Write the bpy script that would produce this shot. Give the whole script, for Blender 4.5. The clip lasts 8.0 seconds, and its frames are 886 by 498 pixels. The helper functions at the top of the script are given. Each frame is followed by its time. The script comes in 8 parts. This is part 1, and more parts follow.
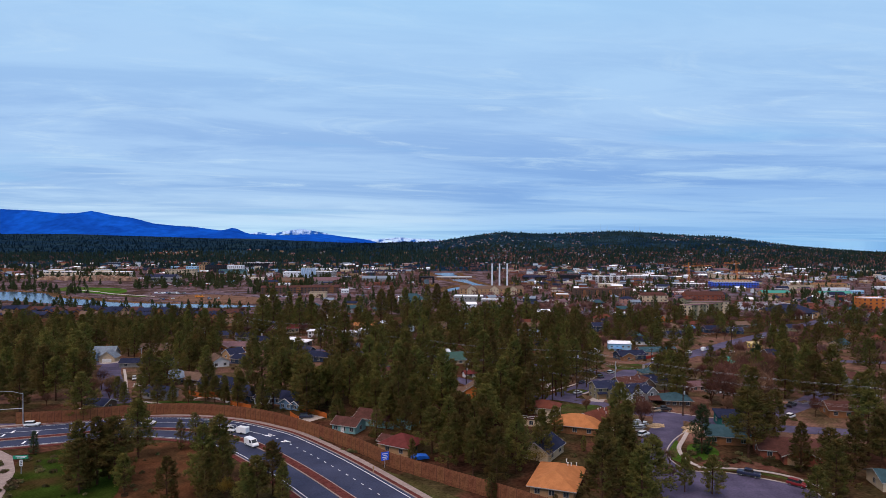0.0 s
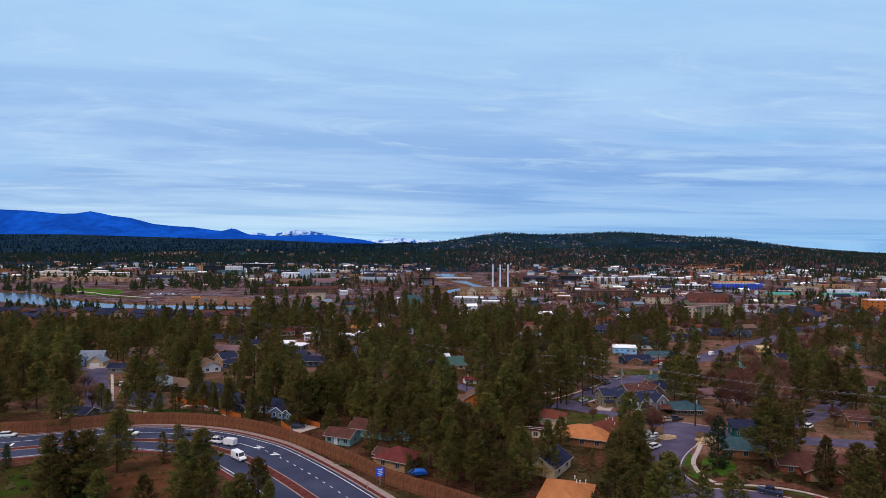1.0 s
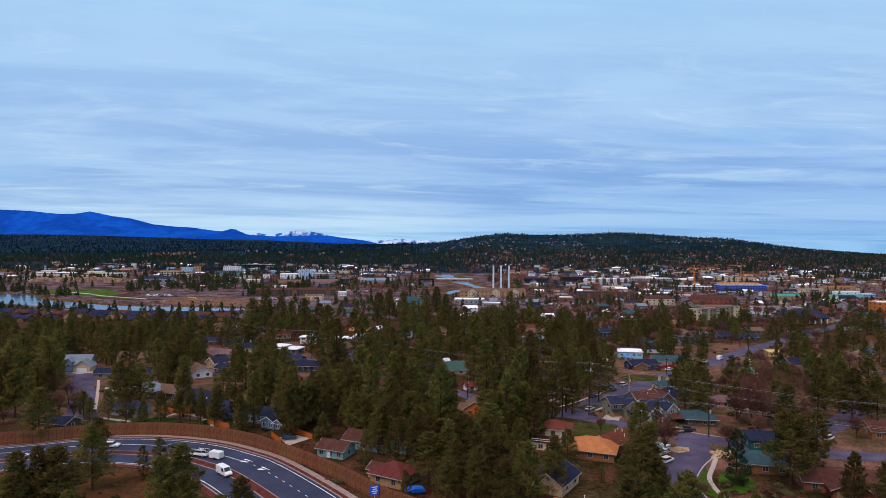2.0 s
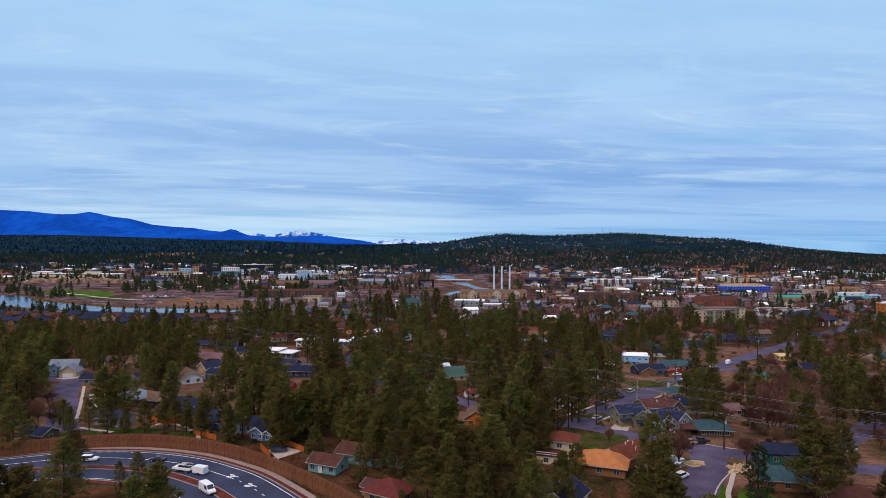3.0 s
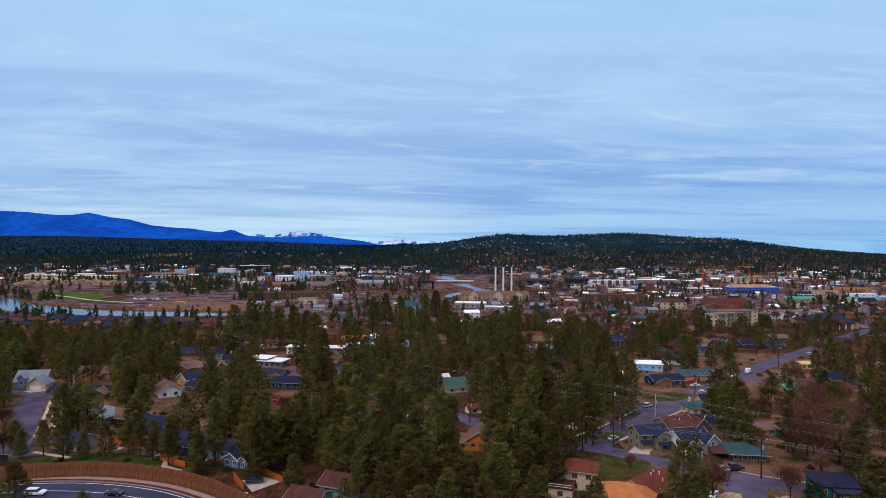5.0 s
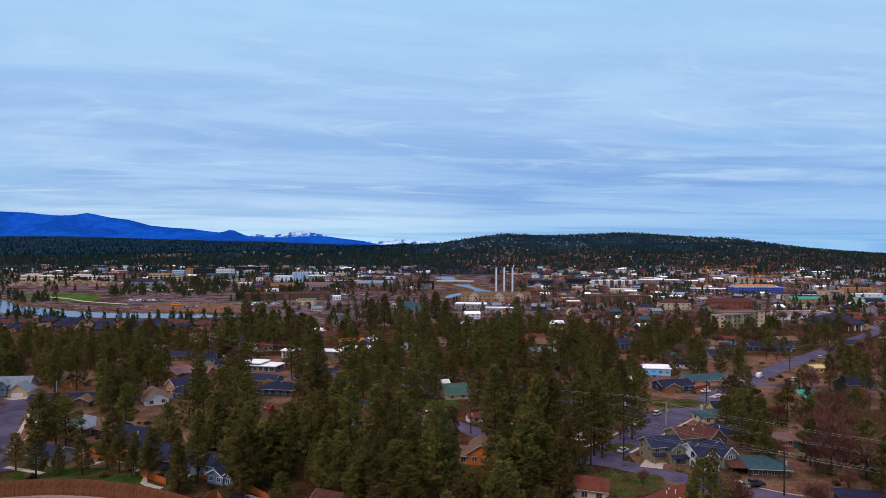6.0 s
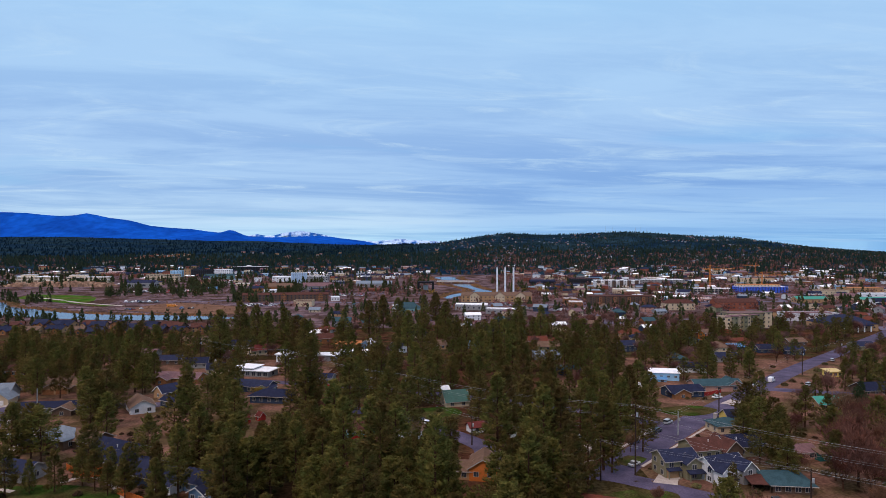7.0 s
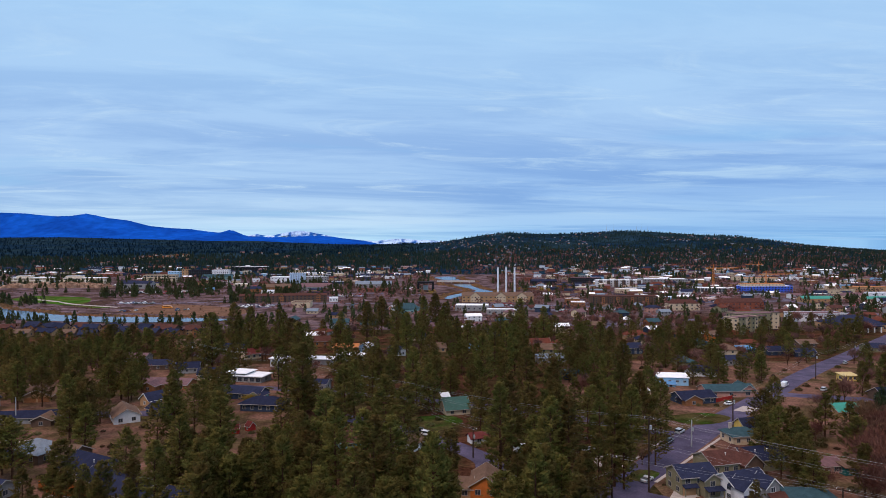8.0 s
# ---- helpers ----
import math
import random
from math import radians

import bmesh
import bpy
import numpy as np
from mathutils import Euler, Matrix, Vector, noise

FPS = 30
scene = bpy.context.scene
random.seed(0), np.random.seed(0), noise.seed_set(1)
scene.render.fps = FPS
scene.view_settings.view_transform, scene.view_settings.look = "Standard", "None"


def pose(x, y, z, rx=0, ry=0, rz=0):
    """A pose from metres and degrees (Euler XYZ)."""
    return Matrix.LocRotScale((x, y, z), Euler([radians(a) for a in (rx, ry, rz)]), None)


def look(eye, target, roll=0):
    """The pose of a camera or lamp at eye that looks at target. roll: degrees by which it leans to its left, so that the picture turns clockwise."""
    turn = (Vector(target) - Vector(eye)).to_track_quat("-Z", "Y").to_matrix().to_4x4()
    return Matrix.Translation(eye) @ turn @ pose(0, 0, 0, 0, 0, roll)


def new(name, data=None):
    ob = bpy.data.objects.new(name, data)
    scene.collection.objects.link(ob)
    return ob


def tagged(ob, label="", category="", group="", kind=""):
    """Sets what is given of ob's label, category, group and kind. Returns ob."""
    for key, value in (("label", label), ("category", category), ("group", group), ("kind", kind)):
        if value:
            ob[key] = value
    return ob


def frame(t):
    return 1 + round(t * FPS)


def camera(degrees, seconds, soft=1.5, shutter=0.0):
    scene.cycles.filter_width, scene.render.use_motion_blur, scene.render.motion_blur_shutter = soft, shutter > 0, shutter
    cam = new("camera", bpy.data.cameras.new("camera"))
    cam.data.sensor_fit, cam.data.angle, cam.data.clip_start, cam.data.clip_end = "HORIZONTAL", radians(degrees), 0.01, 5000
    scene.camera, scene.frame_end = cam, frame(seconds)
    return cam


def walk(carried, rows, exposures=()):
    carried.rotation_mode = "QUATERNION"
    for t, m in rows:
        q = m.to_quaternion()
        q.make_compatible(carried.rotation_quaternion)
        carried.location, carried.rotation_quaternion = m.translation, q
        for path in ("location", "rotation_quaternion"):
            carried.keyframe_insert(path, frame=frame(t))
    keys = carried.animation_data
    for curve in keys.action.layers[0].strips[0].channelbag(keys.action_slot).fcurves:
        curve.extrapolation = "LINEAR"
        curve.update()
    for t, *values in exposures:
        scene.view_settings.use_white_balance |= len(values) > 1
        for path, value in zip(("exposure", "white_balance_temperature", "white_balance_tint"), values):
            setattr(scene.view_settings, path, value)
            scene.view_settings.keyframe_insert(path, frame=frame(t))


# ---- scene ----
cam = camera(69.9, 8.0, soft=0.45)
PATH = [
    (0.0, look((-0.066, 1.968, 65.100), (-0.388, 101.958, 63.738), 0.25)),
    (1.0, look((0.059, 13.743, 65.079), (-0.285, 113.734, 63.838), 0.31)),
    (2.0, look((0.220, 25.608, 65.093), (-0.149, 125.601, 63.944), 0.35)),
    (3.0, look((0.419, 37.565, 65.141), (0.020, 137.558, 64.056), 0.35)),
    (4.0, look((0.656, 49.612, 65.224), (0.223, 149.606, 64.174), 0.32)),
    (5.0, look((0.929, 61.751, 65.341), (0.459, 161.744, 64.296), 0.26)),
    (6.0, look((1.240, 73.980, 65.492), (0.728, 173.973, 64.423), 0.17)),
    (7.0, look((1.588, 86.299, 65.677), (1.030, 186.291, 64.553), 0.05)),
    (8.0, look((1.974, 98.710, 65.897), (1.366, 198.701, 64.686), -0.10)),
]
walk(cam, PATH)

# ---- world and sun: a high, streaky overcast ----
SUN_UP, SUN_ROUND = radians(48), radians(215)
world = bpy.data.worlds.new("world")
scene.world = world
world.use_nodes = True
wn, wl = world.node_tree.nodes, world.node_tree.links
wn.clear()


def wnode(kind, **inputs):
    n = wn.new(kind)
    for k, v in inputs.items():
        n.inputs[k.replace("_", " ")].default_value = v
    return n


def wramp(stops, src):
    r = wn.new("ShaderNodeValToRGB")
    r.color_ramp.interpolation = "EASE"
    while len(r.color_ramp.elements) < len(stops):
        r.color_ramp.elements.new(0.5)
    for e, (p, c) in zip(r.color_ramp.elements, stops):
        e.position, e.color = p, (*c, 1)
    wl.new(src, r.inputs[0])
    return r.outputs[0]


def wmix(f, a, b, blend="MIX"):
    m = wn.new("ShaderNodeMix")
    m.data_type, m.blend_type = "RGBA", blend
    for src, slot in ((f, 0), (a, 6), (b, 7)):
        if isinstance(src, (int, float)):
            m.inputs[slot].default_value = src
        elif isinstance(src, tuple):
            m.inputs[slot].default_value = (*src, 1)
        else:
            wl.new(src, m.inputs[slot])
    return m.outputs[2]


sky = wn.new("ShaderNodeTexSky")
sky.sky_type, sky.sun_disc = "NISHITA", False
sky.sun_elevation, sky.sun_rotation = SUN_UP, SUN_ROUND
coord = wn.new("ShaderNodeTexCoord")
split = wn.new("ShaderNodeSeparateXYZ")
wl.new(coord.outputs["Generated"], split.inputs[0])


# long flat streaks: the height over the horizon is drawn out near the horizon
def wmath(op, a, b=0.0):
    n = wn.new("ShaderNodeMath")
    n.operation = op
    for src, slot in ((a, 0), (b, 1)):
        if isinstance(src, float):
            n.inputs[slot].default_value = src
        else:
            wl.new(src, n.inputs[slot])
    return n.outputs[0]


# bearings on a flat cloud sheet: aside and up, both over the distance along the valley
along = wmath("ADD", wmath("ABSOLUTE", split.outputs["Y"]), 0.12)
up_ratio = wmath("DIVIDE", split.outputs["Z"], along)
aside = wmath("DIVIDE", split.outputs["X"], along)
lift = wmath("ADD", wmath("MAXIMUM", up_ratio, 0.0), 0.07)
tall = wn.new("ShaderNodeMath")
tall.operation = "LOGARITHM"
wl.new(lift, tall.inputs[0])
tall.inputs[1].default_value = 2.718
spread_out = wn.new("ShaderNodeCombineXYZ")
wl.new(aside, spread_out.inputs[0])
wl.new(wmath("ADD", tall.outputs[0], wmath("MULTIPLY", aside, 0.16)), spread_out.inputs[2])


def streaks(scale, detail, rough, warp, shift):
    mp = wn.new("ShaderNodeMapping")
    mp.inputs["Scale"].default_value = scale
    mp.inputs["Location"].default_value = shift
    wl.new(spread_out.outputs[0], mp.inputs[0])
    n = wnode("ShaderNodeTexNoise", Scale=1.0, Detail=detail, Roughness=rough, Distortion=warp)
    wl.new(mp.outputs[0], n.inputs["Vector"])
    return n.outputs["Fac"]


sheet = wramp([(0.0, (0.47, 0.73, 0.94)), (0.035, (0.50, 0.70, 0.92)), (0.08, (0.38, 0.58, 0.87)), (0.15, (0.38, 0.58, 0.88)),
               (0.26, (0.40, 0.62, 0.91)), (0.40, (0.39, 0.65, 0.94)), (1.0, (1.34, 1.10, 1.14))], split.outputs["Z"])
thick = wramp([(0.40, (0, 0, 0)), (0.66, (1, 1, 1))], streaks((2.3, 1.0, 5.6), 10, 0.62, 0.55, (3.1, 0.4, 1.7)))
wisp = wramp([(0.50, (0, 0, 0)), (0.78, (1, 1, 1))], streaks((4.2, 1.0, 9.0), 10, 0.66, 0.9, (0.3, 7.4, 2.2)))
low = wramp([(0.0, (1, 1, 1)), (0.10, (0.85, 0.85, 0.85)), (0.20, (0.6, 0.6, 0.6)), (0.30, (0.26, 0.26, 0.26)), (0.6, (0.1, 0.1, 0.1))], up_ratio)
gap = wramp([(0.60, (0, 0, 0)), (0.74, (1, 1, 1))], streaks((1.5, 1.2, 3.2), 4, 0.5, 0.2, (5.2, 1.9, 0.9)))
dark = wmix(thick, (1.06, 1.05, 1.03), (0.72, 0.80, 0.91))
dark = wmix(low, (1.0, 1.0, 1.0), dark)
cloud = wmix(1.0, sheet, dark, "MULTIPLY")
wispy = wmix(1.0, wisp, low, "MULTIPLY")
cloud = wmix(wispy, cloud, (0.58, 0.77, 0.94))
clear_sky = wmix(1.0, sky.outputs[0], (0.10, 0.105, 0.11), "MULTIPLY")
clear_sky = wmix(0.75, clear_sky, (0.20, 0.52, 0.93))
mixed = wmix(gap, cloud, wmix(0.6, cloud, clear_sky))
# thinner, bluer cloud low down in the east
east = wmix(1.0, wramp([(0.0, (0, 0, 0)), (0.28, (0.8, 0.8, 0.8)), (0.6, (1, 1, 1))], wmath("ADD", aside, 0.15)), wramp([(0.0, (1, 1, 1)), (0.20, (0, 0, 0))], up_ratio), "MULTIPLY")
mixed = wmix(east, mixed, wmix(1.0, mixed, (0.62, 0.76, 0.93), "MULTIPLY"))
back = wn.new("ShaderNodeBackground")
back.inputs["Strength"].default_value = 1.0
wl.new(mixed, back.inputs[0])
wl.new(back.outputs[0], wn.new("ShaderNodeOutputWorld").inputs[0])

sun_data = bpy.data.lights.new("sun", "SUN")
sun_data.energy, sun_data.angle, sun_data.color = 1.5, radians(24), (1.0, 0.77, 0.66)
sun = new("sun", sun_data)
sun.matrix_world = look((math.sin(SUN_ROUND) * math.cos(SUN_UP) * 100, math.cos(SUN_ROUND) * math.cos(SUN_UP) * 100, 100 * math.sin(SUN_UP)), (0, 0, 0))

# ---- materials ----
MATS = {}


def mat(name, color, rough=0.85, vary=0.25, scale=1.5, fine=14.0, bump=0.15, second=None, patch=0.0, metal=0.0, spread=0.0, stripes=0.0, leaf=0.0):
    """A surface: base colour with two scales of noise, an optional second colour in patches, bump, per-object spread and courses."""
    if name in MATS:
        return MATS[name]
    m = bpy.data.materials.new(name)
    m.use_nodes = True
    nt, ns = m.node_tree.links, m.node_tree.nodes
    p = ns["Principled BSDF"]
    p.inputs["Roughness"].default_value, p.inputs["Metallic"].default_value = rough, metal
    p.inputs["Specular IOR Level"].default_value = 0.0 if rough >= 0.95 else 0.04 if rough >= 0.8 else 0.35
    tc = ns.new("ShaderNodeTexCoord")

    def noise_node(s, d=4.0):
        n = ns.new("ShaderNodeTexNoise")
        n.inputs["Scale"].default_value, n.inputs["Detail"].default_value = s, d
        nt.new(tc.outputs["Object"], n.inputs["Vector"])
        return n.outputs["Fac"]

    def mix(f, a, b, blend="MIX"):
        x = ns.new("ShaderNodeMix")
        x.data_type, x.blend_type = "RGBA", blend
        for src, slot in ((f, 0), (a, 6), (b, 7)):
            if isinstance(src, float):
                x.inputs[slot].default_value = src
            elif isinstance(src, tuple):
                x.inputs[slot].default_value = (*src, 1)
            else:
                nt.new(src, x.inputs[slot])
        return x.outputs[2]

    def remap(src, a, b, c, d):
        r = ns.new("ShaderNodeMapRange")
        for i, v in enumerate((a, b, c, d)):
            r.inputs[i + 1].default_value = v
        nt.new(src, r.inputs[0])
        return r.outputs[0]

    big, small = noise_node(scale), noise_node(fine, 6.0)
    col = color
    if second:
        col = mix(remap(big, 0.5 - 0.08 - patch, 0.5 + 0.08 - patch, 0.0, 1.0), second, color)
    lo = tuple(c * (1 - vary) for c in (1.0, 1.0, 1.0))
    hi = tuple(c * (1 + vary) for c in (1.0, 1.0, 1.0))
    col = mix(1.0, col, mix(remap(small, 0.3, 0.7, 0.0, 1.0), lo, hi), "MULTIPLY")
    col = mix(1.0, col, mix(remap(noise_node(scale * 2.3 + 0.01), 0.3, 0.7, 0.0, 1.0), lo, hi), "MULTIPLY")
    if spread:
        info = ns.new("ShaderNodeObjectInfo")
        hsv = ns.new("ShaderNodeHueSaturation")
        nt.new(remap(info.outputs["Random"], 0, 1, 0.5 - spread * 0.06, 0.5 + spread * 0.04), hsv.inputs["Hue"])
        nt.new(remap(info.outputs["Random"], 0, 1, 1 - spread * 0.5, 1 + spread * 0.6), hsv.inputs["Value"])
        nt.new(col, hsv.inputs["Color"])
        col = hsv.outputs[0]
    if isinstance(col, tuple):
        p.inputs["Base Color"].default_value = (*col, 1)
    else:
        nt.new(col, p.inputs["Base Color"])
    if bump or stripes:
        b = ns.new("ShaderNodeBump")
        b.inputs["Strength"].default_value = max(bump, 0.3 if stripes else 0)
        b.inputs["Distance"].default_value = 0.08
        src = small
        if stripes:
            w = ns.new("ShaderNodeTexWave")
            w.bands_direction = "Z"
            w.inputs["Scale"].default_value, w.inputs["Distortion"].default_value = stripes, 1.0
            nt.new(tc.outputs["Object"], w.inputs["Vector"])
            src = w.outputs["Fac"]
        nt.new(src, b.inputs["Height"])
        nt.new(b.outputs[0], p.inputs["Normal"])
    if leaf:
        # thin leaves let some light through
        thin, both = ns.new("ShaderNodeBsdfTranslucent"), ns.new("ShaderNodeMixShader")
        both.inputs[0].default_value = leaf
        nt.new(p.inputs["Base Color"].links[0].from_socket, thin.inputs[0])
        nt.new(p.outputs[0], both.inputs[1])
        nt.new(thin.outputs[0], both.inputs[2])
        nt.new(both.outputs[0], ns["Material Output"].inputs[0])
    MATS[name] = m
    return m


def glassy(name, color, rough=0.12):
    if name in MATS:
        return MATS[name]
    m = mat(name, color, rough, 0.1, 0.3, 2.0, 0.0)
    m.node_tree.nodes["Principled BSDF"].inputs["Specular IOR Level"].default_value = 0.5
    return m


ASPHALT = mat("asphalt", (0.036, 0.044, 0.080), 0.85, 0.16, 0.05, 2.0, 0.1, (0.046, 0.053, 0.092))
ASPHALT_OLD = mat("old_asphalt", (0.090, 0.078, 0.128), 0.9, 0.22, 0.08, 2.0, 0.1, (0.068, 0.060, 0.102))
CONCRETE = mat("concrete", (0.40, 0.35, 0.32), 0.9, 0.15, 0.3, 4.0, 0.1)
PAVING = mat("sidewalk_concrete", (0.28, 0.22, 0.20), 0.9, 0.15, 0.25, 3.0, 0.1)
RED_BARK = mat("red_cinder", (0.105, 0.034, 0.030), 0.95, 0.3, 0.3, 6.0, 0.4)
PAINT = mat("road_paint", (0.75, 0.76, 0.78), 0.7, 0.15, 1.0, 6.0, 0.0)
FENCE = mat("fence_wood", (0.170, 0.070, 0.036), 0.85, 0.3, 0.25, 2.2, 0.2, (0.190, 0.078, 0.038), spread=0.12)
FENCE_POST = mat("fence_post_wood", (0.12, 0.05, 0.03), 0.85, 0.3, 0.4, 3.0, 0.2)
CEDAR = mat("cedar_board", (0.42, 0.115, 0.030), 0.8, 0.25, 0.4, 3.0, 0.2)
MEADOW = mat("meadow_grass", (0.024, 0.042, 0.007), 0.95, 0.4, 0.06, 2.0, 0.4, (0.044, 0.030, 0.012), 0.03)
LAWN = mat("lawn", (0.030, 0.056, 0.011), 0.95, 0.4, 0.10, 1.6, 0.4, (0.058, 0.048, 0.020), -0.02)
FRESH_LAWN = mat("fresh_lawn", (0.042, 0.092, 0.012), 0.95, 0.3, 0.12, 2.0, 0.4, (0.046, 0.074, 0.014), 0.04)
MULCH = mat("bark_mulch", (0.13, 0.065, 0.045), 0.95, 0.3, 0.3, 5.0, 0.4, (0.10, 0.04, 0.03))
TIMBER = mat("pole_wood", (0.045, 0.030, 0.024), 0.9, 0.3, 0.5, 6.0, 0.3)
STEEL = mat("galvanised_steel", (0.42, 0.45, 0.48), 0.45, 0.1, 1.0, 8.0, 0.0, metal=0.5)
WIRE = mat("wire", (0.30, 0.32, 0.34), 0.5, 0.05, 1.0, 4.0, 0.0, metal=0.4)
WHITE = mat("white_paint", (0.72, 0.73, 0.75), 0.6, 0.08, 0.5, 5.0, 0.0)
TRIM = mat("trim_paint", (0.36, 0.33, 0.31), 0.7, 0.12, 0.5, 5.0, 0.0)
MEMBRANE = mat("white_roof_membrane", (0.84, 0.86, 0.90), 0.6, 0.08, 0.2, 3.0, 0.05)
GLASS = glassy("window_glass", (0.035, 0.045, 0.06))
CARGLASS = glassy("car_glass", (0.02, 0.025, 0.03), 0.08)
RUBBER = mat("rubber", (0.02, 0.02, 0.022), 0.8, 0.1, 3.0, 9.0, 0.0)
BARK = mat("pine_bark", (0.075, 0.040, 0.026), 0.95, 0.35, 0.8, 6.0, 0.5)
NEEDLES = mat("pine_needles", (0.100, 0.104, 0.0290), 0.85, 0.32, 0.25, 3.0, 0.0, (0.152, 0.118, 0.037), spread=0.5, leaf=0.5)
NEEDLES_DARK = mat("fir_needles", (0.034, 0.060, 0.026), 0.85, 0.35, 0.4, 3.0, 0.0, (0.046, 0.070, 0.034), spread=0.5, leaf=0.45)
TWIGS = mat("bare_twigs", (0.122, 0.060, 0.036), 0.9, 0.35, 0.4, 3.0, 0.0, (0.135, 0.076, 0.056), spread=0.5)
TWIG_YELLOW = mat("yellow_twigs", (0.24, 0.155, 0.030), 0.9, 0.3, 0.4, 3.0, 0.0)
SHRUB = mat("shrub_leaves", (0.060, 0.066, 0.026), 0.9, 0.35, 0.5, 4.0, 0.0, (0.095, 0.070, 0.035), spread=0.9)
# the far forest's green has some blue of distance haze mixed in
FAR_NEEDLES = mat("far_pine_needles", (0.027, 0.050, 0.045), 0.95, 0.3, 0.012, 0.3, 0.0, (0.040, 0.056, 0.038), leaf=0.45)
TOWN_NEEDLES = mat("town_pine_needles", (0.044, 0.058, 0.026), 0.9, 0.4, 0.05, 0.5, 0.0, (0.060, 0.062, 0.026))
# butte and plain needles: distance haze is mixed into the colour as blue
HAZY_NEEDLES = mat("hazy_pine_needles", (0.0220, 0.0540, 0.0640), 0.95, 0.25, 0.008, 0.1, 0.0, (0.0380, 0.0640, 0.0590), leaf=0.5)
HAZY_PLAIN_NEEDLES = mat("hazy_plain_pine_needles", (0.0080, 0.0250, 0.0500), 0.95, 0.3, 0.006, 0.2, 0.0, (0.0150, 0.0340, 0.0480), leaf=0.5)
FAR_TWIGS = mat("far_bare_twigs", (0.200, 0.098, 0.088), 0.9, 0.4, 0.03, 0.3, 0.0, (0.125, 0.066, 0.052))
ROCK = mat("bluff_rock", (0.36, 0.24, 0.17), 0.95, 0.35, 0.08, 0.8, 0.5, (0.22, 0.13, 0.09))
BOULDER = mat("boulder", (0.40, 0.29, 0.18), 0.95, 0.3, 0.6, 5.0, 0.4)
ROOFS = {
    "slate": mat("slate_shingle", (0.024, 0.029, 0.060), 0.85, 0.2, 0.3, 5.0, 0.2, stripes=3.0),
    "navy": mat("blue_black_shingle", (0.018, 0.022, 0.048), 0.85, 0.2, 0.3, 5.0, 0.2, stripes=3.0),
    "brown": mat("brown_shingle", (0.082, 0.036, 0.030), 0.88, 0.22, 0.3, 5.0, 0.2, stripes=3.0),
    "red": mat("red_brown_shingle", (0.115, 0.030, 0.028), 0.85, 0.2, 0.3, 5.0, 0.2, stripes=3.0),
    "rust": mat("rust_shingle", (0.125, 0.040, 0.027), 0.85, 0.2, 0.3, 5.0, 0.2, stripes=3.0),
    "orange": mat("tan_orange_shingle", (0.400, 0.160, 0.062), 0.88, 0.14, 0.2, 5.0, 0.2, stripes=3.0),
    "teal": mat("teal_shingle", (0.036, 0.074, 0.090), 0.8, 0.18, 0.3, 5.0, 0.2, stripes=3.0),
    "green": mat("dark_green_metal", (0.016, 0.075, 0.060), 0.5, 0.15, 0.3, 5.0, 0.0, stripes=1.5),
    "jade": mat("jade_metal", (0.020, 0.230, 0.170), 0.5, 0.15, 0.3, 5.0, 0.0),
    "taupe": mat("taupe_shingle", (0.140, 0.090, 0.066), 0.88, 0.18, 0.3, 5.0, 0.2, stripes=3.0),
    "mauve": mat("mauve_shingle", (0.160, 0.095, 0.105), 0.85, 0.18, 0.3, 5.0, 0.2, stripes=3.0),
    "grey": mat("grey_shingle", (0.180, 0.220, 0.270), 0.85, 0.15, 0.3, 5.0, 0.2, stripes=3.0),
    "blue": mat("blue_metal", (0.060, 0.200, 0.400), 0.5, 0.1, 0.3, 4.0, 0.0),
    "cream": mat("cream_metal", (0.52, 0.40, 0.16), 0.6, 0.1, 0.3, 3.0, 0.0),
    "white": MEMBRANE,
}
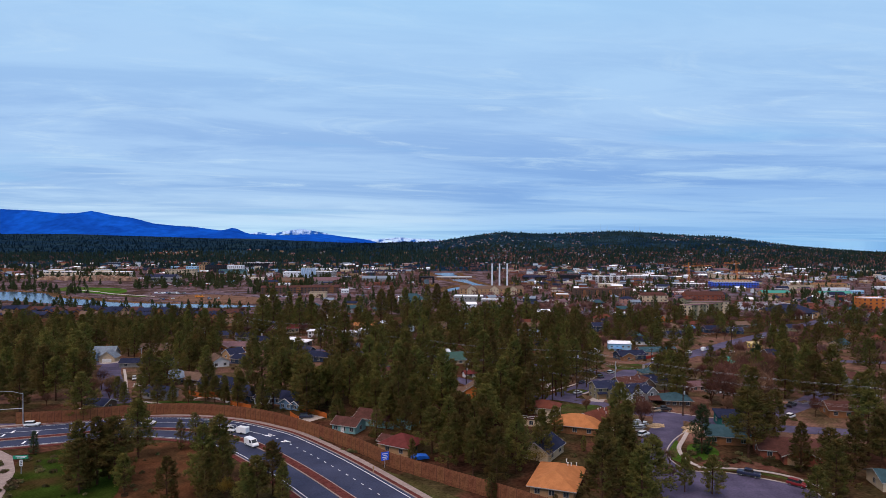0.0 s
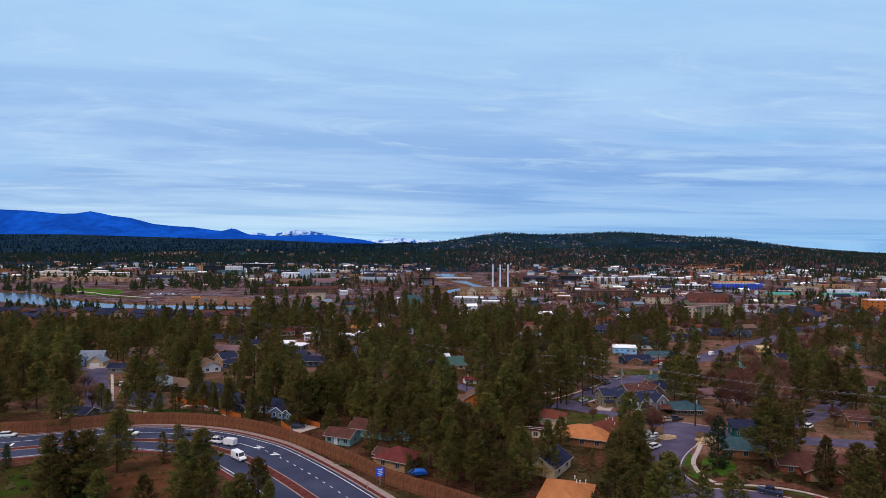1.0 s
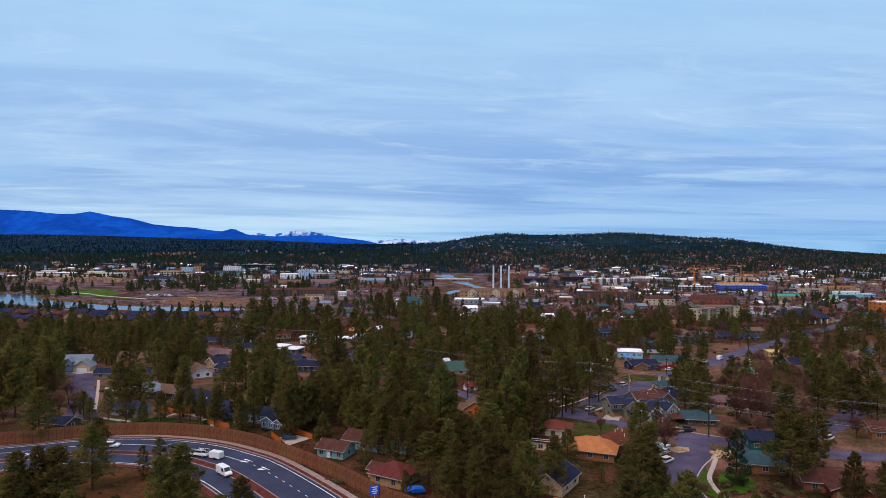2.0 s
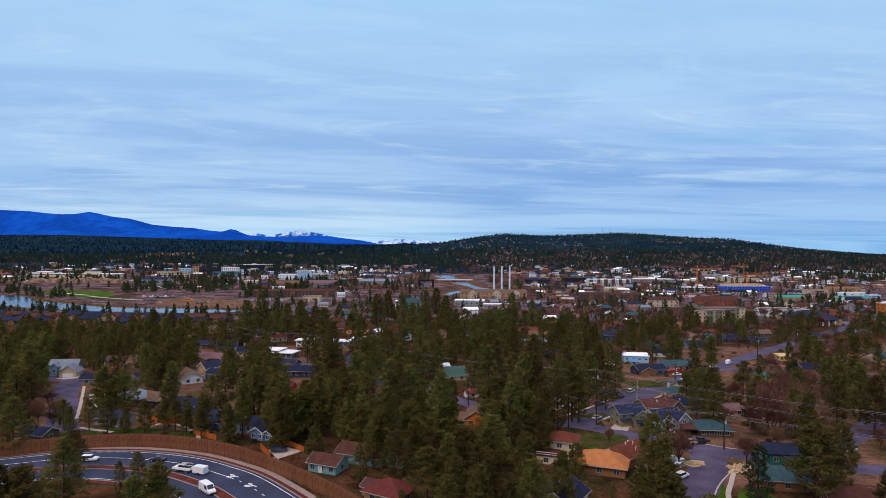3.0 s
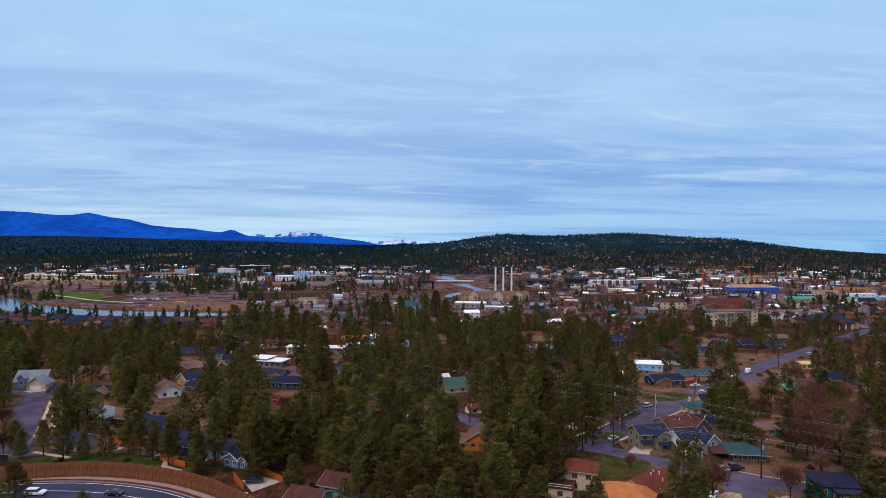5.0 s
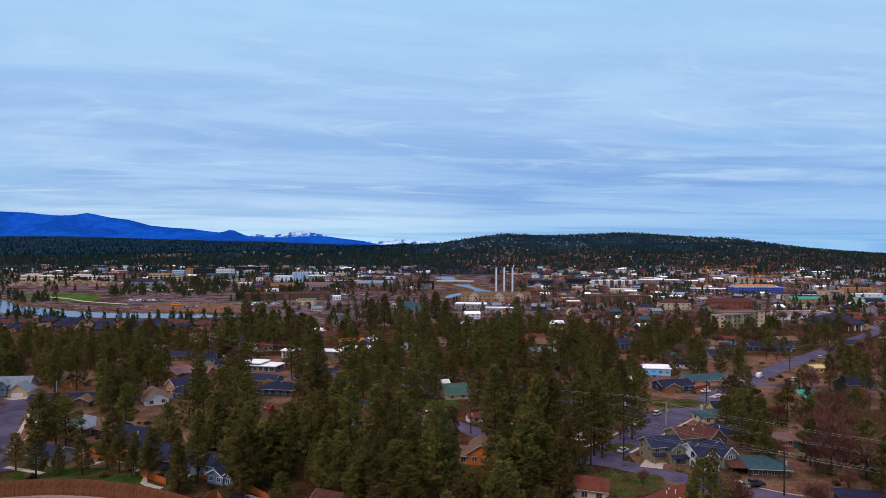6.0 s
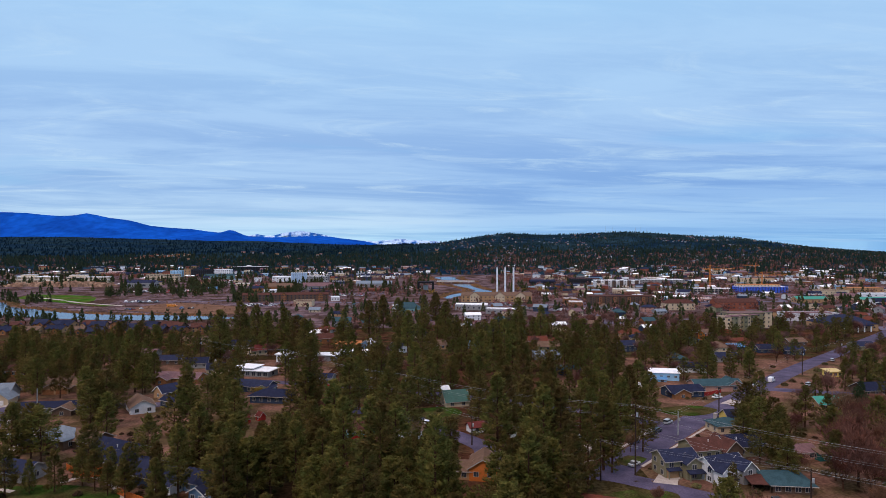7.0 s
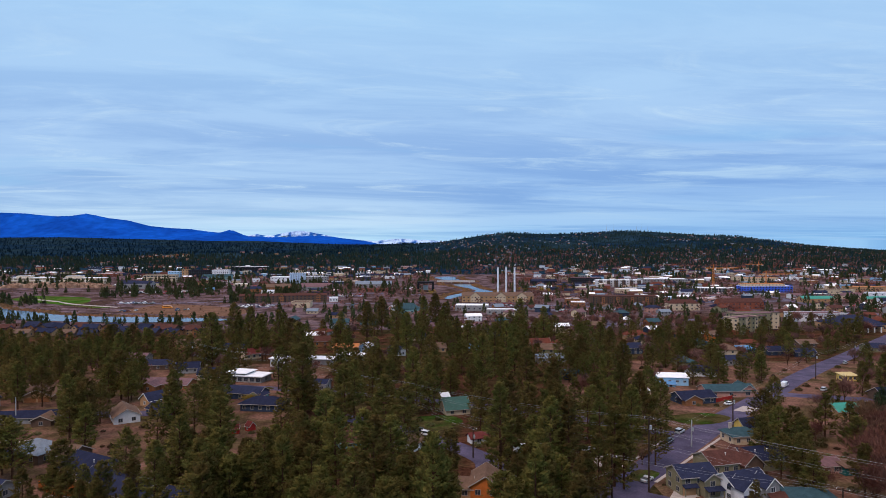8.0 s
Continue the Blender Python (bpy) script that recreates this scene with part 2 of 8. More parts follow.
WALLS = {
    "cream": mat("cream_siding", (0.52, 0.42, 0.30), 0.8, 0.1, 0.3, 4.0, 0.1),
    "tan": mat("tan_siding", (0.36, 0.225, 0.125), 0.8, 0.12, 0.3, 4.0, 0.1),
    "wood": mat("cedar_siding", (0.25, 0.115, 0.055), 0.8, 0.2, 0.4, 4.0, 0.15),
    "orange": mat("orange_siding", (0.46, 0.140, 0.036), 0.8, 0.12, 0.3, 4.0, 0.1),
    "teal": mat("teal_siding", (0.165, 0.310, 0.320), 0.8, 0.1, 0.3, 4.0, 0.1),
    "green": mat("green_siding", (0.022, 0.110, 0.105), 0.8, 0.12, 0.3, 4.0, 0.1),
    "olive": mat("olive_siding", (0.215, 0.200, 0.130), 0.8, 0.12, 0.3, 4.0, 0.1),
    "brown": mat("brown_siding", (0.110, 0.072, 0.055), 0.85, 0.15, 0.3, 4.0, 0.1),
    "red": mat("red_siding", (0.300, 0.030, 0.025), 0.8, 0.15, 0.3, 4.0, 0.1),
    "white": mat("white_siding", (0.66, 0.68, 0.72), 0.75, 0.08, 0.3, 4.0, 0.1),
    "blue": mat("blue_siding", (0.130, 0.215, 0.330), 0.8, 0.1, 0.3, 4.0, 0.1),
    "sky": mat("light_blue_siding", (0.270, 0.480, 0.680), 0.8, 0.1, 0.3, 4.0, 0.1),
    "navy": mat("navy_siding", (0.035, 0.050, 0.085), 0.8, 0.15, 0.3, 4.0, 0.1),
    "grey": mat("grey_siding", (0.240, 0.240, 0.250), 0.8, 0.12, 0.3, 4.0, 0.1),
    "yellow": mat("yellow_siding", (0.620, 0.460, 0.130), 0.8, 0.1, 0.3, 4.0, 0.1),
    "brick": mat("brick_wall", (0.230, 0.075, 0.048), 0.9, 0.25, 0.4, 5.0, 0.2),
    "pink": mat("pink_siding", (0.420, 0.230, 0.190), 0.8, 0.12, 0.3, 4.0, 0.1),
    "concrete": CONCRETE,
    "wrap": mat("blue_sheathing", (0.035, 0.095, 0.560), 0.7, 0.1, 0.1, 1.0, 0.0),
    "dark": mat("dark_cladding", (0.020, 0.020, 0.025), 0.85, 0.15, 0.2, 2.0, 0.1),
}

# ---- shapes and parts ----


class Shape:
    """Vertices and faces gathered piece by piece."""

    def __init__(self):
        self.v, self.f, self.n = [], [], []

    def add(self, verts, faces, m=None):
        n = len(self.v)
        self.v += [tuple(m @ Vector(p)) for p in verts] if m else [tuple(p) for p in verts]
        self.f += [tuple(i + n for i in fc) for fc in faces]
        return self

    def box(self, x0, x1, y0, y1, z0, z1, m=None):
        return self.add([(x0, y0, z0), (x1, y0, z0), (x1, y1, z0), (x0, y1, z0), (x0, y0, z1), (x1, y0, z1), (x1, y1, z1), (x0, y1, z1)],
                        [(3, 2, 1, 0), (4, 5, 6, 7), (0, 1, 5, 4), (1, 2, 6, 5), (2, 3, 7, 6), (3, 0, 4, 7)], m)

    def prism(self, outline, a, b, axis="y", m=None):
        """An outline swept from a to b along an axis."""
        n = len(outline)
        put = {"y": lambda p, s: (p[0], s, p[1]), "x": lambda p, s: (s, p[0], p[1]), "z": lambda p, s: (p[0], p[1], s)}[axis]
        vs = [put(p, a) for p in outline] + [put(p, b) for p in outline]
        fs = [tuple(range(n))[::-1], tuple(range(n, 2 * n))] + [(i, (i + 1) % n, n + (i + 1) % n, n + i) for i in range(n)]
        return self.add(vs, fs, m)

    def tube(self, p, q, r0, r1, n=6, caps=True):
        p, q = Vector(p), Vector(q)
        d = (q - p).normalized()
        u = d.orthogonal().normalized()
        w = d.cross(u)
        vs = []
        for c, r in ((p, r0), (q, r1)):
            vs += [c + (u * math.cos(k * math.tau / n) + w * math.sin(k * math.tau / n)) * r for k in range(n)]
        fs = [(k, (k + 1) % n, n + (k + 1) % n, n + k) for k in range(n)]
        if caps:
            fs += [tuple(range(n))[::-1], tuple(range(n, 2 * n))]
        return self.add(vs, fs)

    def mesh(self, name, material=None, smooth=False):
        me = bpy.data.meshes.new(name)
        me.from_pydata(self.v, [], self.f)
        if material:
            me.materials.append(material)
        if smooth:
            me.polygons.foreach_set("use_smooth", [True] * len(me.polygons))
        me.update()
        return me


def part(name, shape, material, parent, label="", m=None):
    me = shape.mesh(name, material) if isinstance(shape, Shape) else shape
    ob = new(name, me)
    ob.parent = parent
    if m is not None:
        ob.matrix_basis = m
    return tagged(ob, label)


def thing(name, label, category, m, group="", kind=""):
    root = new(name)
    root.empty_display_size = 0.5
    root.matrix_basis = m
    return tagged(root, label, category, group, kind)


def single(name, shape, material, label, category, m=None, group="", kind="", smooth=False):
    ob = new(name, shape.mesh(name, material, smooth))
    if m is not None:
        ob.matrix_basis = m
    return tagged(ob, label, category, group, kind)


# ---- the lie of the land ----
KNOT_Y = [-6000, 260, 420, 620, 900, 1300, 1800, 2600, 3600, 5200]
KNOT_Z = [0, 0, -5, -10, -11, -9, -2, 8, 25, 44]
RIDGE_X = [-900, -600, -237, -105, 26, 158, 263, 420, 552, 683, 814, 945, 1076, 1181, 1338, 1442, 1599, 1730, 1861, 2036, 2600, 3300]
RIDGE_Z = [0, 0, 32.5, 36.2, 53.1, 76.5, 89.5, 83.9, 83.7, 88.7, 96.3, 93.5, 82.7, 77.3, 74.4, 53.2, 32.0, 21.3, 10.6, 0, 0, 0]


def gz(x, y):
    z = float(np.interp(y, KNOT_Y, KNOT_Z))
    if y > 1700:
        up = float(np.interp(y, [1700, 2100, 2600, 3050, 3700, 4400], [0, 0.10, 0.55, 1.0, 0.55, 0]))
        wob = noise.noise(Vector((x / 320, y / 300, 3.1)))
        z += up * float(np.interp(x + (y - 3050) * 0.05, RIDGE_X, RIDGE_Z)) * (1 + 0.18 * wob * (1 - up) * 2)
        z += 5 * wob * min(1, (y - 1700) / 800) * (1 - up)
        # the plain climbs towards the range on the far left
        z += 75 * max(0, min(1, (-x - 350) / 2300)) * max(0, min(1, (y - 2600) / 2200)) ** 1.3
        # and falls away beyond the butte on the far right
        z -= 52 * max(0, min(1, (x - 900) / 1500)) * max(0, min(1, (y - 2900) / 1500))
    # a low wooded hill with houses, out on the plain
    z += 16 * math.exp(-((x + 900) / 330) ** 2 - ((y - 2520) / 170) ** 2)
    return z


def curve_points(pts, step=4.0):
    """A smooth line through the points, at even steps."""
    p = [Vector((a[0], a[1], 0)) for a in pts]
    p = [2 * p[0] - p[1]] + p + [2 * p[-1] - p[-2]]
    out = []
    for i in range(1, len(p) - 2):
        n = max(1, round((p[i + 1] - p[i]).length / step))
        for k in range(n):
            t = k / n
            out.append(0.5 * ((2 * p[i]) + (p[i + 1] - p[i - 1]) * t + (2 * p[i - 1] - 5 * p[i] + 4 * p[i + 1] - p[i + 2]) * t * t
                              + (3 * p[i] - p[i - 1] - 3 * p[i + 1] + p[i + 2]) * t ** 3))
    out.append(p[-2])
    return out


def offset(line, d):
    """The line moved to its left by d, which may run from one value to another."""
    out, n = [], len(line)
    for i, p in enumerate(line):
        t = (line[min(i + 1, n - 1)] - line[max(i - 1, 0)]).normalized()
        w = d if isinstance(d, (int, float)) else d[0] + (d[1] - d[0]) * i / (n - 1)
        out.append(p + Vector((-t.y, t.x, 0)) * w)
    return out


def ribbon(shape, a, b, z, depth=0.0):
    """A band between two lines, at a height over the ground; with a depth it is a slab with sides."""
    n = len(a)
    vs, fs = [], []
    for p, q in zip(a, b):
        vs += [(p.x, p.y, gz(p.x, p.y) + z), (q.x, q.y, gz(q.x, q.y) + z)]
    if depth:
        for p, q in zip(a, b):
            vs += [(p.x, p.y, gz(p.x, p.y) + z - depth), (q.x, q.y, gz(q.x, q.y) + z - depth)]
    for i in range(n - 1):
        fs.append((2 * i, 2 * i + 1, 2 * i + 3, 2 * i + 2))
        if depth:
            o = 2 * n
            fs += [(2 * i, 2 * i + 2, o + 2 * i + 2, o + 2 * i), (2 * i + 1, o + 2 * i + 1, o + 2 * i + 3, 2 * i + 3)]
    return shape.add(vs, fs)


def patch(name, outline, z, material, label, category, depth=0.0, step=0):
    """A flat piece of ground with a smooth closed outline."""
    pts = curve_points(list(outline) + [outline[0]], step)[:-1] if step else [Vector((*p, 0)) for p in outline]
    s = Shape()
    top = [(p.x, p.y, gz(p.x, p.y) + z) for p in pts]
    n = len(top)
    s.add(top, [tuple(range(n))])
    if depth:
        s.add(top + [(x, y, h - depth) for x, y, h in top], [(i, n + i, n + (i + 1) % n, (i + 1) % n) for i in range(n)])
    ob = single(name, s, material, label, category, kind="structure")
    bm = bmesh.new()
    bm.from_mesh(ob.data)
    bmesh.ops.recalc_face_normals(bm, faces=bm.faces)
    bmesh.ops.triangulate(bm, faces=[f for f in bm.faces if len(f.verts) > 4])
    bm.to_mesh(ob.data)
    bm.free()
    if ob.data.polygons and max(ob.data.polygons, key=lambda f: f.area).normal.z < 0:
        ob.data.flip_normals()
    return ob


def make_ground():
    m = mat("earth", (0.072, 0.032, 0.020), 0.95, 0.5, 0.05, 0.9, 0.4, (0.044, 0.034, 0.016), -0.01)
    ys = [-6000, -2000, -600, -100, 50, 150, 260, 340, 420, 520, 620, 760, 900, 1100, 1300, 1500] + [1600 + 50 * i for i in range(73)]
    xs = [-6000, -4500] + [-3600 + 80 * i for i in range(91)] + [4500, 6000]
    s = Shape()
    s.v = [(x, y, gz(x, y)) for y in ys for x in xs]
    w = len(xs)
    s.f = [(j * w + i, j * w + i + 1, (j + 1) * w + i + 1, (j + 1) * w + i) for j in range(len(ys) - 1) for i in range(w - 1)]
    single("ground", s, m, "brown earth with needle litter and dry grass", "ground", kind="structure")
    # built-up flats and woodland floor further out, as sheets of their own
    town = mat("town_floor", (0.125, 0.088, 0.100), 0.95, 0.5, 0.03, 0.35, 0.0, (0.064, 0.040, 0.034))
    # this floor colour holds the blue cast of distance haze
    woods = mat("hazed_woodland_floor", (0.0070, 0.0210, 0.0420), 0.95, 0.5, 0.004, 0.05, 0.0, (0.0130, 0.0290, 0.0400))
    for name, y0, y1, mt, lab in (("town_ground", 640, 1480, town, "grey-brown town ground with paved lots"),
                                  ("woodland_ground", 1480, 5190, woods, "dark forest floor of the far plain and butte, tinted haze blue")):
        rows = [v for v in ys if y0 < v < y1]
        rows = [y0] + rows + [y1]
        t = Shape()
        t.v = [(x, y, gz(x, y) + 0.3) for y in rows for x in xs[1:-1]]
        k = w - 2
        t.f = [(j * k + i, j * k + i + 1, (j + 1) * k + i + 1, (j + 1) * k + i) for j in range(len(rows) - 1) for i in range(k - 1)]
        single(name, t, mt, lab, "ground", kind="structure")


make_ground()


def make_range(name, label, profile, y, depth, material, seed, rough):
    """A mountain range: crest heights over x, with spurs running down to its foot."""
    px, pz = [a for a, _ in profile], [b for _, b in profile]
    xs = np.arange(px[0], px[-1] + 1, 18.0)
    s = Shape()
    rows = 16
    for j in range(rows):
        v = j / (rows - 1)
        for x in xs:
            top = float(np.interp(x, px, pz))
            foot = gz(x, y - depth) - 4
            spur = noise.fractal(Vector((x / 130 + seed, v * 1.6, seed)), 1.0, 2.0, 5)
            hgt = foot + (top - foot) * (v ** 1.15) + spur * rough * (top - foot) * v * (1 - v) * 2 + (noise.noise(Vector((x / 22, seed, 0))) * 2.0 * (v > 0.99))
            s.v.append((x, y - depth * (1 - v) + spur * 40 * (1 - v), hgt))
    n = len(xs)
    s.f = [(j * n + i, j * n + i + 1, (j + 1) * n + i + 1, (j + 1) * n + i) for j in range(rows - 1) for i in range(n - 1)]
    single(name, s, material, label, "mountain", kind="structure", smooth=True)


def ridge(points, y):
    """Crest from bearings (metres aside at 1000 m, metres up at 1000 m)."""
    k = (y - 50) / 1000
    return [(a * k, 65.3 + b * k) for a, b in points]


# the blue of distance haze is put into the forest and rock colours
HAZED_FOREST = mat("hazed_distant_forest", (0.006, 0.078, 0.430), 0.95, 0.15, 0.004, 0.02, 0.0, (0.005, 0.058, 0.340))
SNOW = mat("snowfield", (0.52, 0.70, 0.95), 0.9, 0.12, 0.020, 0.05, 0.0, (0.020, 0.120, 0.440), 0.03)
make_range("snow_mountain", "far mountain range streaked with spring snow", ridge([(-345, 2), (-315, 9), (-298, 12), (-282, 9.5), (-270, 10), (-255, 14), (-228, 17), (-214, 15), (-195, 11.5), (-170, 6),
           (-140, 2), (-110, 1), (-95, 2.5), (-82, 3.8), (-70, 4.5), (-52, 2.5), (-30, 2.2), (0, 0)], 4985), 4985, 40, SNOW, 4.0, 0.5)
make_range("mountain_range", "forested mountain range tinted deep blue with distance haze", ridge([(-790, 46), (-740, 48), (-700, 46.5), (-660, 45), (-632, 42), (-610, 40.5), (-588, 41), (-565, 44.5), (-550, 42), (-530, 37.5), (-500, 34),
           (-480, 29), (-465, 25), (-430, 21.5), (-400, 20), (-380, 17), (-358, 14.5), (-350, 15.5), (-341, 18.5), (-333, 17.5), (-322, 12.5), (-312, 9), (-295, 8), (-275, 7), (-253, 7.2), (-225, 8.5), (-200, 9.5), (-182, 8), (-164, 5.5), (-140, 2.8), (-122, 0), (-108, -3.5), (-90, -6), (-60, -8)], 4930), 4930, 420, HAZED_FOREST, 9.0, 0.16)

# ---- the parkway: two carriageways, a planted median, a footway and a tall board fence ----
EDGE = curve_points([(-200, 198), (-165, 212), (-145, 219), (-130, 224), (-119, 228.5), (-108, 231), (-96, 231.3), (-84, 229.5), (-72, 225.5), (-60, 218.5), (-49, 210),
                     (-31, 190), (-13, 167), (4, 144), (20, 121), (45, 85), (70, 50), (120, -25), (200, -140)], 3.0)
ROAD_LINES = []


def road(name, line, left, right, material, label, z=0.04):
    a, b = offset(line, left), offset(line, right)
    ob = single(name, ribbon(Shape(), b, a, z), material, label, "road", kind="structure")
    mid = [(p + q) / 2 for p, q in zip(a, b)]
    half = max((p - q).length for p, q in zip(a, b)) / 2
    ROAD_LINES.append((mid, half))
    return ob


def stripe(line, d, width, label, dash=None, name="lane_marking"):
    c = offset(line, d)
    if dash is None:
        s = ribbon(Shape(), offset(c, -width / 2), offset(c, width / 2), 0.048)
        single(name, s, PAINT, label, "road marking", kind="structure")
        return
    on, off = dash
    run, pos = 0.0, []
    for p, q in zip(c, c[1:]):
        L = (q - p).length
        while run < L:
            pos.append((p + (q - p) * (run / L), (q - p).normalized()))
            run += on + off
        run -= L
    for p, t in pos:
        n = Vector((-t.y, t.x, 0)) * width / 2
        s = Shape().add([(v.x, v.y, gz(v.x, v.y) + 0.048) for v in (p - n, p + t * on - n, p + t * on + n, p + n)], [(0, 1, 2, 3)])
        single(name, s, PAINT, label, "road marking", kind="structure", group="dashes along the lane")


road("parkway_road", EDGE, 1.0, (-12.6, -8.4), ASPHALT, "smooth dark asphalt carriageway curving past the fence")
road("parkway_road", EDGE, (-15.6, -12.2), (-23.4, -19.2), ASPHALT, "dark asphalt carriageway on the inside of the curve")
single("median", ribbon(Shape(), offset(EDGE, (-15.3, -11.9)), offset(EDGE, (-12.9, -8.7)), 0.19, 0.2), RED_BARK, "median strip filled with red cinder", "median", kind="structure")
for d0, d1 in (((-15.6, -12.2), (-15.3, -11.9)), ((-12.9, -8.7), (-12.6, -8.4))):
    single("kerb", ribbon(Shape(), offset(EDGE, d0), offset(EDGE, d1), 0.21, 0.22), PAVING, "pale concrete kerb of the median", "kerb", kind="structure")
single("kerb", ribbon(Shape(), offset(EDGE, 1.0), offset(EDGE, 1.35), 0.19, 0.2), PAVING, "pale concrete kerb", "kerb", kind="structure")
single("verge", ribbon(Shape(), offset(EDGE, 1.35), offset(EDGE, 2.6), 0.15, 0.16), RED_BARK, "verge of red cinder beside the kerb", "verge", kind="structure")
single("footway", ribbon(Shape(), offset(EDGE, 2.6), offset(EDGE, 4.4), 0.19, 0.2), PAVING, "pinkish concrete footway along the fence", "pavement", kind="structure")
single("kerb", ribbon(Shape(), offset(EDGE, (-23.8, -19.6)), offset(EDGE, (-23.4, -19.2)), 0.19, 0.2), PAVING, "pale concrete kerb on the inside of the curve", "kerb", kind="structure")
single("verge", ribbon(Shape(), offset(EDGE, (-25.6, -21.4)), offset(EDGE, (-23.8, -19.6)), 0.12, 0.14), RED_BARK, "strip of red cinder on the inside of the curve", "verge", kind="structure")
stripe(EDGE, 0.0, 0.22, "solid white edge line")
split_at = min(range(len(EDGE)), key=lambda i: (EDGE[i] - Vector((-52, 212, 0))).length)
stripe(EDGE[12:split_at], -5.4, 0.2, "solid white lane line")
stripe(EDGE[split_at:], -5.2, 0.2, "short white dash between the lanes", (1.3, 2.9))
stripe(EDGE, (-22.4, -18.2), 0.2, "solid white edge line")


def turn_arrow(x, y, rot):
    s = Shape()
    s.box(-2.2, 0.6, -0.14, 0.14, 0, 0.004)
    s.add([(0.4, -0.55, 0.004), (1.7, 0, 0.004), (0.4, 0.55, 0.004)], [(0, 1, 2)])
    s.add([(-1.2, 0.1, 0.004), (-0.6, 0.1, 0.004), (0.3, 1.25, 0.004), (0.85, 1.0, 0.004), (0.8, 2.1, 0.004), (-0.5, 1.6, 0.004)], [(0, 1, 2), (2, 5, 0), (2, 3, 4), (2, 4, 5)])
    single("road_arrow", s, PAINT, "white turn arrow painted on the asphalt", "road marking", pose(x, y, 0.05, 0, 0, rot), kind="structure")


turn_arrow(-58, 212.5, 146)
turn_arrow(-51, 206, 140)
turn_arrow(-126, 217, 200)

# the junction at the western end and its pale footway
patch("junction_road", [(-240, 150), (-190, 176), (-137, 196), (-128, 203), (-130, 222), (-146, 224), (-175, 222), (-250, 240)], 0.03, ASPHALT_OLD, "worn asphalt of the road junction", "road")
ROAD_LINES.append(([Vector((-240, 195, 0)), Vector((-150, 205, 0))], 24))
patch("footway", [(-118, 130), (-107, 130), (-111, 160), (-120, 178), (-129, 190), (-136, 195), (-137, 192), (-131, 186), (-123, 172), (-117, 155)], 0.12, PAVING, "pale concrete footway by the junction", "pavement", 0.14)
for k in range(4):
    s = Shape().box(-0.35, 0.35, -1.4, 1.4, 0, 0.004)
    single("crossing_marking", s, PAINT, "worn white crossing bar", "road marking", pose(-133 - 1.2 * k, 198 + 5 * k, 0.046, 0, 0, 15), kind="structure")
    single("crossing_marking", s, PAINT, "worn white crossing bar", "road marking", pose(-147 + 0.6 * k, 202 + 4 * k, 0.046, 0, 0, 15), kind="structure")

# meadow inside the curve
patch("meadow", [(-126, 191), (-119, 196.5), (-108, 197.5), (-98, 193), (-90, 178), (-84, 164), (-80, 150), (-92, 130), (-112, 128), (-116, 160)], 0.05, MEADOW, "rough green grass inside the curve", "grass", step=6)
patch("bare_ground", [(-97, 194.5), (-95, 202), (-83, 203.5), (-73, 197), (-68, 180), (-61, 162), (-56, 146), (-78, 146), (-84, 164), (-90, 179)], 0.055, mat("bare_dirt", (0.088, 0.038, 0.019), 0.95, 0.35, 0.08, 1.6, 0.4, (0.060, 0.032, 0.016)), "bare orange-brown dirt between the pines", "ground", step=6)
patch("grass_verge", [(-20, 183), (-12, 176), (2, 163), (12, 154), (14, 150), (6, 153), (-8, 166), (-20, 179)], 0.05, LAWN, "strip of thin green grass below the fence", "grass", step=4)

# tall board fence: panels between posts
FENCE_LINE = curve_points([(-150, 222.5), (-140, 224), (-131, 226.5), (-121, 231), (-111, 234.3), (-97, 236), (-85, 234.6), (-72, 230.6), (-60, 224.5), (-50, 216.8), (-34, 203), (-23, 191.5),
                           (-14, 181.5), (2, 169), (16, 158), (30, 146.5), (48, 131), (66, 116), (84, 96), (100, 74)], 2.4)


def board_fence(line, height, panel_mat, post_mat, label):
    root = thing("board_fence", label, "fence", pose(line[0].x, line[0].y, gz(line[0].x, line[0].y)))
    o = Vector((line[0].x, line[0].y, gz(line[0].x, line[0].y)))
    rng = random.Random(5)
    post = Shape().box(-0.09, 0.09, -0.09, 0.09, -0.1, height + 0.08).mesh("post", post_mat)
    cache = {}
    for i in range(0, len(line) - 1):
        p, q = line[i], line[i + 1]
        L = round((q - p).length, 1)
        if L not in cache:
            n = max(2, int(L / 0.3))
            front = []
            for k in range(n):
                a, b = -L / 2 + L * k / n, -L / 2 + L * (k + 1) / n
                front += [(a, -0.02), (a + 0.015, -0.07 - 0.02 * (k % 2)), (b - 0.015, -0.07 - 0.02 * (k % 2)), (b, -0.02)]
            cache[L] = Shape().prism(front + [(L / 2, 0.03), (-L / 2, 0.03)], 0.02, height, "z").mesh("fence_panel", panel_mat)
        mid = (p + q) / 2
        rot = math.degrees(math.atan2(q.y - p.y, q.x - p.x))
        z = gz(mid.x, mid.y) - o.z + rng.uniform(-0.04, 0.04)
        part("fence_panel", cache[L], None, root, m=pose(mid.x - o.x, mid.y - o.y, z, 0, 0, rot))
        part("post", post, None, root, m=pose(p.x - o.x, p.y - o.y, gz(p.x, p.y) - o.z, 0, 0, rot))
    return root


board_fence(FENCE_LINE, 4.3, FENCE, FENCE_POST, "tall weathered red-brown board fence along the parkway")

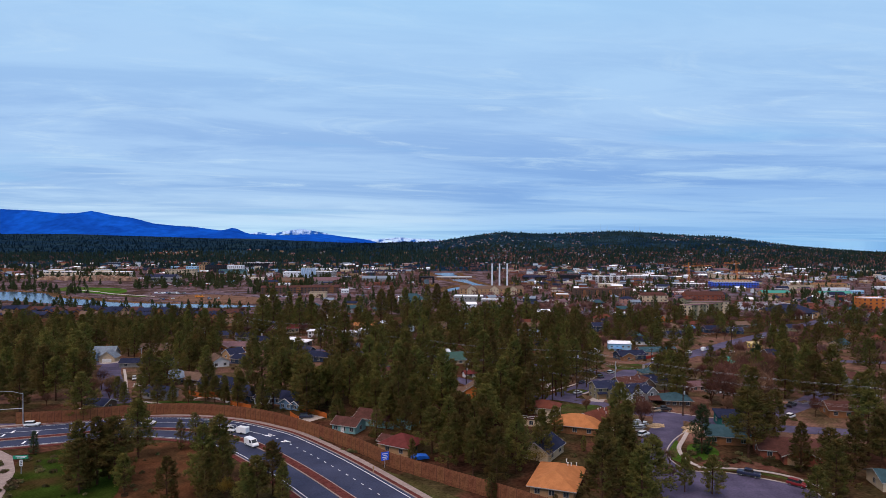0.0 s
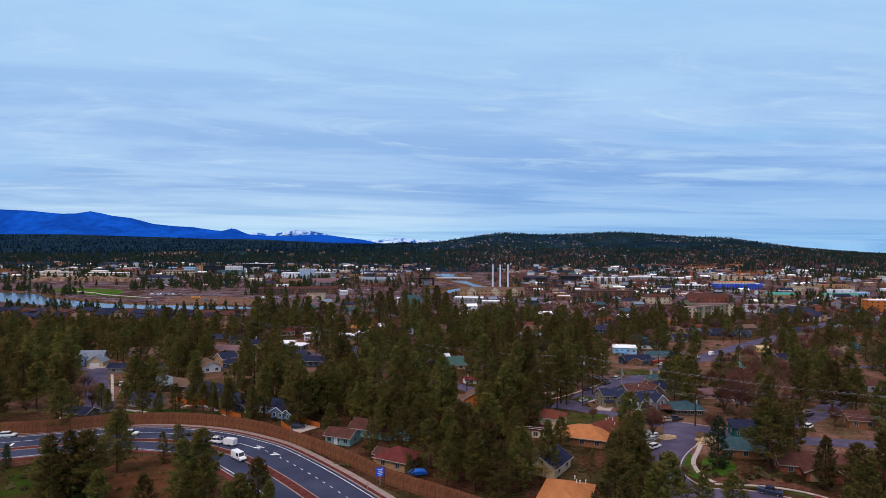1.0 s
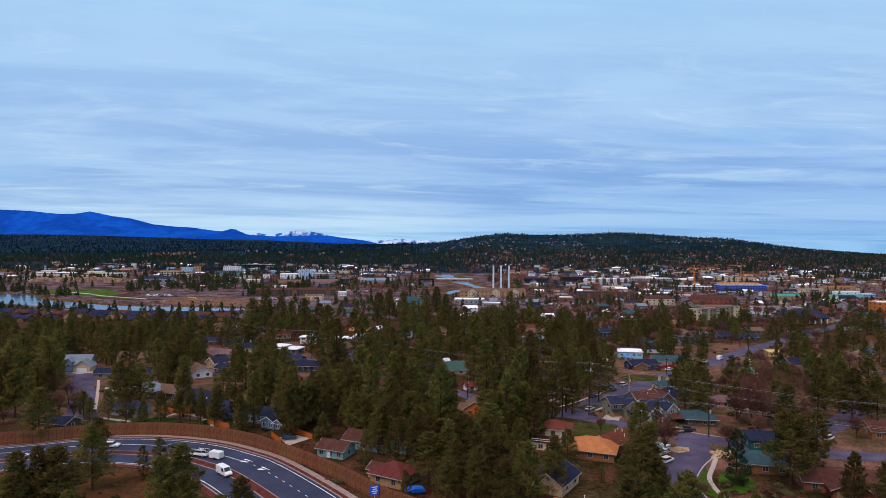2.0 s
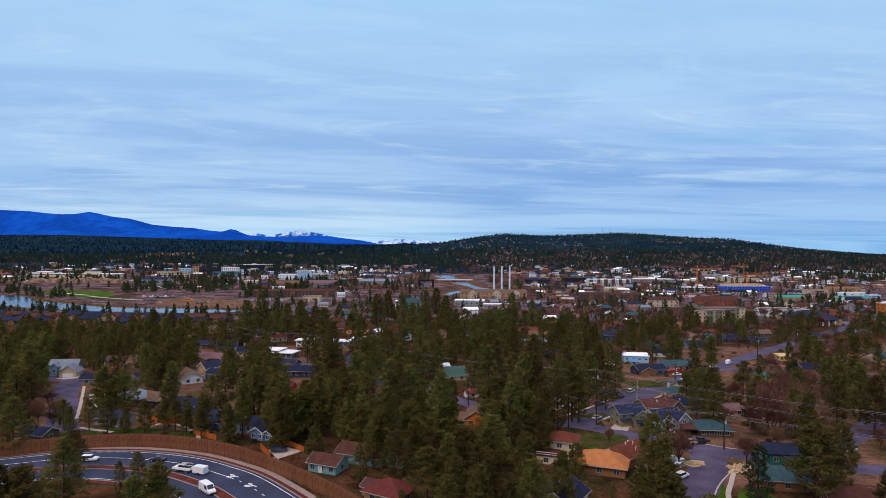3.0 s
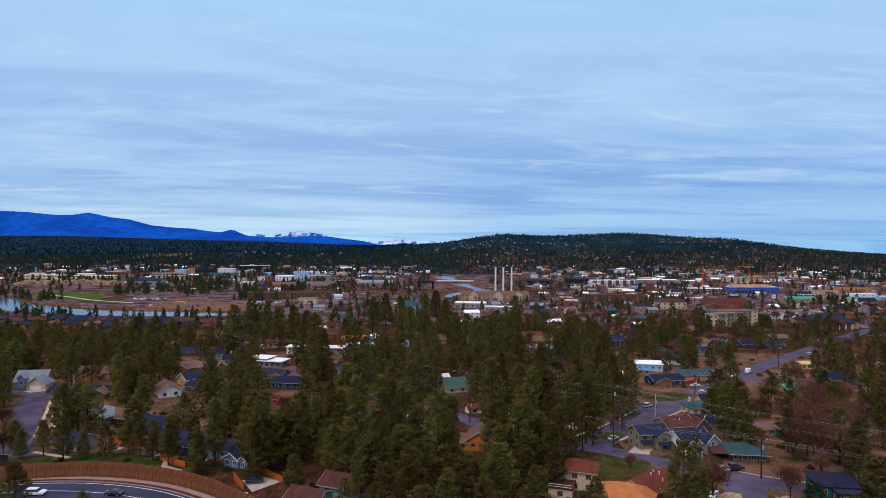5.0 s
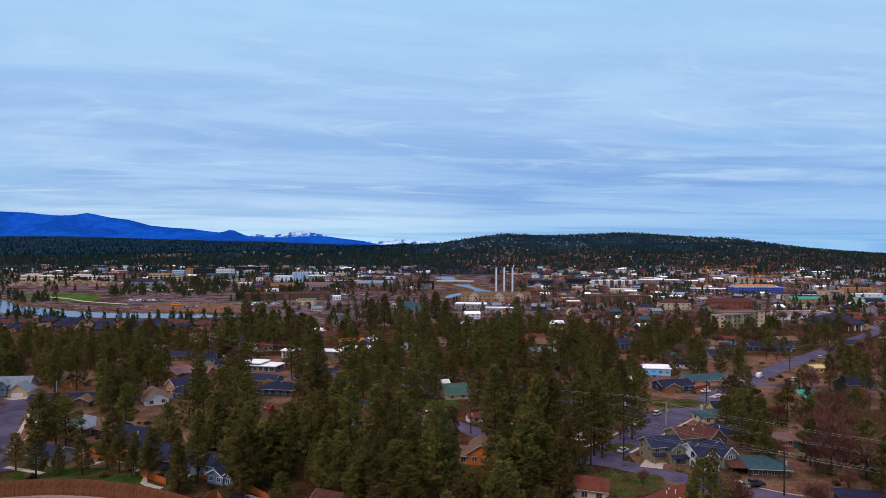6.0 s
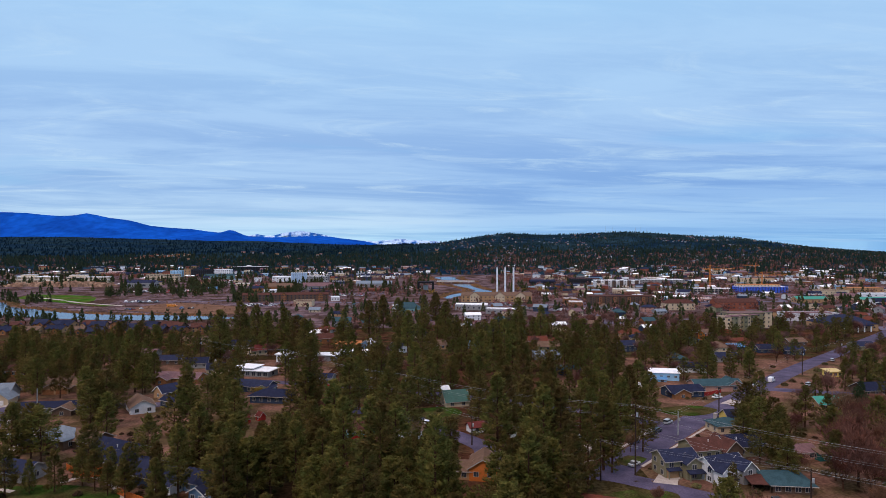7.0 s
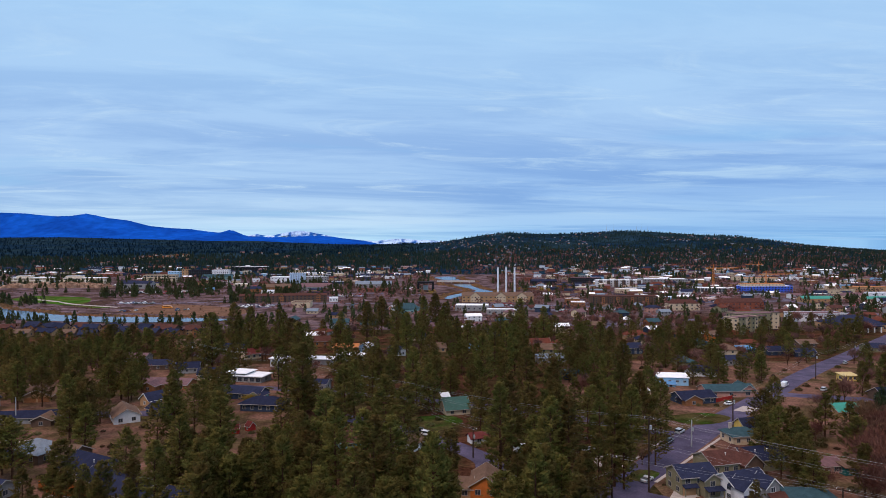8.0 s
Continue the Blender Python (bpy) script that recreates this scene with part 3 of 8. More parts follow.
# ---- side streets ----
road("cul_de_sac_road", curve_points([(83, 239), (81, 231), (76, 219), (67, 203), (62.5, 190), (62, 178), (64, 168), (66, 155), (67, 140)], 2.5), 5.2, -5.2, ASPHALT_OLD, "smooth grey asphalt street through the houses")
patch("turning_circle_road", [(57, 182), (67, 184), (71, 180.5), (80, 179.3), (87, 175.5), (93, 171), (96, 166), (96, 158), (90, 150), (78, 146), (62, 148), (56, 160)], 0.05, ASPHALT_OLD, "asphalt turning circle of the cul-de-sac", "road", step=3)
ROAD_LINES.append(([Vector((64, 165, 0)), Vector((90, 162, 0))], 12))
road("side_road", curve_points([(70, 245), (84, 238), (96, 231), (112, 224), (140, 218), (180, 214)], 3), 4.5, -4.5, ASPHALT_OLD, "grey asphalt side street", 0.045)
road("cross_road", curve_points([(28, 263), (44, 265), (56, 258.5), (66, 250.5), (76, 244), (84, 238)], 3), 4.2, -4.2, ASPHALT_OLD, "dark asphalt street curving past the houses", 0.046)
road("avenue_road", curve_points([(47, 263), (56, 277), (70, 295), (83, 311), (103, 336), (128, 364), (152, 391), (180, 423), (212, 457), (250, 495), (300, 546), (380, 628)], 4), 5.4, -5.4, ASPHALT_OLD, "long straight grey avenue between gardens", 0.052)
road("side_road", curve_points([(86, 316), (70, 330), (40, 352), (0, 372), (-50, 392), (-110, 408)], 5), 4, -4, ASPHALT_OLD, "grey street behind the trees", 0.058)
road("side_road", curve_points([(150, 388), (200, 372), (260, 360), (330, 352)], 5), 4.5, -4.5, ASPHALT_OLD, "grey asphalt side street", 0.049)
road("grove_road", curve_points([(-40, 346), (-22, 333), (-6, 318), (6, 304), (14, 291), (16, 278), (30, 262)], 3), 4.3, -4.3, ASPHALT_OLD, "narrow asphalt street between pines", 0.049)
road("close_road", curve_points([(-182, 350), (-170, 322), (-155, 295), (-141, 272), (-132, 256), (-124, 247)], 3), 5.2, -5.2, ASPHALT_OLD, "asphalt residential close", 0.049)
road("close_road", curve_points([(-215, 346), (-182, 344), (-150, 348), (-110, 352)], 4), 4.5, -4.5, ASPHALT_OLD, "asphalt residential street", 0.058)
road("side_road", curve_points([(110, 232), (130, 245), (150, 262), (176, 290), (200, 318)], 4), 4.3, -4.3, ASPHALT_OLD, "asphalt street beside parked cars", 0.057)
for pts, w in (([(82.5, 217), (79, 210.5), (73.5, 200), (72, 190), (73.5, 185)], 1.3), ([(73, 184), (83, 183), (90, 181), (96, 177), (99.5, 171), (100.5, 164)], 1.0),
               ([(-165, 327), (-149, 297), (-134, 268)], 1.2), ([(59, 272), (74, 290), (90, 309), (112, 335)], 0.9), ([(38, 271), (52, 284), (66, 301), (78, 317)], 0.9)):
    ln = curve_points(pts, 2.5)
    single("footway", ribbon(Shape(), offset(ln, -w / 2), offset(ln, w / 2), 0.16, 0.17), CONCRETE, "pale concrete footway beside the street", "pavement", kind="structure")
for pts in ([(86.5, 223.5), (75, 209), (68.4, 197), (67.3, 190), (68, 184.5), (71, 180.7), (80, 179.5), (87, 175.7), (93, 171.2), (96.2, 166), (96, 158)],
            [(85, 243), (90, 239.6), (96, 236.6), (103, 233.4)]):
    ln = curve_points(pts, 2)
    single("kerb", ribbon(Shape(), offset(ln, 0), offset(ln, 0.35), 0.15, 0.16), CONCRETE, "pale concrete kerb", "kerb", kind="structure")
NEAR_LAWNS = (
    ("lawn", [(69, 197), (72.3, 203), (76, 209), (74.5, 202), (72.2, 196), (71.5, 189), (70, 187), (68.2, 190)], "bright green lawn strip inside the kerb"),
    ("lawn", [(75.5, 199), (79, 205), (85, 203), (84, 195), (78, 190), (74.8, 191)], "bright green front lawn"),
    ("lawn", [(71.5, 182.4), (82, 181.2), (89, 178.2), (94.5, 173.8), (97.2, 168.5), (98.8, 170), (95.5, 176), (89.5, 180), (83, 182), (73, 183)], "narrow green verge along the kerb"),
    ("lawn", [(41, 250), (52, 254), (62, 251), (56, 240), (46, 238)], "green back lawn beside the house"),
    ("lawn", [(86, 346), (104, 352), (112, 345), (104, 336), (92, 334)], "green lawn at the street corner"))
FAR_LAWNS = (
    ("lawn", [(-12, 345), (2, 348), (8, 338), (0, 326), (-10, 332)], "green lawn in front of the cottage"),
    ("lawn", [(-112, 402), (-84, 404), (-84, 396), (-110, 394)], "green lawn before the white-roofed house"),
    ("lawn", [(150, 300), (168, 312), (182, 306), (166, 292)], "green lawn by the drive"),
    ("lawn", [(52, 276), (58, 283), (63, 280), (56, 272)], "small green corner lawn"),
    ("lawn", [(-134, 250), (-104, 256), (-80, 250), (-72, 240), (-96, 240), (-120, 238)], "shaded grass behind the fence"))
for name, pts, lab in NEAR_LAWNS + FAR_LAWNS:
    patch(name, pts, 0.06, FRESH_LAWN if "bright" in lab else LAWN, lab, "lawn", step=2.5)
patch("planting_bed", [(72, 186), (80, 190), (88, 191), (95, 185), (97, 179), (90, 182.5), (82, 184.3), (73.5, 185)], 0.07, MULCH, "bare bark-covered planting bed", "garden bed", step=3)
for name, pts, lab in (("driveway", [(60, 214), (70, 222), (66, 228), (56, 222)], "pale concrete driveway with parked boats"), ("driveway", [(58, 259), (64, 257), (67, 264), (62, 266)], "concrete driveway before the garage"),
                       ("driveway", [(-54.5, 234), (-49.2, 237), (-43.6, 233.4), (-49.3, 226)], "concrete drive behind the fence"), ("driveway", [(41, 288), (52, 299), (57, 296), (47, 285)], "concrete drive off the avenue"),
                       ("driveway", [(-150, 306), (-140, 314), (-136, 308), (-147, 299)], "pale concrete driveway"), ("driveway", [(-142, 290), (-132, 298), (-128, 292), (-139, 283)], "pale concrete driveway"),
                       ("patio", [(118, 356), (126, 364), (131, 360), (123, 352)], "white concrete patio"),
                       ("driveway", [(-190, 346), (-182, 353), (-176, 350), (-184, 343)], "concrete driveway before the house")):
    patch(name, pts, 0.075, CONCRETE, lab, "driveway")

# trodden garden ground of the house blocks, as sheets of their own
YARD = mat("yard_ground", (0.150, 0.080, 0.060), 0.95, 0.4, 0.06, 1.1, 0.3, (0.084, 0.058, 0.032))
for x0, x1, y0, y1, lab in ((58, 330, 206, 480, "brown garden ground of the eastern blocks with dry grass"), (-215, -62, 250, 470, "brown garden ground round the close with dry grass")):
    s = Shape()
    xs, ys = np.linspace(x0, x1, 9), [y0, 260, 300, 340, 380, 420, y1] if y0 < 260 else [y0, 260.5, 300, 340, 380, 420, y1]
    for yy in ys:
        s.v += [(float(xx), yy, gz(float(xx), yy) + 0.022) for xx in xs]
    s.f = [(j * 9 + i, j * 9 + i + 1, j * 9 + 10 + i, j * 9 + 9 + i) for j in range(len(ys) - 1) for i in range(8)]
    single("garden_ground", s, YARD, lab, "ground", kind="structure")

# ---- buildings ----
PANES = {}


def window_mesh(w, h, material, kind):
    key = (kind, round(w, 2), round(h, 2), material.name)
    if key not in PANES:
        s = Shape()
        if kind == "frame":
            e = 0.09
            s.box(-w / 2 - e, w / 2 + e, -0.09, 0.02, -e, 0.0)
            s.box(-w / 2 - e, w / 2 + e, -0.09, 0.02, h, h + e)
            s.box(-w / 2 - e, -w / 2, -0.09, 0.02, 0, h)
            s.box(w / 2, w / 2 + e, -0.09, 0.02, 0, h)
            s.box(-0.04, 0.04, -0.07, 0.02, 0, h)
        else:
            s.box(-w / 2, w / 2, -0.045, 0.0, 0, h)
        PANES[key] = s.mesh("window_frame" if kind == "frame" else "pane", material)
    return PANES[key]


def window(root, x, y, z, rot, w=1.3, h=1.3, trim=TRIM):
    m = pose(x, y, z, 0, 0, rot)
    f = part("window", window_mesh(w, h, trim, "frame"), None, root, m=m)
    part("pane", window_mesh(w, h, GLASS, "pane"), None, f)
    return f


def roof_slab(a, b, c, d, thick=0.22):
    """A sloping slab over four corners."""
    s = Shape()
    lo = [(p[0], p[1], p[2] - thick) for p in (a, b, c, d)]
    return s.add([a, b, c, d] + lo, [(0, 1, 2, 3), (7, 6, 5, 4), (0, 4, 5, 1), (1, 5, 6, 2), (2, 6, 7, 3), (3, 7, 4, 0)])


def volume(root, dx, dy, rot, w, d, h, rise, walls, roofing, kind="gable", over=0.55, front=2, side=1, storeys=1, trim=TRIM, plain=False, back=0, base=0.0, win=(1.3, 1.25), thin=False):
    """One block of a building: its walls, roof, fascias and windows. Its ridge runs along the width; its front looks to -y."""
    M = pose(dx, dy, base, 0, 0, rot)
    wm, rm = WALLS[walls], ROOFS[roofing]
    s = Shape()
    W, D = w / 2, d / 2
    if kind == "gable":
        s.prism([(-D, -0.3), (D, -0.3), (D, h), (0, h + rise * 0.97), (-D, h)], -W, W, "x")
    else:
        s.box(-W, W, -D, D, -0.3, h)
    part("wall", s, wm, root, m=M)
    if kind == "gable":
        k = rise / D
        e = over
        for sg in (-1, 1):
            a = (-W - e, sg * (D + e), h - k * e + 0.12)
            b = (W + e, sg * (D + e), h - k * e + 0.12)
            c, f = (W + e, 0, h + rise + 0.12), (-W - e, 0, h + rise + 0.12)
            part("roof", roof_slab(*((a, b, c, f) if sg < 0 else (b, a, f, c))), rm, root, m=M)
        if not thin:
            for sg in (-1, 1):
                x0, x1 = sorted((sg * (W + e), sg * (W + e + 0.06)))
                t = Shape().prism([(-D - e, h - k * e - 0.16), (-D - e, h - k * e + 0.14), (0, h + rise + 0.14), (D + e, h - k * e + 0.14), (D + e, h - k * e - 0.16), (0, h + rise - 0.16)], x0, x1, "x")
                part("fascia", t, trim, root, m=M)
            part("gutter", Shape().box(-W - e, W + e, -D - e - 0.12, -D - e, h - k * e - 0.1, h - k * e + 0.06), trim, root, m=M)
    elif kind == "hip":
        e = over
        X, Y, z0, z1 = W + e, D + e, h + 0.02, h + rise
        rx = max(0.0, W - D) if W >= D else 0.0
        ry = max(0.0, D - W) if D > W else 0.0
        t = Shape().add([(-X, -Y, z0), (X, -Y, z0), (X, Y, z0), (-X, Y, z0), (-rx, -ry, z1), (rx, -ry, z1), (rx, ry, z1), (-rx, ry, z1),
                         (-X, -Y, z0 - 0.2), (X, -Y, z0 - 0.2), (X, Y, z0 - 0.2), (-X, Y, z0 - 0.2)],
                        [(0, 1, 5, 4), (1, 2, 6, 5), (2, 3, 7, 6), (3, 0, 4, 7), (4, 5, 6, 7), (0, 8, 9, 1), (1, 9, 10, 2), (2, 10, 11, 3), (3, 11, 8, 0), (11, 10, 9, 8)])
        part("roof", t, rm, root, m=M)
        if not thin:
            g = Shape()
            g.box(-X, X, -Y - 0.1, -Y, z0 - 0.2, z0 - 0.02)
            part("gutter", g, trim, root, m=M)
    elif kind == "flat":
        e = over
        part("roof", Shape().box(-W - e, W + e, -D - e, D + e, h, h + 0.35), rm, root, m=M)
        if not thin and e < 0.3:
            g = Shape()
            g.box(-W - e, W + e, -D - e, -D - e + 0.25, h + 0.35, h + 0.8)
            g.box(-W - e, W + e, D + e - 0.25, D + e, h + 0.35, h + 0.8)
            g.box(-W - e, -W - e + 0.25, -D - e + 0.25, D + e - 0.25, h + 0.35, h + 0.8)
            g.box(W + e - 0.25, W + e, -D - e + 0.25, D + e - 0.25, h + 0.35, h + 0.8)
            part("parapet", g, wm, root, m=M)
    elif kind == "shed":
        part("roof", roof_slab((-W - over, -D - over, h), (W + over, -D - over, h), (W + over, D + over, h + rise), (-W - over, D + over, h + rise)), rm, root, m=M)
        part("wall", Shape().prism([(-D, h - 0.3), (D, h - 0.3), (D, h + rise - 0.3)], -W, W, "x"), wm, root, m=M)
    ww, wh = win
    for st in range(storeys):
        z = base + h / storeys * st + (h / storeys - wh) * 0.55
        row = Shape()
        for n, face in ((front, 0), (side, 90), (back, 180), (side, 270)):
            span, out = (w, D) if face in (0, 180) else (d, W)
            for k in range(n):
                u = -span / 2 + span * (k + 0.5) / n
                a = radians(face)
                v = M.to_3x3() @ Vector((u * math.cos(a) + out * math.sin(a), u * math.sin(a) - out * math.cos(a), 0))
                if plain:
                    q = min(ww, span / n * 0.8) / 2
                    row.box(-q, q, -0.045, 0.0, 0, wh, pose(dx + v.x, dy + v.y, z, 0, 0, rot + face))
                else:
                    window(root, dx + v.x, dy + v.y, z, rot + face, min(ww, span / n * 0.8), wh, trim)
        if plain and row.f:
            tagged(part("glazing", row, GLASS, root), kind="stuff")


def garage(root, x, y, rot, w=4.8, h=2.3, trim=WHITE):
    s = Shape()
    s.box(-w / 2, w / 2, -0.06, 0.0, 0, h)
    for k in range(4):
        s.box(-w / 2 + 0.05, w / 2 - 0.05, -0.09, -0.06, 0.06 + k * h / 4, (k + 1) * h / 4 - 0.06)
    part("garage_door", s, trim, root, m=pose(x, y, 0, 0, 0, rot))


def door(root, x, y, rot, material):
    s = Shape().box(-0.5, 0.5, -0.06, 0.0, 0, 2.1).box(-0.6, -0.5, -0.1, 0, 0, 2.2).box(0.5, 0.6, -0.1, 0, 0, 2.2).box(-0.6, 0.6, -0.1, 0, 2.1, 2.2)
    part("door", s, material, root, m=pose(x, y, 0.1, 0, 0, rot))


def chimney(root, x, y, z0, z1, material):
    c = part("chimney", Shape().box(-0.45, 0.45, -0.4, 0.4, z0, z1).box(-0.52, 0.52, -0.47, 0.47, z1, z1 + 0.15), material, root, m=pose(x, y, 0))
    part("flue", Shape().tube((0, 0, z1 + 0.1), (0, 0, z1 + 0.5), 0.15, 0.13, 8), STEEL, c)


def vents(root, spots):
    for x, y, z in spots:
        part("roof_vent", Shape().tube((0, 0, -0.3), (0, 0, 0.45), 0.11, 0.11, 6).tube((0, 0, 0.45), (0, 0, 0.6), 0.2, 0.16, 6), WHITE, root, m=pose(x, y, z))


def porch(root, x, y, w, d, h, roofing, rot=0, trim=WHITE):
    M = pose(x, y, 0, 0, 0, rot)
    part("porch_roof", roof_slab((-w / 2, -d, h), (w / 2, -d, h), (w / 2, 0, h + 0.5), (-w / 2, 0, h + 0.5), 0.18), ROOFS[roofing], root, m=M)
    for k in (-1, 1):
        part("porch_post", Shape().box(-0.12, 0.12, -0.12, 0.12, -0.1, h - 0.1), trim, root, m=M @ pose(k * (w / 2 - 0.3), -d + 0.3, 0))
    part("porch_deck", Shape().box(-w / 2, w / 2, -d, 0, -0.1, 0.18), CONCRETE, root, m=M)


FOOTPRINTS, SIGHT = [], []


def home(label, x, y, rot, reach=8.0, open_front=0.0, category="house", name="house", group=""):
    """A building's base. reach: how far trees keep off; open_front: the length of its open ground to the south."""
    FOOTPRINTS.append((x, y, reach))
    if open_front:
        SIGHT.append((x, y, reach, open_front))
    return thing(name, label, category, pose(x, y, gz(x, y), 0, 0, rot), group)

# ---- houses behind the fence ----
h = home("teal house with brown shingle roofs behind the fence", -23, 226, -22, 10, 16)
volume(h, 0, 0, 0, 15, 9, 2.9, 2.0, "teal", "brown", front=3)
volume(h, -6, -11, 0, 9, 7, 2.8, 1.7, "teal", "brown", front=3, side=1)
volume(h, 10, 2, 90, 9, 7, 2.8, 1.8, "teal", "brown", front=1)
door(h, -6.5, -14.5, 0, WHITE)
vents(h, [(2, -2, 4.6), (3.2, -1.6, 4.7), (12, 1, 4.4)])
h = home("red-roofed cabin with tan timber walls behind the fence", -13, 197, -30, 8, 14)
volume(h, 0, 0, 0, 10, 9, 2.9, 2.7, "tan", "red", "hip", over=0.8, front=2)
volume(h, -6, 1, 0, 4, 5, 2.6, 1.2, "tan", "brown", front=1)
h = home("house with a broad tan-orange shingle roof by the fence", 31, 172, -20, 9, 20)
volume(h, 0, -3, 0, 11, 17, 2.8, 2.6, "tan", "orange", "hip", over=0.9, front=3, side=3)
vents(h, [(1.5, 2.5, 5.2), (3, 1, 4.8), (4.2, 2.6, 4.5), (2.2, 0.5, 5.0)])
h = home("cream house with a blue-black shingle roof", 30, 194, -32, 7, 16)
volume(h, 0, 0, 90, 12, 8.5, 3.0, 2.4, "cream", "navy", front=2)
vents(h, [(-1.5, 1, 4.8), (-0.8, 3, 4.8)])
h = home("house with a tan-orange hip roof and brown rear wing", 46, 220.5, -20, 10, 20)
volume(h, 0, -1, 0, 14, 10.5, 2.8, 3.0, "wood", "orange", "hip", over=0.8, front=3)
volume(h, 6, 9, 60, 16, 9, 3.0, 2.3, "wood", "rust", front=1)
vents(h, [(6, 8, 5.3), (8, 9.5, 5.3), (6.5, 11, 5.0), (9, 6, 4.9)])
h = home("two-storey cream house with a red-brown hip roof", 36.5, 232.5, -18, 8, 22)
volume(h, 0, 0, 0, 10.5, 8.5, 5.2, 2.0, "cream", "rust", "hip", front=3, side=2, storeys=2)
volume(h, -3, -7.5, 0, 6, 6, 2.4, 0.3, "cream", "brown", "flat", over=0.3, front=1)
part("balcony_rail", Shape().box(-3, 3, -0.05, 0.05, 2.9, 3.0).box(-3, 3, -0.05, 0.05, 3.5, 3.6), WHITE, h, m=pose(-3, -10.6, 0))
h = home("blue craftsman cottage with cedar yard fence", -60.5, 251, -25, 9, 24)
volume(h, -2, 2, 0, 13, 8, 2.8, 2.0, "blue", "slate", front=2)
volume(h, 2.5, -3.5, 90, 6, 5.5, 2.7, 1.5, "blue", "slate", front=0, side=2, trim=WHITE)
volume(h, 6.5, -3.8, 90, 4.4, 3.6, 2.4, 1.2, "blue", "slate", front=0, side=1, trim=WHITE)
door(h, -2, -2.05, 0, WHITE)
h = home("low slate-roofed house among the pines", -78, 259, -25, 7, 10)
volume(h, 0, 0, 0, 14, 9, 3.0, 2.3, "navy", "slate", front=2)
volume(h, 9, -3, 0, 6, 6, 2.8, 1.5, "white", "slate", front=2)
h = home("long house with a big blue-black shingle roof", -97, 277, -27, 12, 16)
volume(h, 0, 0, 0, 18, 12, 3.0, 3.2, "tan", "navy", front=3, side=2)
volume(h, 13, -4, 0, 17, 8, 3.0, 2.0, "tan", "navy", front=2)
vents(h, [(2, -2.5, 5.3), (9, -5, 4.6)])
h = home("house with a grey-blue hip roof and brown wing", -124, 293, -20, 9, 16)
volume(h, 0, 0, 0, 12, 10, 3.4, 3.0, "brown", "grey", "hip", front=2, side=2)
volume(h, 9, 2, 0, 12, 8, 3.0, 2.2, "brown", "taupe", front=1)
volume(h, -4, -8, 0, 6, 5, 2.7, 0.9, "wood", "slate", "shed", front=1)
h = home("low house with a dark blue roof beside the fence", -131.5, 243, -12, 7, 8)
volume(h, 0, 0, 0, 8.5, 7, 2.7, 1.5, "brown", "navy", front=2)
h = home("grey house with a long blue-grey roof", -117, 262, -18, 7, 10)
volume(h, 0, 0, 0, 11, 8, 2.8, 2.0, "grey", "slate", front=2)

# ---- the close to the west ----
h = home("craftsman house with a grey roof and gabled garage", -192, 358, 8, 10, 36)
volume(h, 0, 0, 0, 13, 10, 3.6, 4.0, "grey", "grey", front=2, side=2)
volume(h, 5, -6, 90, 8, 8, 3.0, 3.2, "cream", "grey", front=0, side=0)
volume(h, -3, -4.0, 90, 4, 3, 5.4, 1.4, "blue", "grey", front=0, side=1)
garage(h, 5, -10.05, 0)
h = home("tan house with a broad taupe gable roof and two garages", -177, 379, 10, 11, 42)
volume(h, 0, 2, 0, 19, 11, 3.4, 2.9, "tan", "taupe", front=1, side=1)
volume(h, 0, -4.5, 90, 7, 11, 3.2, 2.6, "tan", "taupe", over=0.9, front=0, side=0)
garage(h, -2.6, -8.05, 0, 4.6, 2.4, WALLS["wood"])
garage(h, 2.8, -8.05, 0, 4.6, 2.4, WALLS["wood"])
h = home("low house with a long dark blue roof", -158, 338, 8, 12, 30)
volume(h, 0, 0, 0, 26, 8, 2.7, 1.6, "grey", "navy", front=4)
volume(h, 9, -5, 90, 7, 7, 2.6, 1.6, "brown", "taupe", front=1)
h = home("white-gabled house with a taupe roof", -122, 341, 124, 8, 30)
volume(h, 0, 0, 0, 13, 9, 3.0, 2.6, "white", "taupe", front=2, side=2)
h = home("small tan house with a blue roof and white trim", -122, 367, 55, 7, 26)
volume(h, 0, 0, 0, 10, 7, 3.2, 2.6, "tan", "slate", front=1, side=1, trim=WHITE)
h = home("blue-roofed house beyond a garden", -112, 350, -30, 6, 12)
volume(h, 0, 0, 0, 9, 7, 2.8, 1.8, "navy", "navy", front=2)
h = home("long house with a mauve shingle roof", -132, 402, -8, 12, 30)
volume(h, 0, 0, 0, 24, 9, 3.0, 2.0, "wood", "mauve", front=4)
volume(h, -5, -6, 90, 6, 7, 2.9, 1.7, "wood", "mauve", front=0, side=1)
h = home("dark house with a wide blue-black hip roof", -73, 359, -8, 9, 30)
volume(h, 0, 0, 0, 17, 10, 3.2, 2.2, "navy", "navy", "hip", over=0.9, front=5)
h = home("house with a slate-blue gable roof", -88, 381, -15, 9, 20)
volume(h, 0, 0, 0, 18, 9, 3.0, 2.1, "navy", "slate", front=3)
volume(h, 8, -3, 90, 7, 6, 2.8, 1.7, "teal", "slate", front=1)
h = home("modern house with flat white roofs and tall windows", -98, 421, -14, 11, 42)
volume(h, 0, 0, 0, 17, 10, 3.2, 0.3, "grey", "white", "flat", over=1.0, front=5, win=(2.2, 2.0))
volume(h, -6, 0, 0, 10, 9, 4.4, 0.3, "grey", "white", "flat", over=1.2, front=3, win=(2.2, 2.6))
h = home("cream bungalow with a blue-black roof and chimney", -121, 427, 14, 8, 40)
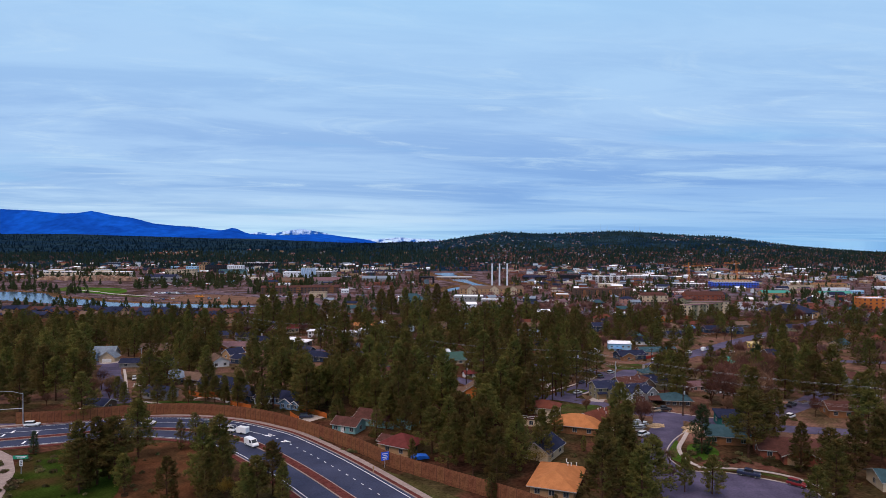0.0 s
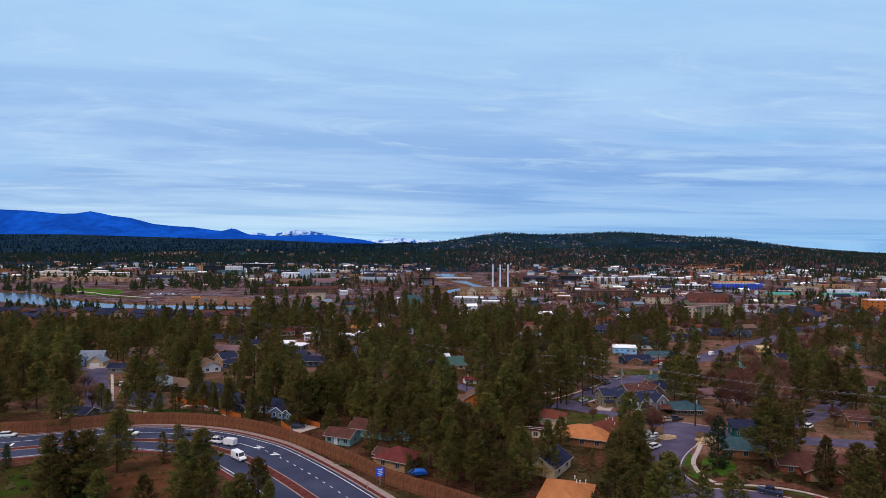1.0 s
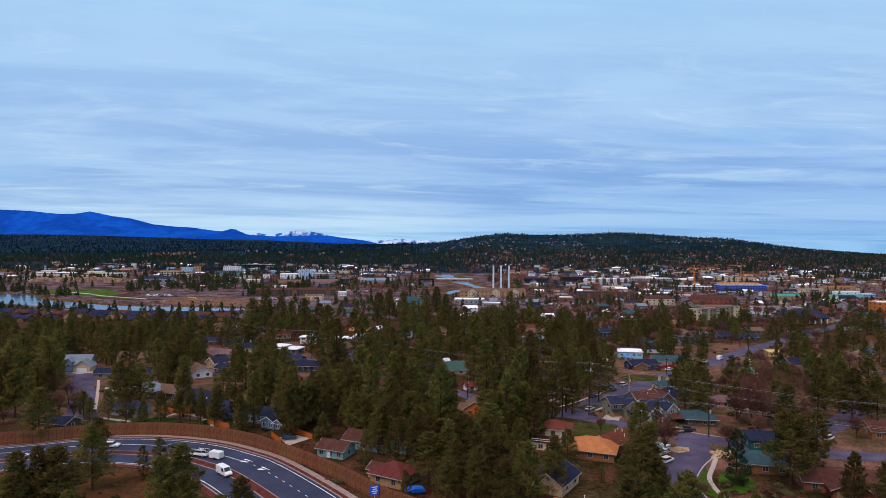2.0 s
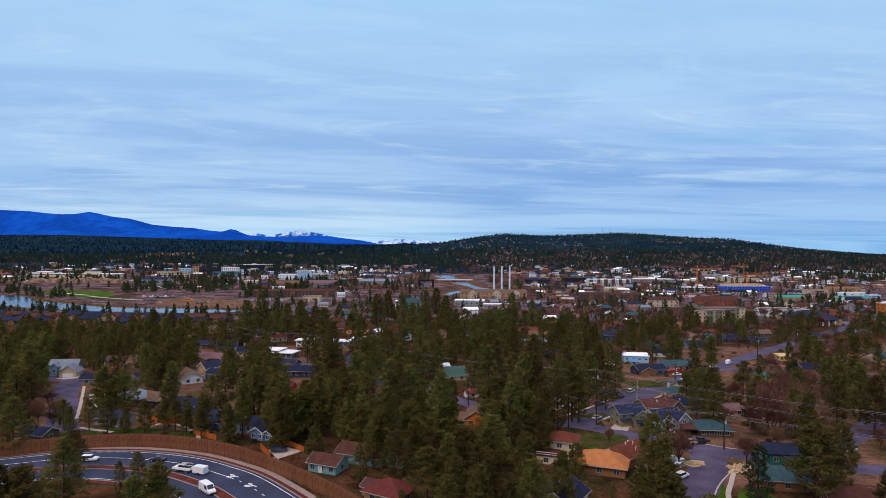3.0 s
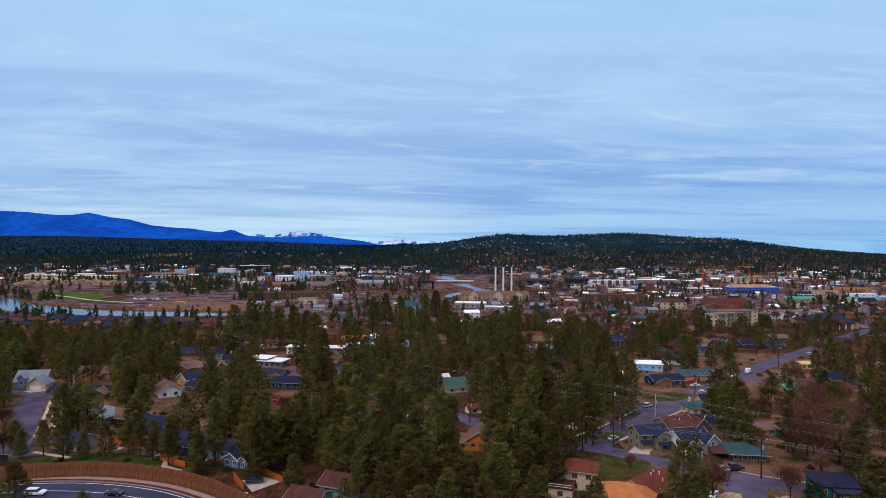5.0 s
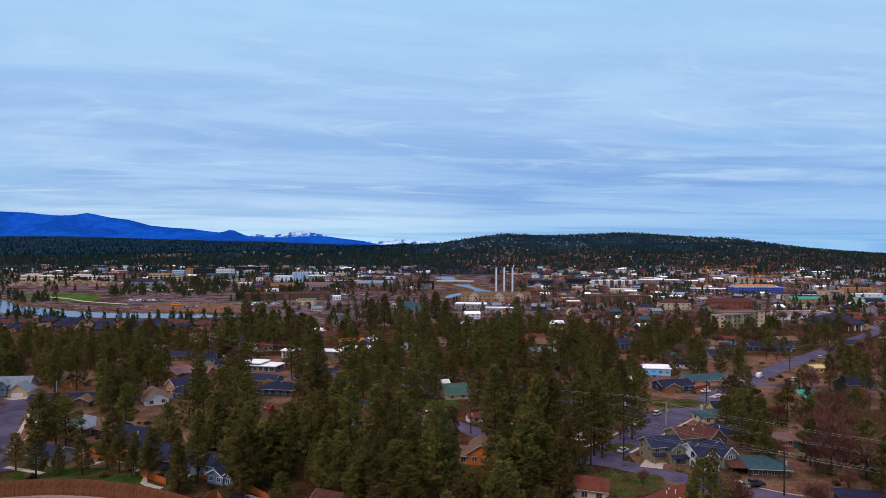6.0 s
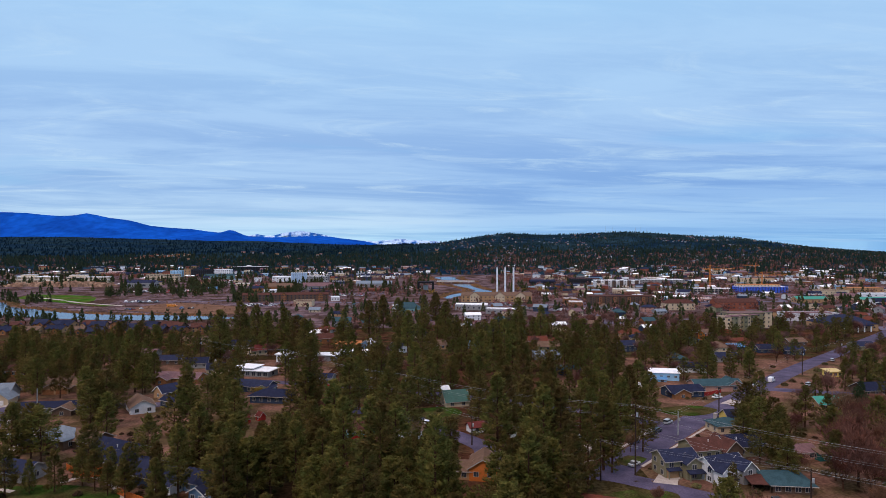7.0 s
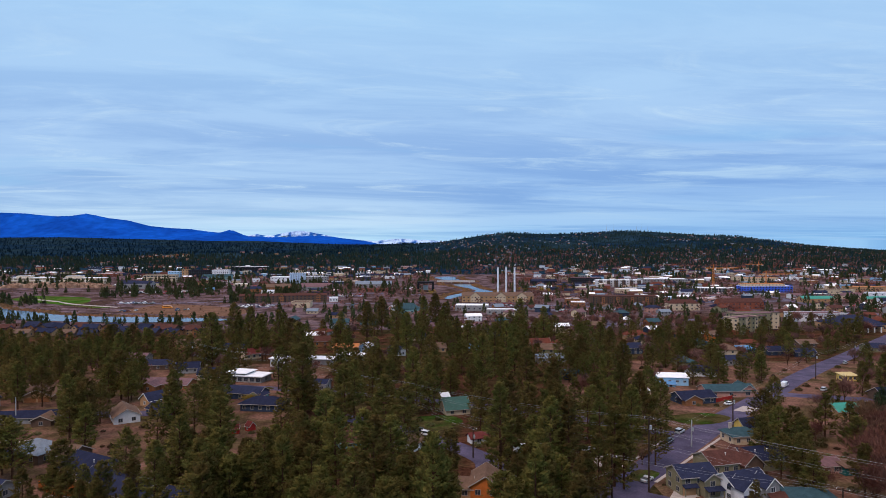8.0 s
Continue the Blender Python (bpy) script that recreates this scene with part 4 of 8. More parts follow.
volume(h, 0, 0, 0, 12, 9, 3.2, 2.4, "cream", "navy", front=3, side=2)
chimney(h, -2, 1, 4, 6.8, WALLS["concrete"])
h = home("small house with a blue metal roof and deck", -60, 398, -8, 8, 30)
volume(h, 0, 0, 0, 12, 8, 3.8, 1.4, "grey", "navy", front=3)
part("deck", Shape().box(-6, 6, -3, 0, 0.4, 0.6).box(-6, 6, -3, -2.9, 0.6, 1.5), WALLS["red"], h, m=pose(0, -4.1, 0))
h = home("teal cottage with a brown roof and red skirting", -29, 306, 25, 7, 36)
volume(h, 0, 0, 0, 9, 8, 3.0, 2.4, "teal", "brown", front=2)
part("skirting", Shape().box(-4.6, 4.6, -0.12, 0, 0, 1.0), WALLS["red"], h, m=pose(0, -4.05, 0))
chimney(h, -2.5, 0.5, 4, 6.4, WALLS["brick"])
h = home("small white house with a taupe gable roof", -10, 303, 60, 6, 36)
volume(h, 0, 0, 0, 8, 6, 2.9, 2.0, "white", "taupe", front=2)
h = home("orange and tan gabled house by the street", 10, 263, -6, 8, 34)
volume(h, 2, 1.5, 90, 10, 7.5, 3.8, 2.4, "orange", "taupe", front=1, side=2)
volume(h, -5, 0, 0, 7, 6, 2.9, 1.8, "tan", "taupe", front=2)
h = home("cottage with a dark green roof and white canopy", 5, 353, 18, 7, 40)
volume(h, 0, 0, 0, 10, 9, 2.6, 3.6, "cream", "green", front=2)
part("canopy", roof_slab((-2, -2.5, 3.0), (2, -2.5, 3.0), (2, 0.6, 4.2), (-2, 0.6, 4.2), 0.1), WHITE, h, m=pose(-3, 4.5, 3))
h = home("small white shed with a red roof", 12, 311, 20, 4, 22, "shed", "shed")
volume(h, 0, 0, 0, 5.5, 4, 2.2, 1.2, "white", "red", front=1, side=0, thin=True)
for x, y, r in ((-73, 322, 10), (-69, 326, -35)):
    h = home("red painted garden playhouse with white trim", x, y, r, 3, 40, "playhouse", "playhouse")
    volume(h, 0, 0, 0, 2.6, 2.6, 1.8, 1.4, "red", "red", over=0.2, front=1, side=0, win=(0.7, 0.7))

# ---- houses round the avenue ----
h = home("two-storey olive craftsman house with slate roofs", 67, 266, 12, 8, 30)
volume(h, 0, 1, 0, 10, 7.5, 5.0, 1.9, "olive", "slate", front=3, side=2, storeys=2)
volume(h, 2.2, -3.4, 90, 3.6, 4.4, 4.8, 1.5, "olive", "slate", front=0, side=1, storeys=2)
porch(h, 2.2, -5.2, 5, 2.0, 2.5, "slate", trim=WALLS["olive"])
porch(h, -2.9, -2.8, 4.2, 1.4, 2.6, "slate", trim=WALLS["olive"])
garage(h, -2.9, -2.85, 0, 3.8, 2.2, WALLS["tan"])
h = home("white gabled house with slate roof", 78.5, 262, 20, 8, 30)
volume(h, 0, 1, 0, 11, 7, 4.4, 2.1, "white", "slate", front=2, side=2, storeys=2, trim=WHITE)
volume(h, -3.3, -3.4, 90, 4.4, 4.4, 4.5, 1.9, "white", "slate", front=0, side=1, storeys=2, trim=WHITE)
volume(h, 3.8, -3.4, 90, 4.4, 4.4, 4.3, 2.0, "grey", "slate", front=0, side=1, storeys=2, trim=WHITE)
porch(h, -3.3, -5.6, 4.6, 1.3, 2.4, "slate", trim=WHITE)
h = home("long olive duplex with brown and slate roofs", 85.5, 284, 14, 11, 22)
volume(h, -4, 0, 0, 12, 9, 3.6, 2.2, "olive", "brown", front=4)
volume(h, 8, 0, 0, 13, 9, 3.6, 2.4, "olive", "navy", front=4)
volume(h, 2, -2, 90, 9, 6, 3.4, 2.8, "brown", "brown", front=1)
vents(h, [(-4, -2, 5.1), (6, -2, 5.2), (10, -2, 5.2), (12, -2.4, 5)])
h = home("house with a wide teal hip roof and carport", 92.5, 256, -6, 9, 22)
volume(h, 0, 0, 0, 10, 9.5, 2.4, 2.3, "brown", "teal", "hip", over=1.0, front=4)
part("carport_roof", roof_slab((-5, -4, 2.3), (1, -4, 2.3), (1, 3, 2.6), (-5, 3, 2.6), 0.15), ROOFS["brown"], h, m=pose(-5.5, -1, 0))
for k in (-10.2, -5.6):
    part("carport_post", Shape().box(-0.1, 0.1, -0.1, 0.1, -0.1, 2.2), WALLS["brown"], h, m=pose(k, -4.6, 0))
h = home("cream bungalow with a teal hip roof", 101, 312, 8, 8, 28)
volume(h, 0, 0, 0, 10.5, 8, 3.0, 2.0, "cream", "teal", "hip", front=3, side=2, win=(1.1, 1.2))
chimney(h, -3, 1.6, 4.0, 5.8, WALLS["concrete"])
h = home("small yellow house with a slate roof", 109, 322, 10, 6, 20)
volume(h, 0, 0, 0, 9, 6, 3.4, 2.2, "yellow", "slate", front=2)
h = home("dark blue bungalow with an orange gable", 108, 372, 12, 9, 30)
volume(h, 0, 0, 0, 16, 9, 2.9, 2.0, "navy", "navy", front=4)
volume(h, -4, -4, 90, 6, 8, 2.8, 1.9, "wood", "navy", front=1)
part("yard_fence", Shape().box(-7, 9, -0.05, 0.05, 0, 1.6), WALLS["red"], h, m=pose(12, -2, 0, 0, 0, 20))
h = home("long pale house with a teal-grey roof", 128, 385, 4, 11, 26)
volume(h, 0, 0, 0, 22, 9, 3.2, 2.0, "pink", "teal", front=3)
volume(h, 8, 0, 90, 9, 7, 3.2, 2.4, "pink", "teal", front=0)
h = home("light blue building with a white roof", 113, 412, -8, 8, 30)
volume(h, 0, 0, 0, 14, 9, 4.2, 0.5, "sky", "white", "shed", front=4, win=(1.2, 0.8))
volume(h, -2, -7, 0, 4, 3, 1.8, 0.8, "sky", "blue", front=1)
h = home("white garden tent by the fence", 92, 388, 0, 4, 20, "tent", "tent")
volume(h, 0, 0, 0, 4.5, 4.5, 2.2, 1.8, "cream", "white", "hip", over=0.2, front=0, side=0, thin=True)
h = home("dark teal modern house with a shed roof", 102, 227, -8, 8, 20)
volume(h, 0, 0, 0, 10, 7, 3.4, 1.2, "green", "navy", "shed", front=3)
volume(h, 2, -5, 0, 7, 4, 2.7, 0.3, "dark", "slate", "flat", over=0.3, front=2)
h = home("house with a teal roof by the street corner", 92, 209, -12, 8, 18)
volume(h, 0, 0, 0, 13, 10, 2.9, 2.1, "wood", "teal", front=3)
h = home("low brown-roofed house with orange brick walls", 107, 195, -14, 12, 26)
volume(h, 0, 0, 0, 22, 11, 2.8, 2.4, "brick", "brown", front=4)
volume(h, -1, -6, 90, 8, 9, 2.9, 2.2, "brick", "brown", over=0.9, front=1, side=1)
garage(h, -2.4, -10.05, 0, 4.4, 2.2, WALLS["tan"])
h = home("garage with a jade green metal roof", 157, 347, 6, 7, 12)
volume(h, 0, 0, 0, 10, 8, 3.0, 2.2, "tan", "jade", front=2)
h = home("yellow flat-roofed building with white trim", 205, 421, 6, 8, 26)
volume(h, 0, 0, 0, 7.5, 5, 2.9, 0.8, "yellow", "cream", "shed", front=3)
h = home("small house with a pale teal roof", 121, 170, -10, 7, 14)
volume(h, 0, 0, 0, 12, 9, 2.8, 1.8, "cream", "teal", front=3)
h = home("small pink-brown house with a brown roof", 111, 282, 10, 7, 0)
volume(h, 0, 0, 0, 6.5, 5.5, 2.6, 1.5, "pink", "mauve", front=2)
volume(h, 4.6, -3, 0, 4, 4, 2.6, 0.9, "green", "taupe", "shed", front=1)
h = home("brown house with a wide dark roof", 196, 376, 8, 9, 22)
volume(h, 0, 0, 0, 15, 9, 3.0, 2.6, "brown", "navy", front=4)
h = home("brown house with a taupe roof", 176, 350, 4, 9, 22)
volume(h, 0, 0, 0, 14, 9, 3.2, 2.2, "brown", "brown", front=4)

# ---- houses beyond the grove ----
HOMES_BY_GROVE = (
    (-30, 504, -35, 10, 8, 3.5, 2.6, "white", "navy", "gable", "white-edged house with a blue-black roof"),
    (-6, 520, 15, 13, 9, 3.2, 2.8, "tan", "taupe", "gable", "tan house with a taupe roof"),
    (-51, 513, 70, 9, 6, 5.0, 2.2, "blue", "white", "gable", "narrow blue house of two storeys"),
    (-85, 549, 10, 16, 9, 4.0, 3.0, "wood", "brown", "gable", "brown timber house with a brown roof"),
    (-66, 524, 5, 17, 9, 3.0, 1.8, "wood", "orange", "gable", "low house with an orange shingle roof"),
    (-72, 472, -8, 15, 9, 3.4, 0.3, "grey", "white", "flat", "modern house with a flat white roof"),
    (-56, 486, -8, 17, 9, 3.6, 0.3, "grey", "white", "flat", "modern house with a wide white roof"),
    (-94, 466, -5, 11, 8, 4.6, 0.3, "white", "white", "flat", "boxy white house with a flat roof"),
    (21, 526, 70, 8, 7, 4.6, 2.6, "sky", "slate", "gable", "light blue house with a gable"),
    (66, 540, 10, 14, 10, 3.6, 2.8, "wood", "rust", "gable", "timber house with a rust-red roof"),
    (82, 538, -15, 14, 10, 3.6, 2.6, "brown", "rust", "hip", "house with a broad rust-red hip roof"),
    (103, 572, 8, 17, 11, 3.6, 3.2, "grey", "taupe", "hip", "grey house with a taupe hip roof"))
HOMES_BEYOND = (
    (64, 477, 8, 17, 9, 3.4, 1.0, "grey", "grey", "shed", "house with a pale grey shed roof"),
    (145, 580, -5, 18, 11, 4.0, 3.4, "tan", "rust", "hip", "house with a red-brown hip roof"),
    (123, 512, 12, 10, 8, 4.4, 2.6, "navy", "slate", "gable", "dark two-storey house with a slate roof"),
    (-120, 493, 40, 11, 8, 3.4, 2.8, "cream", "red", "gable", "cream house with a red roof"),
    (197, 514, 6, 10, 7, 3.0, 1.2, "navy", "blue", "shed", "workshop with blue metal roof panels"),
    (213, 507, 4, 14, 9, 3.0, 2.4, "navy", "navy", "gable", "dark blue house with white windows"),
    (227, 500, -6, 12, 9, 3.0, 2.0, "navy", "slate", "gable", "low house with a slate roof"),
    (199, 571, 20, 7, 7, 5.6, 2.2, "orange", "taupe", "gable", "narrow orange house with a gable"),
    (40, 600, 6, 12, 9, 3.4, 2.4, "grey", "slate", "gable", "grey house with a slate roof"),
    (170, 470, 8, 14, 9, 3.2, 2.2, "grey", "slate", "gable", "grey house beyond the avenue"),
    (250, 540, 8, 13, 9, 3.2, 2.2, "brown", "taupe", "gable", "brown house with a taupe roof"),
    (285, 520, 4, 14, 9, 3.2, 2.2, "olive", "slate", "gable", "olive house with a slate roof"))
HOMES_FAR = (
    (300, 460, -6, 14, 9, 3.2, 2.4, "tan", "brown", "gable", "tan house with a brown roof"),
    (240, 400, 8, 13, 9, 3.2, 2.4, "wood", "taupe", "gable", "timber house with a taupe roof"),
    (196, 300, -6, 14, 9, 3.0, 2.2, "grey", "brown", "gable", "grey house with a brown roof"),
    (150, 240, -10, 13, 9, 3.0, 2.2, "wood", "brown", "gable", "timber house with a brown roof"),
    (-160, 455, 8, 14, 9, 3.2, 2.2, "brown", "slate", "gable", "brown house with a slate roof"),
    (-185, 480, -6, 14, 9, 3.2, 2.2, "grey", "mauve", "gable", "grey house with a mauve roof"),
    (-140, 520, 6, 15, 9, 3.4, 2.4, "white", "slate", "gable", "white house with a slate roof and dormer"),
    (-178, 540, 0, 16, 10, 3.4, 2.4, "tan", "taupe", "gable", "tan house with a taupe roof"),
    (-225, 420, 4, 14, 9, 3.2, 2.2, "wood", "brown", "gable", "timber house among tall pines"),
    (-140, 445, 14, 12, 9, 3.2, 2.4, "grey", "navy", "gable", "grey house with a blue-black roof and dormer"))
for x, y, r, w, d, hh, rise, wl_, rf, kd, lab in HOMES_BY_GROVE + HOMES_BEYOND + HOMES_FAR:
    h = home(lab, x, y, r, 7, 16)
    volume(h, 0, 0, 0, w, d, hh, rise, wl_, rf, kd, front=3, side=1, storeys=2 if hh > 4.3 else 1, over=0.8 if kd == "flat" else 0.5)

# riverside row of timber townhouses
rng = random.Random(11)
for k in range(17):
    x = -440 + 14.6 * k + rng.uniform(-2, 2)
    y = 640 + 0.10 * (x + 440) * (-1) + rng.uniform(-7, 9)
    h = home("timber townhouse with slate roofs near the river", x, y, rng.choice((-14, -4, 8, 22, 84)) + rng.uniform(-5, 5), 7, 0, group="riverside townhouses")
    wd, hh = rng.uniform(9, 13), rng.uniform(4.2, 5.6)
    volume(h, 0, 0, 0, wd, 9.5, hh, rng.uniform(2.2, 3.0), rng.choice(("wood", "wood", "brown", "tan")), rng.choice(("slate", "navy", "slate", "brown")), front=3, side=2, storeys=2, plain=True, thin=True, over=0.8)
    volume(h, rng.choice((-2.5, 2.5)), -5, 90, 4.5, 4.6, hh - 0.6, 1.8, rng.choice(("wood", "tan")), "slate", front=0, side=1, storeys=2, plain=True, thin=True)
    volume(h, rng.choice((-1, 1)) * wd * 0.62, 1.5, 0, 5, 7, hh * 0.62, 1.6, rng.choice(("wood", "brown")), "navy", front=1, side=1, plain=True, thin=True)
for k in range(12):
    h = home("low townhouse with a slate roof", -440 + 20 * k + rng.uniform(-4, 4), 604 + rng.uniform(-9, 9), rng.uniform(-14, 20), 8, 0, group="riverside townhouses")
    volume(h, 0, 0, 0, rng.uniform(11, 16), 10, 3.6, 2.4, rng.choice(("brown", "wood", "tan")), rng.choice(("slate", "navy", "navy", "taupe")), front=3, side=1, plain=True, thin=True, over=0.8)
    volume(h, 3, -5, 90, 5, 5, 3.2, 1.6, "wood", "slate", front=0, side=1, plain=True, thin=True)

# filling of further homes on the garden blocks
rng = random.Random(23)
for gy in range(430, 830, 38):
    for gx in range(-420, 700, 40):
        x, y = gx + rng.uniform(-9, 9), gy + rng.uniform(-9, 9)
        dense = (x > 60 or y > 560) and not (x < -170 and y > 560)
        if not dense or abs(x) > 90 + (y - 20) * 0.72 or rng.random() > (0.8 if x > 40 else 0.5):
            continue
        if any((x - a) ** 2 + (y - b) ** 2 < (r + 11) ** 2 for a, b, r in FOOTPRINTS):
            continue
        if any(min((Vector((x, y, 0)) - p).length for p in ln) < hw + 9 for ln, hw in ROAD_LINES):
            continue
        if -260 < x < -130 and y > 850 or 560 < y < 700 and 215 < x < 380:
            continue
        h = home(rng.choice(("house with a low shingle roof among bare trees", "bungalow in a garden block", "gabled house beyond the avenue")), x, y, rng.choice((0, 45, 90, -20, 12)) + rng.uniform(-6, 6), 7, 0, group="homes of the garden blocks")
        hh = rng.choice((3.0, 3.2, 5.4))
        volume(h, 0, 0, 0, rng.uniform(11, 16), rng.uniform(8, 10), hh, rng.uniform(1.8, 2.8), rng.choice(("grey", "tan", "cream", "brown", "wood", "white", "olive", "navy", "pink")),
               rng.choice(("slate", "navy", "taupe", "brown", "mauve", "rust", "grey", "teal", "white")), rng.choice(("gable", "gable", "hip")), front=3, side=1, storeys=2 if hh > 5 else 1, plain=True, thin=True)

# ---- the mill district and the town ----


def town(label, x, y, rot, w, d, h, walls, roofing, kind="flat", rise=0.4, front=8, side=2, storeys=2, name="building", category="building", over=0.2, base=0.0, win=(1.8, 1.5)):
    r = home(label, x, y, rot, max(w, d) * 0.4, 0, category, name)
    volume(r, 0, 0, 0, w, d, h, rise, walls, roofing, kind, over=over, front=front, side=side, storeys=storeys, plain=True, thin=kind != "flat", base=base, win=win)
    return r


STACK = mat("stack_steel", (0.66, 0.69, 0.76), 0.5, 0.1, 0.1, 1.0, 0.0)
for x, y in ((71.5, 962), (83, 966), (95, 970)):
    z = gz(x, y)
    s = thing("smokestack", "tall slim pale steel smokestack of the old mill", "smokestack", pose(x, y, z), "three mill smokestacks")
    part("shaft", Shape().tube((0, 0, 0), (0, 0, 40.5), 1.35, 1.15, 14), STACK, s)
    part("rim", Shape().tube((0, 0, 40.3), (0, 0, 41.2), 1.35, 1.35, 14), STEEL, s)
    part("plinth", Shape().tube((0, 0, -0.5), (0, 0, 1.6), 2.0, 2.0, 10), CONCRETE, s)
    for k in range(1, 5):
        part("band", Shape().tube((0, 0, 8 * k), (0, 0, 8 * k + 0.35), 1.42, 1.4, 14), STEEL, s)
m = town("tan mill hall with gabled roof and dormers", 66, 905, -2, 90, 20, 8, "tan", "taupe", "gable", 4, 16, 3, 2, "mill_hall")
for k in (-28, 4, 30):
    volume(m, k, -9, 90, 8, 12, 8.4, 4.4, "cream", "taupe", front=0, side=3, storeys=2, plain=True, thin=True)
volume(m, -10, 12, 0, 60, 18, 9, 0.5, "cream", "white", "flat", front=0, side=0, thin=True)
town("long white-roofed hall by the grove", 30, 800, -6, 36, 22, 6, "grey", "white", front=6, storeys=1)
town("white-roofed hall beside the grove", 60, 762, -8, 32, 14, 5, "grey", "white", front=5, storeys=1)
town("pavilion with a teal arched roof", -39, 772, 6, 26, 16, 5, "teal", "teal", "hip", 6, 4, 2, 1, "pavilion", "pavilion")
m = town("long brown brick hotel with stone gables", -206, 905, 9, 108, 15, 8.5, "brown", "brown", "gable", 2.4, 22, 2, 3, "hotel", "hotel")
for k in (-44, -2, 44):
    volume(m, k, -6, 90, 7, 6, 9, 2.4, "wood", "brown", front=0, side=3, storeys=3, plain=True, thin=True)
m = town("brick apartment block with balconies and a flat roof", 214, 864, -1, 78, 20, 10.5, "brown", "brown", front=18, storeys=4)
for k in range(-4, 5):
    volume(m, k * 8.6, -11, 0, 3.6, 3, 9.8, 0.4, "wood" if k % 2 else "brown", "taupe", "flat", over=0.1, front=1, side=0, storeys=4, plain=True, thin=True)
m = town("apartment block with red brick base and pale upper floors", 246, 622, 28, 30, 14, 13, "cream", "mauve", front=6, side=3, storeys=4)
volume(m, 0, 0, 0, 30.6, 14.6, 3.4, 0.1, "brick", "taupe", "flat", over=0, front=0, side=0, thin=True)
for k in (-12, 0, 12):
    volume(m, k, -8, 0, 5, 3, 14.5, 0.4, "olive", "mauve", "flat", over=0.8, front=1, side=1, storeys=4, plain=True, thin=True)
m = town("second apartment block with mauve roofs and balconies", 268, 652, 8, 40, 15, 13, "olive", "mauve", front=8, side=3, storeys=4)
volume(m, 16, -8, 0, 6, 3, 14.5, 0.4, "cream", "mauve", "flat", over=0.8, front=1, side=1, storeys=4, plain=True, thin=True)
m = town("hall with a large blue hip roof and a pillared porch", 346, 640, 6, 44, 30, 6, "tan", "slate", "hip", 7, 6, 3, 1)
for k in (-12, -6, 0, 6, 12):
    part("pillar", Shape().tube((k, -19, 0), (k, -19, 5), 0.5, 0.5, 8), WHITE, m)
part("porch_roof", Shape().box(-14, 14, -20, -15, 5, 5.8), ROOFS["slate"], m)
town("low white commercial building", 354, 706, 4, 50, 20, 7, "white", "mauve", front=8, storeys=1)
m = town("construction building wrapped in blue sheathing", 474, 1044, 2, 74, 22, 9, "wrap", "white", front=16, side=4, storeys=3, win=(2.0, 1.8))
volume(m, -3, 2, 0, 62, 16, 2.6, 0.3, "cream", "orange", "flat", over=0.2, front=12, side=2, base=9.4, plain=True, thin=True)
m = town("open concrete deck of a building under construction", 402, 1054, -8, 60, 22, 5.5, "concrete", "white", front=12, storeys=2, win=(5.0, 2.4))
town("pale block beyond the construction site", 560, 1235, 0, 60, 18, 9, "cream", "orange", front=10, storeys=2)
town("modern block of white bays and timber panels", 286, 1150, -3, 74, 18, 11, "white", "white", front=14, storeys=3)
for k in range(6):
    r = town("dark timber bay block with white parapet", 254 + k * 12.5, 1137, -3, 4.5, 7, 11.6, "brown", "white", front=1, side=1, storeys=3)
town("long low hall with a white roof", 392, 1240, -3, 76, 26, 7, "grey", "white", front=14, storeys=2)
town("glass-fronted hall with a teal lantern", 250, 1240, -4, 56, 22, 9, "dark", "mauve", front=14, storeys=2)
town("teal roof lantern hall", 250, 1262, -4, 14, 10, 13, "grey", "teal", "hip", 3, 4, 2, 2)
town("dark timber hall by the river", 168, 1190, 4, 44, 16, 7, "dark", "navy", "gable", 3, 8, 2, 1)
for x, y, w, lab in ((-748, 1240, 72, "tan terraced office with ribbon windows"), (-653, 1236, 80, "tan terraced office with long ribbon windows")):
    m = town(lab, x, y, 3, w, 18, 6, "cream", "white", front=10, storeys=1, base=0.0, win=(5.2, 1.6))
    volume(m, 3, 2, 0, w * 0.9, 16, 4, 0.3, "cream", "white", "flat", over=0.6, base=6.4, front=9, side=1, plain=True, thin=True, win=(5.2, 1.6))
    volume(m, -w * 0.2, 4, 0, w * 0.35, 12, 3, 0.3, "cream", "white", "flat", over=0.4, base=10.7, front=0, side=0, thin=True)
town("tan office block with ribbon windows", -530, 1275, 4, 58, 18, 13, "cream", "taupe", front=9, storeys=3, win=(5, 1.6))
town("grey warehouse with blue roof and dark windows", -495, 1118, 3, 46, 18, 9, "grey", "slate", "gable", 4, 4, 2, 1, win=(6, 3))
m = town("white modern hotel with dark glass wing", -462, 1400, 2, 34, 16, 15, "white", "white", front=8, storeys=5)
town("dark glass hotel wing", -505, 1400, 2, 44, 16, 15, "dark", "slate", front=10, storeys=5)
town("tan stair block of the hotel", -535, 1402, 2, 14, 14, 16, "tan", "taupe", front=2, storeys=5)
town("pale blue hall beside the hotel", -560, 1405, 2, 24, 14, 12, "sky", "white", front=4, storeys=3)
town("long low hall with a teal roof", -445, 1330, 3, 56, 14, 7, "teal", "teal", "gable", 4, 6, 2, 1)
town("wide car park deck with dark floors", -470, 1620, 2, 80, 26, 10, "dark", "white", front=10, storeys=3)
